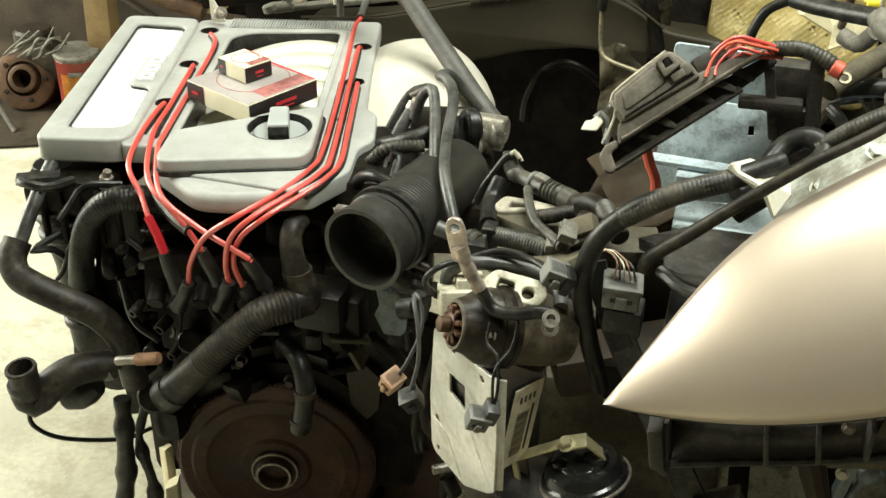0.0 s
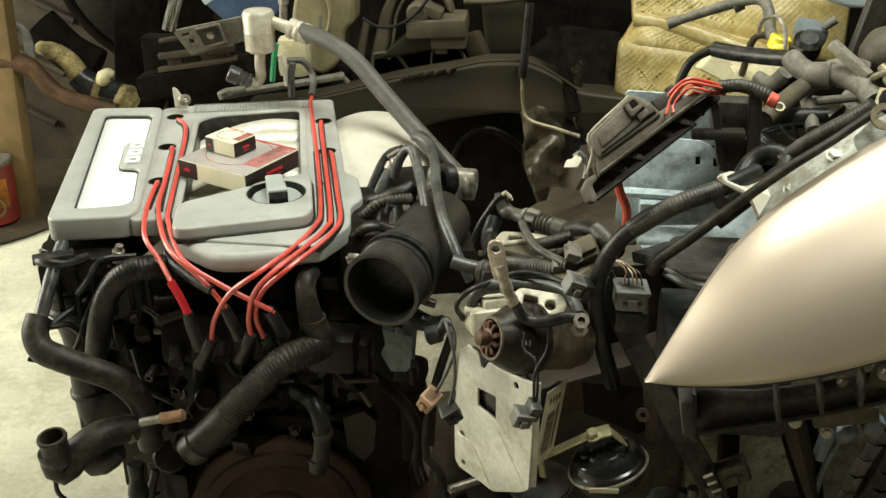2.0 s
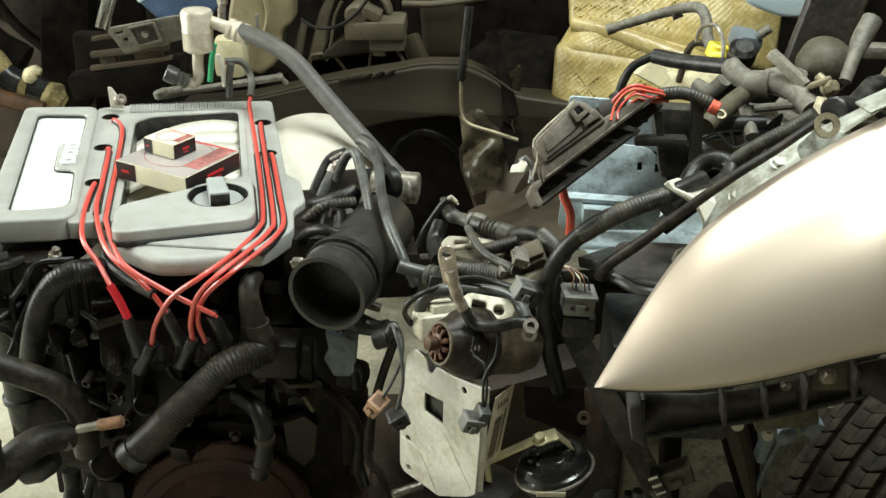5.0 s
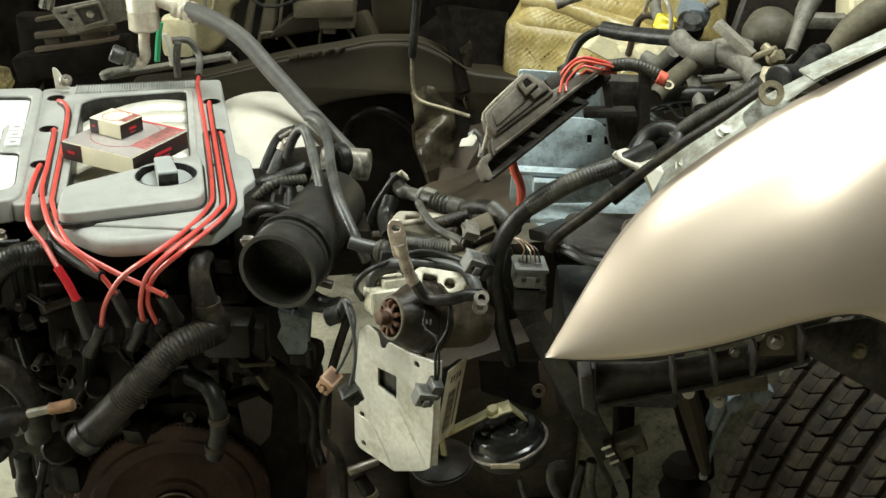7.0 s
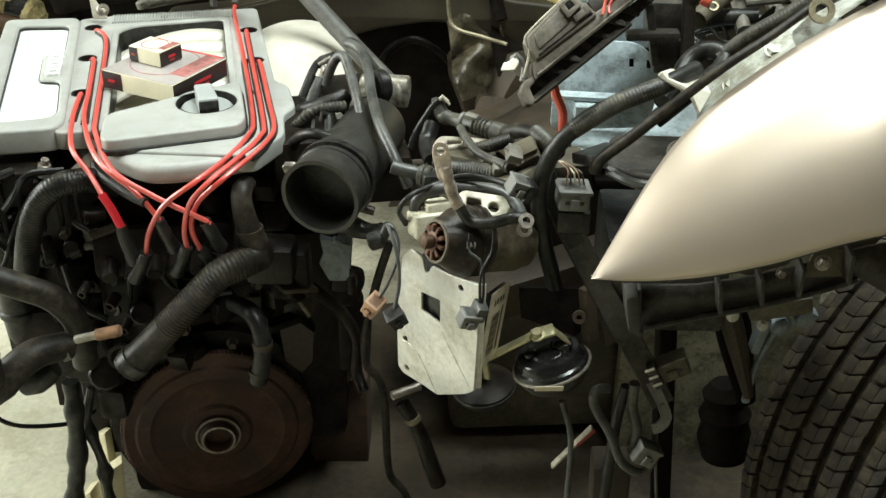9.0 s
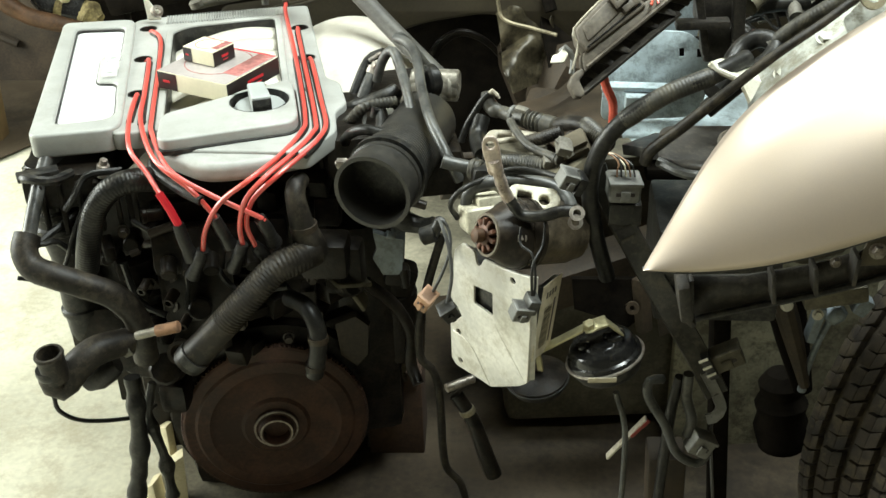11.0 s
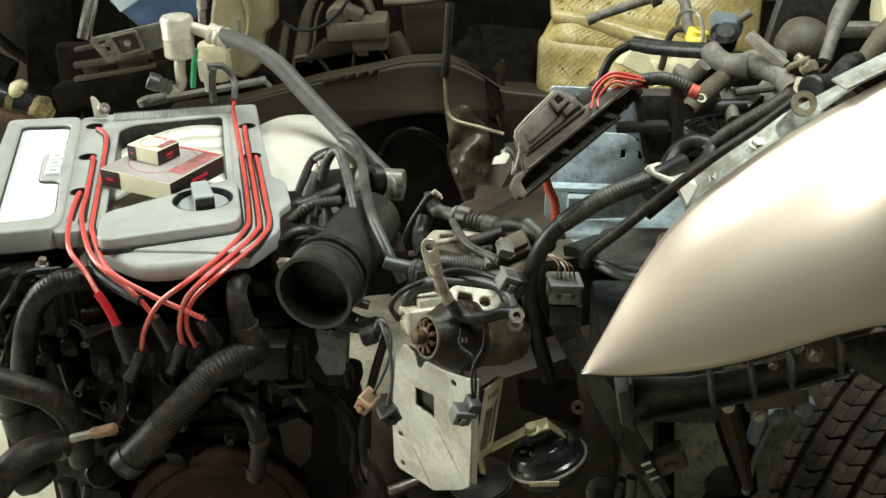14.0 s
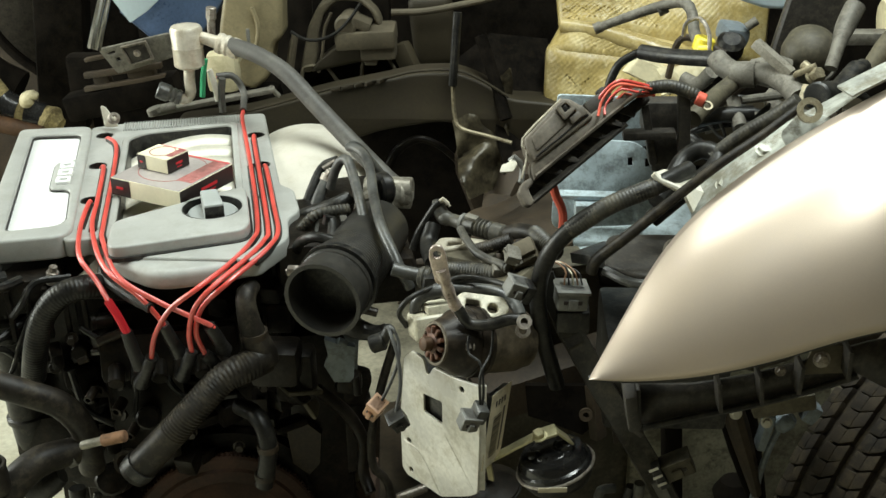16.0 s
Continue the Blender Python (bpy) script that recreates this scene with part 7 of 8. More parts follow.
hose_part("thin_wire", [(-0.084, 1.020, 0.637), (-0.089, 1.000, 0.664), (-0.077, 1.000, 0.681), (-0.055, 1.020, 0.683), (-0.026, 1.030, 0.690), (0.003, 1.020, 0.692), (0.023, 1.000, 0.696)], 0.003, 0, M_RUBBER)
hose_part("thin_wire", [(-0.049, 1.020, 0.679), (-0.026, 1.030, 0.686), (0.009, 1.020, 0.690), (0.028, 1.000, 0.693)], 0.003, 0, M_RUBBER)


def plug(name, at, turn, sx, sy, sz, mat, label, slots=2):
    m = Matrix.Translation(at) @ pose(0, 0, 0, *turn)
    ob = part(name, block(m, sx, sy, sz, 0.13 * min(sx, sy), None, 3), mat, loom, label)
    part("latch", block(m @ pose(0, -sy / 2 - 0.001, -sz * 0.12), sx * 0.3, 0.004, sz * 0.5, 0.001), mat, ob)
    part("collar", block(m @ pose(0, 0, sz * 0.42), sx * 1.08, sy * 1.1, sz * 0.16, 0.001), mat, ob)
    for k in range(slots):
        part("slot", block(m @ pose(sx * (0.22 - 0.44 * k), -sy / 2, -sz * 0.05), sx * 0.16, 0.001, sz * 0.2, 0.0003, None, 1), M_INKBLACK, ob)
    return ob


plug("grey_connector", (0.031, 0.985, 0.702), (10, 25, 20), 0.021, 0.019, 0.018, M_GREYPL, "grey plastic connector")
part("connector_back", block(Matrix.Translation((0.041, 0.986, 0.697)) @ pose(0, 0, 0, 10, 25, 20), 0.010, 0.020, 0.021, 0.003), M_BLACK, loom)
plug("large_connector", (0.087, 1.005, 0.683), (0, 4, 6), 0.032, 0.03, 0.023, M_GREYPL, "large grey connector with coloured wires")
part("connector_base", mixed(block(Matrix.Translation((0.090, 1.015, 0.652)), 0.034, 0.03, 0.026, 0.003), block(Matrix.Translation((0.094, 1.020, 0.633)), 0.02, 0.02, 0.02, 0.003)), M_BLACK, loom)
for k, mt in enumerate((M_BROWNPL, M_WIRE, M_CREAMCARD, M_BROWNPL, M_WIRE)):
    top = Vector((0.080, 1.000, 0.696)) + Vector((0.0045 * k, 0.003, 0))
    hose_part("connector_wire", [top, top + Vector((-0.001 * k, 0.001, 0.010 + 0.001 * k)), Vector((0.082, 1.005, 0.710)) + Vector((0.0012 * k, 0.002 * k, 0.002 * (k % 2))), Vector((0.072, 1.012, 0.717)) + Vector((0.0005 * k, 0.001 * k, 0)), (0.064, 1.010, 0.716)], 0.0009, 0, mt)
plug("hanging_connector", (-0.015, 0.910, 0.593), (12, 18, 22), 0.019, 0.016, 0.017, M_GREYPL, "grey hanging connector with two slots")
part("connector_cap", block(Matrix.Translation((-0.005, 0.915, 0.599)) @ pose(0, 0, 0, 12, 18, 22), 0.012, 0.018, 0.018, 0.002), M_GREYHOSE, loom)
hose_part("drop_wire", [(-0.003, 0.915, 0.602), (-0.001, 0.920, 0.620), (-0.004, 0.930, 0.646), (-0.016, 0.940, 0.652), (-0.016, 0.950, 0.666)], 0.0014, 0, M_RUBBER)
hose_part("drop_wire", [(-0.004, 0.915, 0.602), (-0.004, 0.920, 0.639), (0.006, 0.940, 0.653), (0.008, 0.950, 0.673)], 0.0014, 0, M_RUBBER)
plug("brown_connector", (-0.117, 0.985, 0.556), (15, 30, -25), 0.016, 0.018, 0.024, M_BROWNPL, "brown plastic connector")
plug("black_connector", (-0.091, 0.965, 0.555), (10, -30, 15), 0.018, 0.018, 0.018, M_BLACK, "black plastic connector")
hose_part("twin_wire", [(-0.110, 0.985, 0.565), (-0.100, 0.985, 0.586), (-0.091, 0.990, 0.611), (-0.091, 1.000, 0.629), (-0.099, 1.010, 0.641), (-0.106, 1.020, 0.633)], 0.0018, 0, M_WIRE)
hose_part("twin_wire", [(-0.093, 0.967, 0.563), (-0.088, 0.975, 0.592), (-0.091, 0.985, 0.621), (-0.099, 1.000, 0.639), (-0.104, 1.020, 0.635)], 0.002, 0, M_WIRE)
part("ball_clip", mixed(rod((-0.124, 1.030, 0.607), (-0.109, 1.030, 0.613), 0.010), rod((-0.112, 1.030, 0.609), (-0.102, 1.030, 0.630), 0.006)), M_BLACK, loom)
hose_part("main_loom", [(0.077, 1.020, 0.565), (0.061, 1.010, 0.627), (0.053, 1.000, 0.686), (0.062, 0.990, 0.735), (0.087, 0.990, 0.768), (0.121, 0.990, 0.791), (0.164, 1.000, 0.806), (0.201, 1.030, 0.812)], 0.0088, 0, None, "thick black corrugated loom")
part("ribbed_section", tube([(0.082, 0.990, 0.763), (0.121, 0.989, 0.791), (0.164, 0.999, 0.806)], 0.0093, 12, 0.006, 0.0034, 0.025), M_LOOM, loom)
hose_part("loop_hose", [(0.171, 1.030, 0.777), (0.189, 1.060, 0.789), (0.203, 1.080, 0.803), (0.220, 1.080, 0.814), (0.235, 1.070, 0.811), (0.230, 1.060, 0.801), (0.214, 1.060, 0.786), (0.171, 1.060, 0.744)], 0.0095)
hose_part("bonnet_cable", [(0.105, 0.985, 0.721), (0.110, 0.980, 0.737), (0.137, 0.970, 0.767), (0.171, 0.965, 0.802), (0.215, 0.970, 0.839), (0.257, 0.985, 0.864), (0.294, 1.000, 0.888)], [0.0062, 0.0062, 0.0058, 0.005, 0.0046, 0.0042, 0.004], 0, M_DUSTHOSE, "dusty black cable")
part("bonnet_sleeve", tube([(0.229, 1.070, 0.810), (0.256, 1.070, 0.833), (0.284, 1.060, 0.857), (0.304, 1.050, 0.877)], 0.0072, 14, 0.006, 0.0040, 0.025), M_LOOM, loom)
part("dark_tray", mixed(block(pose(0.19, 1.05, 0.585), 0.13, 0.12, 0.11, 0.006), between((0.110, 1.100, 0.687), (0.150, 1.050, 0.704), 0.05, 0.012)), M_BLACK, loom)
TZ = (0.133, 1.000, 0.722)[2]
part("tray_top", plate([rounded([(0.118, 0.985), (0.150, 0.962), (0.225, 0.970), (0.262, 1.005), (0.250, 1.060), (0.125, 1.060)], 0.018)], 0.012, pose(0, 0, TZ), 0.004), M_FUSE, loom)
part("tray_ring", open_ring([(0, 0.012), (0, 0.022), (0.006, 0.021), (0.008, 0.018), (0.006, 0.013)], (0.200, 1.015, TZ + 0.005), (0, -0.1, 1), 28), M_MODULE, loom)
part("tray_lip", tube([(0.118, 0.985, TZ), (0.150, 0.960, TZ - 0.002), (0.225, 0.968, TZ - 0.002), (0.264, 1.005, TZ)], 0.005, 8), M_GREYHOSE, loom)
part("tray_web", block(pose(0.17, 0.99, TZ - 0.03, 0, 0, 10), 0.006, 0.04, 0.05, 0.001), M_BLACK, loom)
part("tray_web", block(pose(0.21, 0.99, TZ - 0.03, 0, 0, -10), 0.006, 0.04, 0.05, 0.001), M_BLACK, loom)
def ribbon(ctrl, w, thick):
    """A flat strap whose broad side faces the open front."""
    pts, par, run = spline(ctrl, 0.008)
    bm = bmesh.new()
    rows = []
    for i, p in enumerate(pts):
        d = (pts[min(i + 1, len(pts) - 1)] - pts[max(i - 1, 0)]).normalized()
        side = d.cross(Vector((0, -0.9, 0.45))).normalized()
        n = side.cross(d).normalized()
        k = 0.0015 * noise.noise(p * 30)
        rows.append([bm.verts.new(p + side * a * w / 2 + n * (b * thick / 2 + k)) for a, b in ((-1, -0.6), (-0.9, 1), (0, 0.6), (0.9, 1), (1, -0.6), (0, -1))])
    for p, q in zip(rows, rows[1:]):
        for k in range(6):
            bm.faces.new((p[k], p[(k + 1) % 6], q[(k + 1) % 6], q[k]))
    bm.faces.new(rows[0])
    bm.faces.new(rows[-1][::-1])
    return bm


part("flat_strap", ribbon([(0.080, 1.010, 0.655), (0.091, 1.000, 0.637), (0.125, 0.985, 0.579), (0.155, 0.970, 0.532), (0.178, 0.960, 0.494), (0.194, 0.950, 0.464)], 0.026, 0.005), M_LOOM, loom, "flat dusty black strap")
part("strap_fold", ribbon([(0.060, 1.020, 0.700), (0.068, 1.015, 0.675), (0.080, 1.008, 0.652), (0.094, 0.996, 0.630)], 0.020, 0.006), M_RUBBER, loom)
part("strap_hook", ribbon([(0.180, 0.955, 0.490), (0.195, 0.950, 0.461), (0.200, 0.950, 0.445), (0.194, 0.950, 0.433), (0.186, 0.950, 0.430)], 0.012, 0.005), M_GREYPL, loom)
plug("multi_connector", (0.200, 0.960, 0.506), (0, -28, 0), 0.036, 0.02, 0.022, M_OLIVE, "dusty brown multi pin connector", 1)
part("connector_mouth", block(Matrix.Translation((0.183, 0.952, 0.500)) @ pose(0, 0, 0, 0, -28, 0), 0.010, 0.018, 0.026, 0.002), M_BLACK, loom)
for k in range(3):
    part("bright_pin", rod(Vector((0.170, 0.942, 0.511)) + Vector((0.005 * k, 0, -0.009 * k)), Vector((0.179, 0.942, 0.516)) + Vector((0.005 * k, 0, -0.009 * k)), 0.0015, 6), M_ALU, loom)
hose_part("loop_tube", [(0.138, 0.970, 0.468), (0.123, 0.960, 0.472), (0.123, 0.955, 0.454), (0.142, 0.950, 0.421), (0.157, 0.945, 0.386), (0.180, 0.945, 0.372), (0.191, 0.950, 0.383)], 0.0052, 0, M_GREYHOSE)
hose_part("branch_tube", [(0.164, 0.960, 0.483), (0.164, 0.960, 0.452), (0.171, 0.955, 0.426), (0.167, 0.950, 0.406)], 0.006, 0, M_GREYHOSE)
hose_part("branch_tube", [(0.157, 0.970, 0.471), (0.150, 0.970, 0.420), (0.145, 0.970, 0.296), (0.144, 0.970, 0.224)], 0.006, 0, M_RUBBER)
plug("end_connector", (0.181, 0.945, 0.401), (0, 30, 10), 0.026, 0.02, 0.024, M_GREYPL, "grey end connector", 1)
hose_part("thin_drop", [(0.191, 0.950, 0.435), (0.197, 0.960, 0.375), (0.209, 0.970, 0.282)], 0.0018, 0, M_WIRE)
hose_part("horn_lead", [(0.090, 0.980, 0.441), (0.103, 0.980, 0.386), (0.104, 0.980, 0.284), (0.103, 0.980, 0.211)], 0.0034, 0, M_GREYHOSE)
tag = thing("marked_strip", (0.109, 1.000, 0.361), "dirty white strip with a red end hanging under the horn", "strip")
part("strip", between((0.086, 1.000, 0.330), (0.128, 1.000, 0.389), 0.010, 0.003, 0.001), M_PALEARM, tag)
part("red_end", between((0.112, 0.996, 0.365), (0.131, 0.996, 0.389), 0.004, 0.004, 0.001), M_REDCAN, tag)
hang = thing("loose_hose", (-0.076, 1.100, 0.287), "loose black hose with bare pipe end", "hose")
part("hose", tube([(-0.098, 1.120, 0.324), (-0.076, 1.110, 0.288), (-0.062, 1.100, 0.248), (-0.050, 1.098, 0.210)], [0.009, 0.0095, 0.0105, 0.011], 14), M_BLOCK, hang)
part("pipe_end", rod((-0.109, 1.100, 0.348), (-0.075, 1.120, 0.350), 0.006), M_STEEL, hang)
part("hose_band", turned([(-0.0035, 0.009), (-0.0035, 0.0106), (0.0035, 0.0106), (0.0035, 0.009)], (-0.084, 1.113, 0.303), (0.4, 0, -1), 16), M_LINK, hang)
down = thing("black_riser_hose", (-0.140, 1.200, 0.381), "black hose hanging down to the floor", "hose")
part("hose", tube([(-0.120, 1.240, 0.489), (-0.138, 1.225, 0.430), (-0.153, 1.220, 0.360), (-0.153, 1.220, 0.308), (-0.138, 1.220, 0.287), (-0.130, 1.220, 0.257), (-0.128, 1.220, 0.197), (-0.127, 1.220, 0.146), (-0.122, 1.220, 0.110), (-0.103, 1.220, 0.082), (-0.090, 1.215, 0.030), (-0.070, 1.210, 0.009)], 0.0058, 12), M_DUSTHOSE, down)
stand = thing("axle_stand", (0.20, 1.05, 0.0), "olive painted steel axle stand post under the rail", "axle stand")
part("post", mixed(between((0.161, 1.050, 0.304), (0.17, 1.05, 0.0), 0.045, 0.045, 0.004), block(pose(0.17, 1.05, 0.006), 0.2, 0.2, 0.012, 0.003)), M_GRIMESHADE, stand)
part("dark_leg", between((0.21, 1.08, 0.52), (0.25, 1.08, 0.0), 0.045, 0.02, 0.003), M_DARK, stand)

# ---- heater pipes and reservoir at the rear of the bay ----
pipes = thing("heater_pipes", (0.324, 1.350, 0.809), "dusty grey heater pipes and hoses of the open bay", "pipe assembly")


def pipe(name, ctrl, r, mat=None, label="", wob=0.05):
    return part(name, tube(ctrl, r, 14, 0.007, 0, 0, None, (0, 1), wob), mat or M_PIPE, pipes, label)


pipe("bent_tube", [(0.165, 1.760, 0.762), (0.207, 1.740, 0.784), (0.251, 1.720, 0.805), (0.286, 1.700, 0.818), (0.299, 1.680, 0.810), (0.300, 1.640, 0.786), (0.309, 1.600, 0.770)], [0.0070, 0.0078, 0.0085, 0.0085, 0.0085])
pipe("tube_tip", [(0.162, 1.760, 0.761), (0.174, 1.760, 0.766)], 0.0088)
pipe("tube_band", [(0.254, 1.720, 0.801), (0.268, 1.720, 0.808)], 0.0108)
pipe("black_sleeve", [(0.205, 1.500, 0.798), (0.229, 1.480, 0.799), (0.262, 1.450, 0.804), (0.290, 1.420, 0.811)], 0.0105, M_BLACK)
pipe("black_feed", [(0.162, 1.500, 0.740), (0.167, 1.500, 0.761), (0.179, 1.500, 0.783), (0.205, 1.500, 0.798)], 0.006, M_RUBBER)
pipe("upper_arm", [(0.292, 1.420, 0.812), (0.302, 1.400, 0.805), (0.320, 1.380, 0.803), (0.347, 1.360, 0.810), (0.362, 1.330, 0.806), (0.372, 1.300, 0.797)], 0.0135)
pipe("sleeve_joint", [(0.306, 1.383, 0.801), (0.334, 1.372, 0.805)], 0.017)
pipe("upper_branch", [(0.331, 1.380, 0.812), (0.355, 1.370, 0.820), (0.373, 1.370, 0.815)], 0.010)
pipe("lower_arm", [(0.309, 1.380, 0.792), (0.285, 1.350, 0.785), (0.258, 1.300, 0.784), (0.244, 1.280, 0.778)], 0.0115, M_OLIVE)
pipe("lower_tube", [(0.310, 1.380, 0.770), (0.313, 1.360, 0.758), (0.315, 1.340, 0.746)], 0.0085)
pipe("cross_tube", [(0.262, 1.360, 0.749), (0.290, 1.360, 0.755), (0.333, 1.360, 0.758)], 0.0105, M_RUBBER)
pipe("cross_tube", [(0.266, 1.500, 0.760), (0.283, 1.480, 0.759), (0.296, 1.460, 0.782)], 0.010)
pipe("cross_tube", [(0.257, 1.360, 0.726), (0.268, 1.340, 0.722), (0.270, 1.300, 0.722)], 0.007, M_RUBBER)
for k in range(6):
    pipe("loose_wire", [(0.257, 1.400, 0.715), Vector((0.285, 1.400, 0.727)) + Vector((0.012 * k, 0, 0.006 * (k % 3))), Vector((0.309, 1.380, 0.716)) + Vector((0.008 * k, 0, -0.01 * (k % 2))), (0.352, 1.360, 0.770)], 0.0022, M_RUBBER, "", 0)
part("silver_link", mixed(between((0.326, 1.360, 0.849), (0.367, 1.330, 0.818), 0.014, 0.012, 0.002)), M_DULLALU, pipes, "pale metal link bar")
part("link_bolt", mixed(bolt((0.388, 1.310, 0.822), (0.2, -0.8, 0.5), 0.008, 0.012), rod((0.379, 1.330, 0.831), (0.400, 1.310, 0.817), 0.006)), M_LINK, pipes)
part("link_yoke", mixed(between((0.368, 1.320, 0.820), (0.389, 1.310, 0.834), 0.016, 0.006), between((0.381, 1.300, 0.813), (0.372, 1.280, 0.798), 0.014, 0.006)), M_LINK, pipes)
part("pressure_dome", turned([(-0.035, 0.025), (-0.02, 0.033), (0, 0.035), (0.018, 0.030), (0.028, 0.018), (0.031, 0.0)], (0.404, 1.400, 0.826), (-0.1, -0.5, 0.8), 28), M_OLIVE, pipes, "dusty round pressure dome")
part("black_panel", block(Matrix.Translation((0.444, 1.560, 0.830)) @ pose(0, 0, 0, 0, 12, 0), 0.080, 0.02, 0.13, 0.010, None, 3), M_FUSE, pipes, "dark grey plastic panel")
part("white_shroud", plate([rounded([(0.400, 0.775), (0.420, 0.850), (0.560, 0.850), (0.540, 0.755), (0.470, 0.752)], 0.02)], 0.03, pose(0, 1.93, 0, 90), 0.008, 3), M_PALEWING, pipes, "pale bluish white shroud")
pipe("rear_hose", [(0.460, 1.420, 0.880), (0.444, 1.400, 0.856), (0.433, 1.380, 0.840), (0.422, 1.360, 0.816)], [0.013, 0.012, 0.009, 0.008], M_PIPE)
pipe("rear_hose", [(0.447, 1.300, 0.822), (0.468, 1.300, 0.855), (0.490, 1.300, 0.878), (0.525, 1.300, 0.899)], [0.012, 0.018, 0.021, 0.022], M_OLIVE)
part("reservoir_bar", block(Matrix.Translation((0.512, 1.500, 0.818)), 0.09, 0.03, 0.018, 0.006), M_PIPE, pipes)
part("reservoir", mixed(rod((0.530, 1.520, 0.832), (0.568, 1.520, 0.835), 0.035)), M_CREAMPL, pipes, "pale plastic fluid reservoir")
part("black_knob", mixed(rod((0.320, 1.050, 0.881), (0.344, 1.080, 0.873), 0.014), rod((0.350, 1.100, 0.858), (0.392, 1.160, 0.874), 0.0125), rod((0.387, 1.150, 0.874), (0.400, 1.170, 0.875), 0.009)), M_BLACK, pipes)
eye = thing("earth_strap_eyelet", (0.298, 1.003, 0.886), "worn steel earth eyelet on the apron", "eyelet")
part("eyelet_ring", open_ring([(0, 0.0062), (0, 0.0120), (0.004, 0.0120), (0.004, 0.0062)], (0.300, 0.996, 0.884), (0.0, -0.85, 0.5), 28), M_LINK, eye)
part("eyelet_tab", plate([rounded([(0, 0), (0.03, -0.004), (0.022, -0.03), (-0.012, -0.035), (-0.02, -0.02)], 0.006)], 0.003, Matrix.Translation((0.295, 1.008, 0.878)) @ pose(0, 0, 0, 55), 0.0008), M_PRIMER, eye)
yc = thing("yellow_cap", (0.307, 1.572, 0.797), "bright yellow plastic filler cap", "cap")
part("cap_body", mixed(rod((0.299, 1.570, 0.779), (0.304, 1.570, 0.799), 0.015, 20), rod((0.290, 1.560, 0.782), (0.312, 1.560, 0.784), 0.010, 16)), M_YELLOWCAP, yc)
part("clip_ring", tube([(0.274, 1.580, 0.798), (0.277, 1.580, 0.818), (0.296, 1.580, 0.823), (0.306, 1.560, 0.808), (0.307, 1.550, 0.782)], 0.0032, 8), M_STEEL, yc)
rag = thing("white_rag", (0.306, 1.720, 0.702), "crumpled pale rag pushed between the pipes", "rag")
part("cloth", crumple((0.267, 1.760, 0.706), (0.351, 1.760, 0.714), (0.350, 1.700, 0.690), (0.270, 1.700, 0.678), 0.014, 22), M_CREAMPL, rag)
box2 = thing("pump_unit", (0.386, 1.750, 0.748), "small blue grey pump unit behind the pipes", "pump")
part("pump_case", block(Matrix.Translation((0.382, 1.770, 0.752)) @ pose(0, 0, 0, 8, 10, 12), 0.042, 0.05, 0.030, 0.010), M_BLUEGREY, box2)
part("pump_motor", turned([(-0.018, 0.014), (-0.014, 0.022), (0.010, 0.022), (0.016, 0.014)], (0.374, 1.740, 0.740), (0, -0.5, 0.8), 24), M_BLACK, box2)
part("pump_nipple", rod((0.398, 1.750, 0.766), (0.414, 1.750, 0.778), 0.007, 14), M_PIPE, box2)
res = thing("coolant_clutter", (0.315, 1.500, 0.806), "tangle of dark rubber lines and fittings", "pipe fittings")
for k in range(14):
    a = Vector((0.362, 1.500, 0.795)) + Vector((random.uniform(-0.04, 0.16), random.uniform(-0.05, 0.2), random.uniform(-0.12, -0.02)))
    b = a + Vector((random.uniform(-0.08, 0.12), random.uniform(-0.05, 0.05), random.uniform(-0.08, 0.02)))
    c = b + Vector((random.uniform(-0.08, 0.08), random.uniform(-0.05, 0.05), random.uniform(-0.10, 0.0)))
    part("fitting", tube([a, b, c], random.uniform(0.004, 0.011), 10), random.choice([M_RUBBER, M_PIPE, M_GRIMESHADE]), res)

# ---- clutter behind the engine ----
oth = thing("wrecked_car_front", (-0.75, 2.0, 0.0), "dark stripped front of a second car behind the engine", "car")
HP = face_on((-0.702, 1.930, 0.683), (-0.600, 1.930, 0.703), (-0.697, 1.922, 0.735)) @ pose(0, 0, 0)
part("headlamp_plate", plate([rounded([(-0.002, 0.000), (0.130, 0.004), (0.150, 0.000), (0.150, -0.040), (0.088, -0.046), (0.026, -0.052), (0.016, -0.052)], 0.006), rounded([(0.013, -0.010), (0.027, -0.008), (0.027, -0.013), (0.013, -0.014)], 0.001), rounded([(0.024, -0.022), (0.031, -0.022), (0.031, -0.029), (0.024, -0.029)], 0.001)], 0.006, HP, 0.0015), M_PIPE, oth, "grey headlamp carrier plate")
part("plate_frame", plate([rounded([(0.040, -0.002), (0.090, 0.000), (0.092, -0.038), (0.046, -0.042)], 0.003), rounded([(0.044, -0.006), (0.086, -0.004), (0.087, -0.034), (0.049, -0.038)], 0.002)], 0.010, HP @ pose(0, 0, 0.003), 0.001), M_MODULE, oth)
part("plate_recess", plate([rounded([(0.044, -0.006), (0.086, -0.004), (0.087, -0.034), (0.049, -0.038)], 0.002)], 0.003, HP @ pose(0, 0, 0.003), 0.0008), M_FUSE, oth)
part("plate_bolt", bolt(HP @ Vector((0.066, -0.020, 0.005)), HP.to_3x3() @ Vector((0, 0, 1)), 0.005, 0.004), M_STEEL, oth)
for k, (a, b) in enumerate((((-0.745, 1.955, 0.626), (-0.600, 1.955, 0.646)), ((-0.748, 1.955, 0.600), (-0.595, 1.955, 0.626)), ((-0.740, 1.955, 0.655), (-0.700, 1.955, 0.663)))):
    part("panel_rib", between(a, b, 0.014, 0.011 - 0.002 * k, 0.002), M_GRIMESHADE, oth)
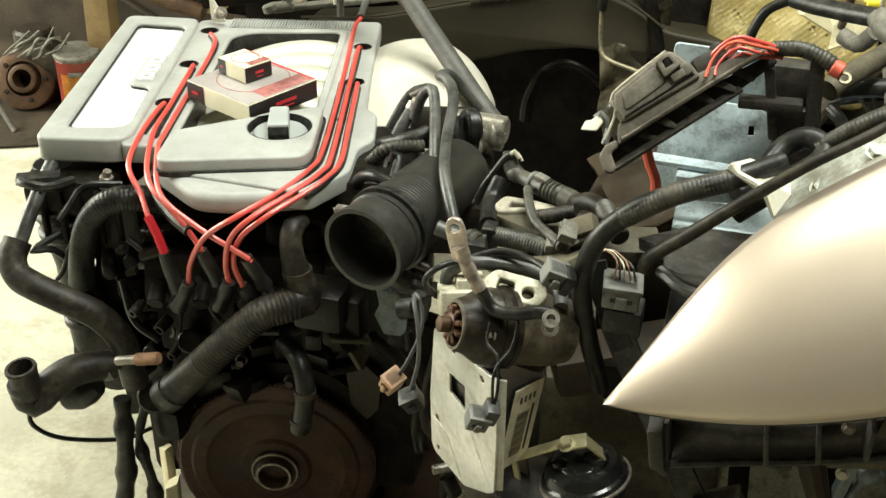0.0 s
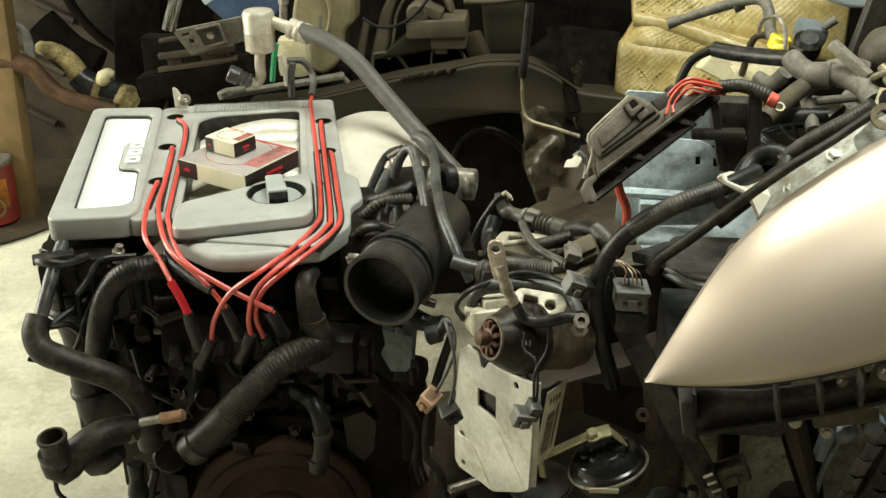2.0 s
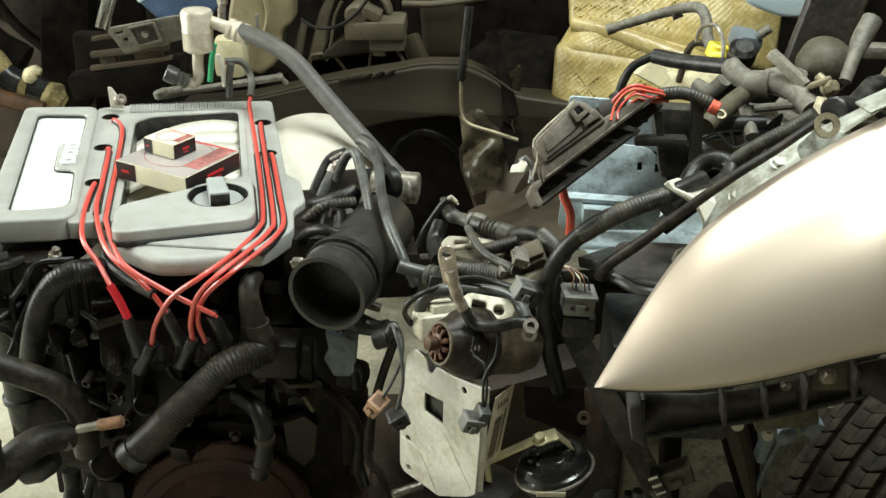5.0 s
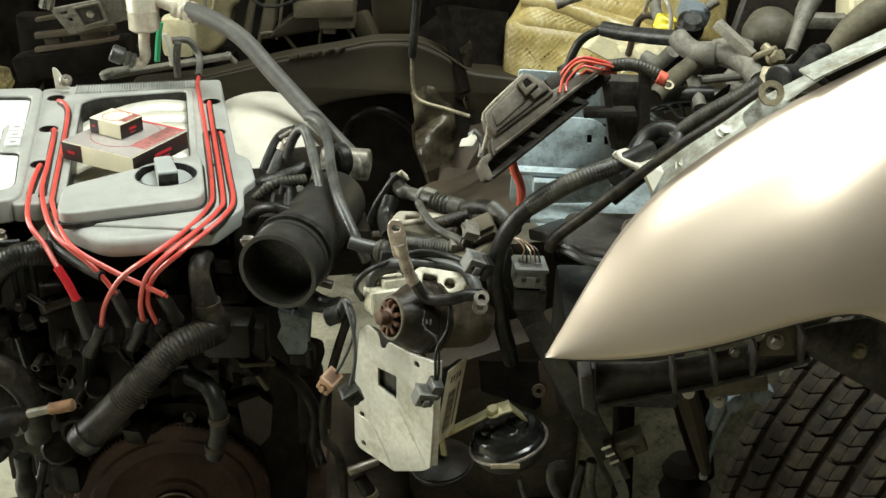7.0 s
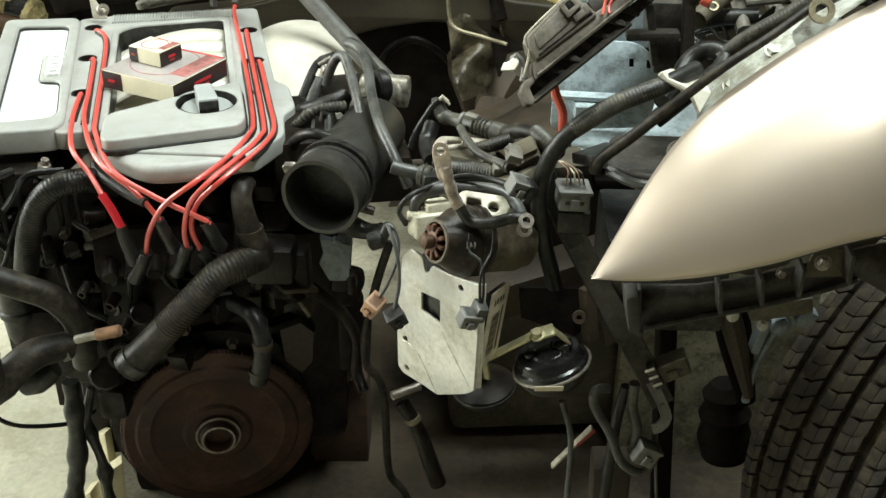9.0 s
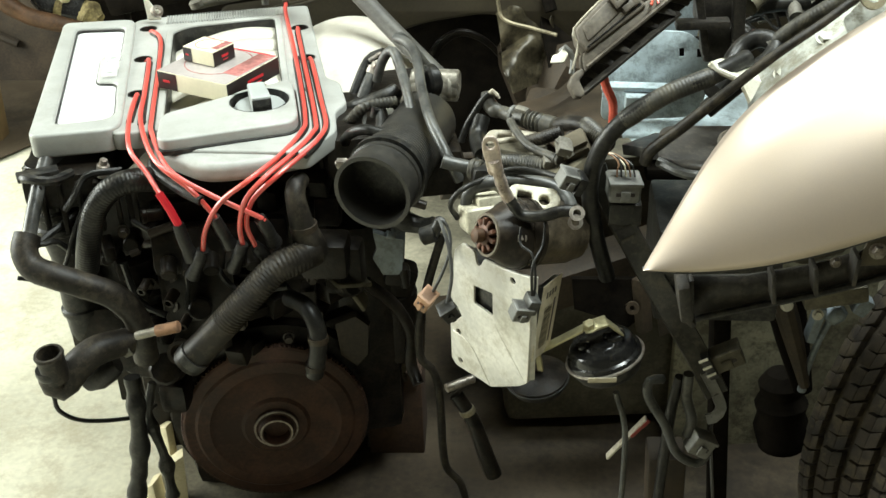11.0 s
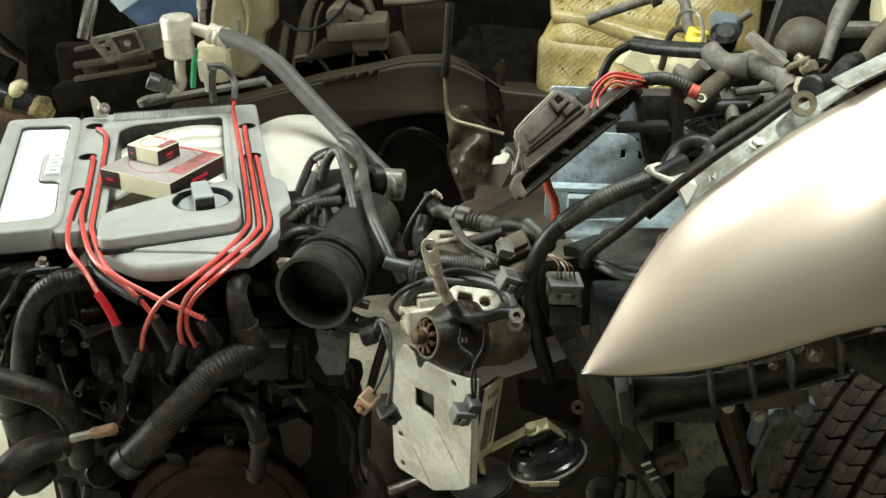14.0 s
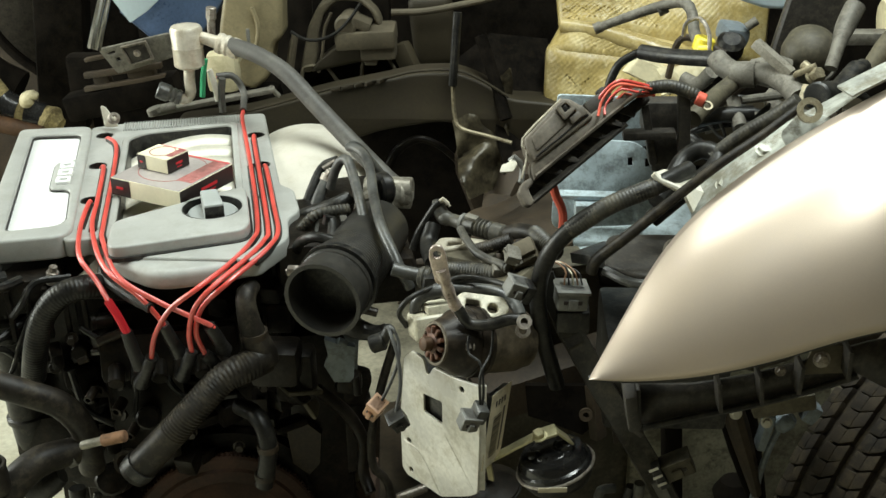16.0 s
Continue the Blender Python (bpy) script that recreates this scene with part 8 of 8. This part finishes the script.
for gx, gz, gw in ((-0.640, 0.622, 0.05), (-0.715, 0.612, 0.03)):
    part("panel_gusset", block(Matrix.Translation((gx, 1.965, gz)) @ pose(0, 0, 0, 0, -12, 0), gw, 0.02, 0.028, 0.003), M_GRIMESHADE, oth)
part("dark_pillar", block(Matrix.Translation((-1.125, 2.860, 0.512)) @ pose(0, 0, 0, 0, 6, 10), 0.13, 0.14, 0.62, 0.03), M_DARK, oth)
# Near-black panels carry the shade behind the engine in their colour.
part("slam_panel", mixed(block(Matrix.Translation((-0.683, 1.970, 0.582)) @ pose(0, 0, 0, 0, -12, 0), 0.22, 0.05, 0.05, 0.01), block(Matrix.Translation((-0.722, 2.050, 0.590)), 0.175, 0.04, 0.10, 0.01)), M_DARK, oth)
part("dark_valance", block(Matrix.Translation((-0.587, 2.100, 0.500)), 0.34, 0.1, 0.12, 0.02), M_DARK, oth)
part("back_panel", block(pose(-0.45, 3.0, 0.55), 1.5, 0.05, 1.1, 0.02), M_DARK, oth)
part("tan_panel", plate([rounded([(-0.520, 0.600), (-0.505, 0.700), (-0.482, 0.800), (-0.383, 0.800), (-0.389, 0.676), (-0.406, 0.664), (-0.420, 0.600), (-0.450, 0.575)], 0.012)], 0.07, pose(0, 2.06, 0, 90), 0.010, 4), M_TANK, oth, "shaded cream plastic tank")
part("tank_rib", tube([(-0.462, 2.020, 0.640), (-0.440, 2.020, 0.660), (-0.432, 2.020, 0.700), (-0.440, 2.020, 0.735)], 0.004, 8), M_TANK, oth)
wingm = plate([rounded([(-0.720, 0.705), (-0.660, 0.742), (-0.640, 0.800), (-0.490, 0.800), (-0.500, 0.740), (-0.555, 0.668), (-0.617, 0.612), (-0.640, 0.630)], 0.006)], 0.02, pose(0, 2.12, 0, 90, 0, 0), 0.006, 3)
part("blue_wing", wingm, M_BLUETARP, oth, "dark blue painted wing")
part("white_corner", plate([rounded([(-0.735, 0.760), (-0.600, 0.760), (-0.655, 0.712), (-0.690, 0.690)], 0.003)], 0.004, pose(0, 2.085, 0, 90), 0.001), M_PALEWING, oth)
part("grey_panel", block(Matrix.Translation((-1.406, 3.200, 0.361)), 0.14, 0.04, 0.7, 0.02), M_MODULE, oth)
part("chrome_trim", tube([(-0.704, 1.900, 0.693), (-0.692, 1.900, 0.728), (-0.676, 1.900, 0.772), (-0.667, 1.900, 0.796)], [0.008, 0.007, 0.006], 10), M_CHROME, oth)
part("chrome_trim", tube([(-0.693, 1.900, 0.689), (-0.680, 1.900, 0.725), (-0.664, 1.900, 0.772), (-0.656, 1.900, 0.796)], [0.005, 0.0045, 0.004], 10), M_CHROME, oth)
WING = [(-1.12, 0.27), (-1.21, 0.32), (-1.30, 0.39), (-1.36, 0.48), (-1.385, 0.60), (-1.37, 0.95)]
part("inner_wing", ngon([(-2.1, 2.95, 0.004), (-1.12, 2.95, 0.004)] + [(x, 2.95, z) for x, z in WING] + [(-2.1, 2.95, 0.95)], 0.02), M_GRIMESHADE, oth, "grimy dark brown inner wing")
part("arch_lip", tube([(x, 2.93, z) for x, z in WING], 0.014, 10), M_DARK, oth)
# Dark floor tile paints in the corner's clutter and weak light.
part("corner_dark_patch", plate([rounded([(-2.05, 2.30), (-1.62, 2.24), (-1.36, 2.36), (-1.22, 2.60), (-1.25, 2.93), (-2.05, 2.93)], 0.12, 8)], 0.004, pose(0, 0, 0.007), 0.001), M_OILSHADE, None, "dark patch on the concrete, the corner's weak light in its colour", kind="structure", category="stain")
for k in range(3):
    part("wing_rib", tube([(-1.95 + 0.05 * k, 2.925, 0.16 + 0.2 * k), (-1.65, 2.92, 0.20 + 0.18 * k), (-1.45 + 0.05 * k, 2.925, 0.12 + 0.15 * k)], 0.012, 8), M_GRIMESHADE, oth)
bottle = thing("washer_bottle", (-0.443, 2.020, 0.681), "aged cream plastic washer bottle", "bottle")
part("bottle_body", block(Matrix.Translation((-0.486, 1.950, 0.636)), 0.058, 0.05, 0.074, 0.016), M_CREAMPL, bottle)
part("bottle_neck", block(Matrix.Translation((-0.468, 1.960, 0.666)), 0.03, 0.035, 0.03, 0.008), M_CREAMPL, bottle)
part("bottle_clip", block(Matrix.Translation((-0.447, 2.000, 0.685)), 0.006, 0.006, 0.03, 0.001), M_GREYPL, bottle)
tp = thing("wrapped_pipe", (-1.189, 2.600, 0.348), "pipe bundle wrapped in black tape with yellow foam ends", "pipe")
part("foam", tube([(-1.318, 2.650, 0.425), (-1.297, 2.630, 0.428), (-1.260, 2.620, 0.421), (-1.232, 2.620, 0.396), (-1.218, 2.620, 0.368), (-1.200, 2.620, 0.345)], [0.018, 0.021, 0.023, 0.025, 0.025, 0.024], 14, 0.02, 0, 0, None, (0, 1), 0.15), M_FOAM, tp)
part("tape_wrap", tube([(-1.220, 2.620, 0.366), (-1.203, 2.620, 0.348), (-1.178, 2.620, 0.337)], [0.030, 0.034, 0.033], 14, 0.012, 0, 0, None, (0, 1), 0.15), M_TAPE, tp)
part("bare_foam", tube([(-1.182, 2.620, 0.337), (-1.150, 2.620, 0.327)], 0.029, 14, 0.010, 0, 0, None, (0, 1), 0.25), M_FOAM, tp)
part("tape_wrap", tube([(-1.158, 2.620, 0.330), (-1.138, 2.620, 0.324), (-1.115, 2.620, 0.317)], [0.033, 0.035, 0.033], 14, 0.012, 0, 0, None, (0, 1), 0.15), M_TAPE, tp)
part("foam_end", tube([(-1.120, 2.620, 0.318), (-1.098, 2.615, 0.308), (-1.076, 2.610, 0.296)], [0.030, 0.034, 0.022], 16, 0.006, 0, 0, None, (0, 1), 0.4), M_FOAM, tp)
part("knot", tube([(-1.140, 2.575, 0.366), (-1.130, 2.570, 0.380), (-1.118, 2.570, 0.390), (-1.104, 2.570, 0.386)], [0.012, 0.018, 0.016, 0.008], 10, 0.006, 0, 0, None, (0, 1), 0.45), M_CREAMPL, tp)
part("rusty_pipe", tube([(-1.420, 2.560, 0.420), (-1.375, 2.550, 0.422), (-1.323, 2.550, 0.413), (-1.293, 2.550, 0.395), (-1.268, 2.550, 0.358), (-1.222, 2.550, 0.330), (-1.163, 2.550, 0.314), (-1.100, 2.550, 0.300)], [0.030, 0.028, 0.025, 0.022, 0.022, 0.021, 0.020, 0.018], 14, 0.012, 0, 0, None, (0, 1), 0.1), M_RUSTHUB, tp, "rust brown bent pipe")
part("grey_hook", tube([(-1.379, 2.600, 0.489), (-1.341, 2.600, 0.491), (-1.327, 2.600, 0.456), (-1.318, 2.580, 0.412)], 0.012, 10), M_GREYPL, tp)
part("black_hose", tube([(-1.340, 2.700, 0.473), (-1.273, 2.700, 0.403), (-1.201, 2.700, 0.362)], 0.05, 12), M_DARK, tp)
post = thing("wooden_post", (-1.36, 2.55, 0.0), "old pine post standing on the floor", "post")
PA, PB = Vector((-1.376, 2.550, 0.346)), Vector((-1.385, 2.550, 0.133))
PD = (PB - PA).normalized()
part("timber", between(PB + PD * (-PB.z / PD.z), PA - PD * 0.8, 0.05, 0.068, 0.005), M_WOOD, post)
can = thing("paint_tin", (-1.435, 2.50, 0.0), "red tin with an orange label and a grey lid", "tin")
part("tin_body", turned([(0, 0.050), (0.004, 0.054), (0.150, 0.054), (0.154, 0.056), (0.158, 0.052), (0.160, 0.0)], (-1.435, 2.50, 0.014), (0, 0, 1), 36), M_REDCAN, can)
part("tin_lid", turned([(0.0, 0.056), (0.004, 0.058), (0.010, 0.058), (0.014, 0.054), (0.015, 0.0)], (-1.435, 2.50, 0.172), (0.05, -0.05, 1), 36), M_PIPE, can, "dull grey lid")
lb = bmesh.new()
for k in range(9):
    a = radians(-112 + 11 * k)
    for z in (0.062, 0.138):
        lb.verts.new((-1.435 + 0.0546 * math.cos(a), 2.50 + 0.0546 * math.sin(a), z))
lb.verts.ensure_lookup_table()
for k in range(8):
    lb.faces.new((lb.verts[2 * k], lb.verts[2 * k + 2], lb.verts[2 * k + 3], lb.verts[2 * k + 1]))
bmesh.ops.solidify(lb, geom=list(lb.faces), thickness=0.001)
part("tin_label", lb, M_ORANGE, can, "worn orange label")
part("label_bar", block(pose(-1.413, 2.449, 0.140, 0, 0, 24), 0.034, 0.004, 0.012, 0.002), M_PIPE, can)
part("label_ring", open_ring([(0, 0.022), (0, 0.028), (0.003, 0.028), (0.003, 0.022)], (-1.413, 2.4485, 0.066), (0.42, -0.9, 0), 24), M_WOOD, can)
rot = thing("brake_rotor_hub", (-1.60, 2.50, 0.0), "greasy rusty hub with bent silver lines on top", "brake hub")
RA = Vector((0.28, -1, 0.45)).normalized()
RC = Vector((-1.600, 2.50, 0.088))
part("rotor", open_ring([(-0.05, 0.045), (-0.05, 0.072), (-0.01, 0.080), (0.0, 0.078), (0.004, 0.070), (0.004, 0.045), (-0.006, 0.043)], RC, RA, 40), M_RUSTHUB, rot, "orange brown rusty hub ring")
part("hub_core", open_ring([(-0.04, 0.022), (-0.04, 0.040), (0.016, 0.036), (0.018, 0.033), (0.018, 0.024)], RC, RA, 32), M_RUSTHUB, rot)
part("hub_back", turned([(-0.055, 0.045), (-0.048, 0.05), (-0.03, 0.02), (-0.03, 0.0)], RC, RA, 24), M_DARK, rot)
RM = Matrix.Translation(RC) @ RA.to_track_quat("Z", "Y").to_matrix().to_4x4()
for k in range(5):
    q = RM @ Vector((0.056 * math.cos(1.257 * k), 0.056 * math.sin(1.257 * k), 0.003))
    part("stud", rod(q, q + RA * 0.006, 0.006), M_NOSE, rot)
part("knuckle", mixed(block(pose(-1.57, 2.56, 0.13, 0, 20, 0), 0.14, 0.08, 0.10, 0.02), rod((-1.6, 2.57, 0.0), (-1.6, 2.57, 0.2), 0.05)), M_NOSE, rot)
rs = random.Random(12)
for k in range(9):
    x0, z0 = -1.625 + 0.014 * k, 0.160 + 0.004 * (k % 3)
    part("bent_line", tube([(x0, 2.47, z0), (x0 + 0.030, 2.46, z0 + 0.025 + rs.uniform(-0.01, 0.01)), (x0 + 0.055, 2.47, z0 + 0.030 + rs.uniform(-0.015, 0.03)), (x0 + 0.075, 2.49, z0 + 0.062 + rs.uniform(-0.03, 0.02))], rs.uniform(0.0025, 0.0050), 8), M_PIPE, rot, "dull silver bent line")
part("leaning_rod", rod((-1.63, 2.40, 0.085), (-1.55, 2.36, 0.008), 0.007), M_PIPE, rot)
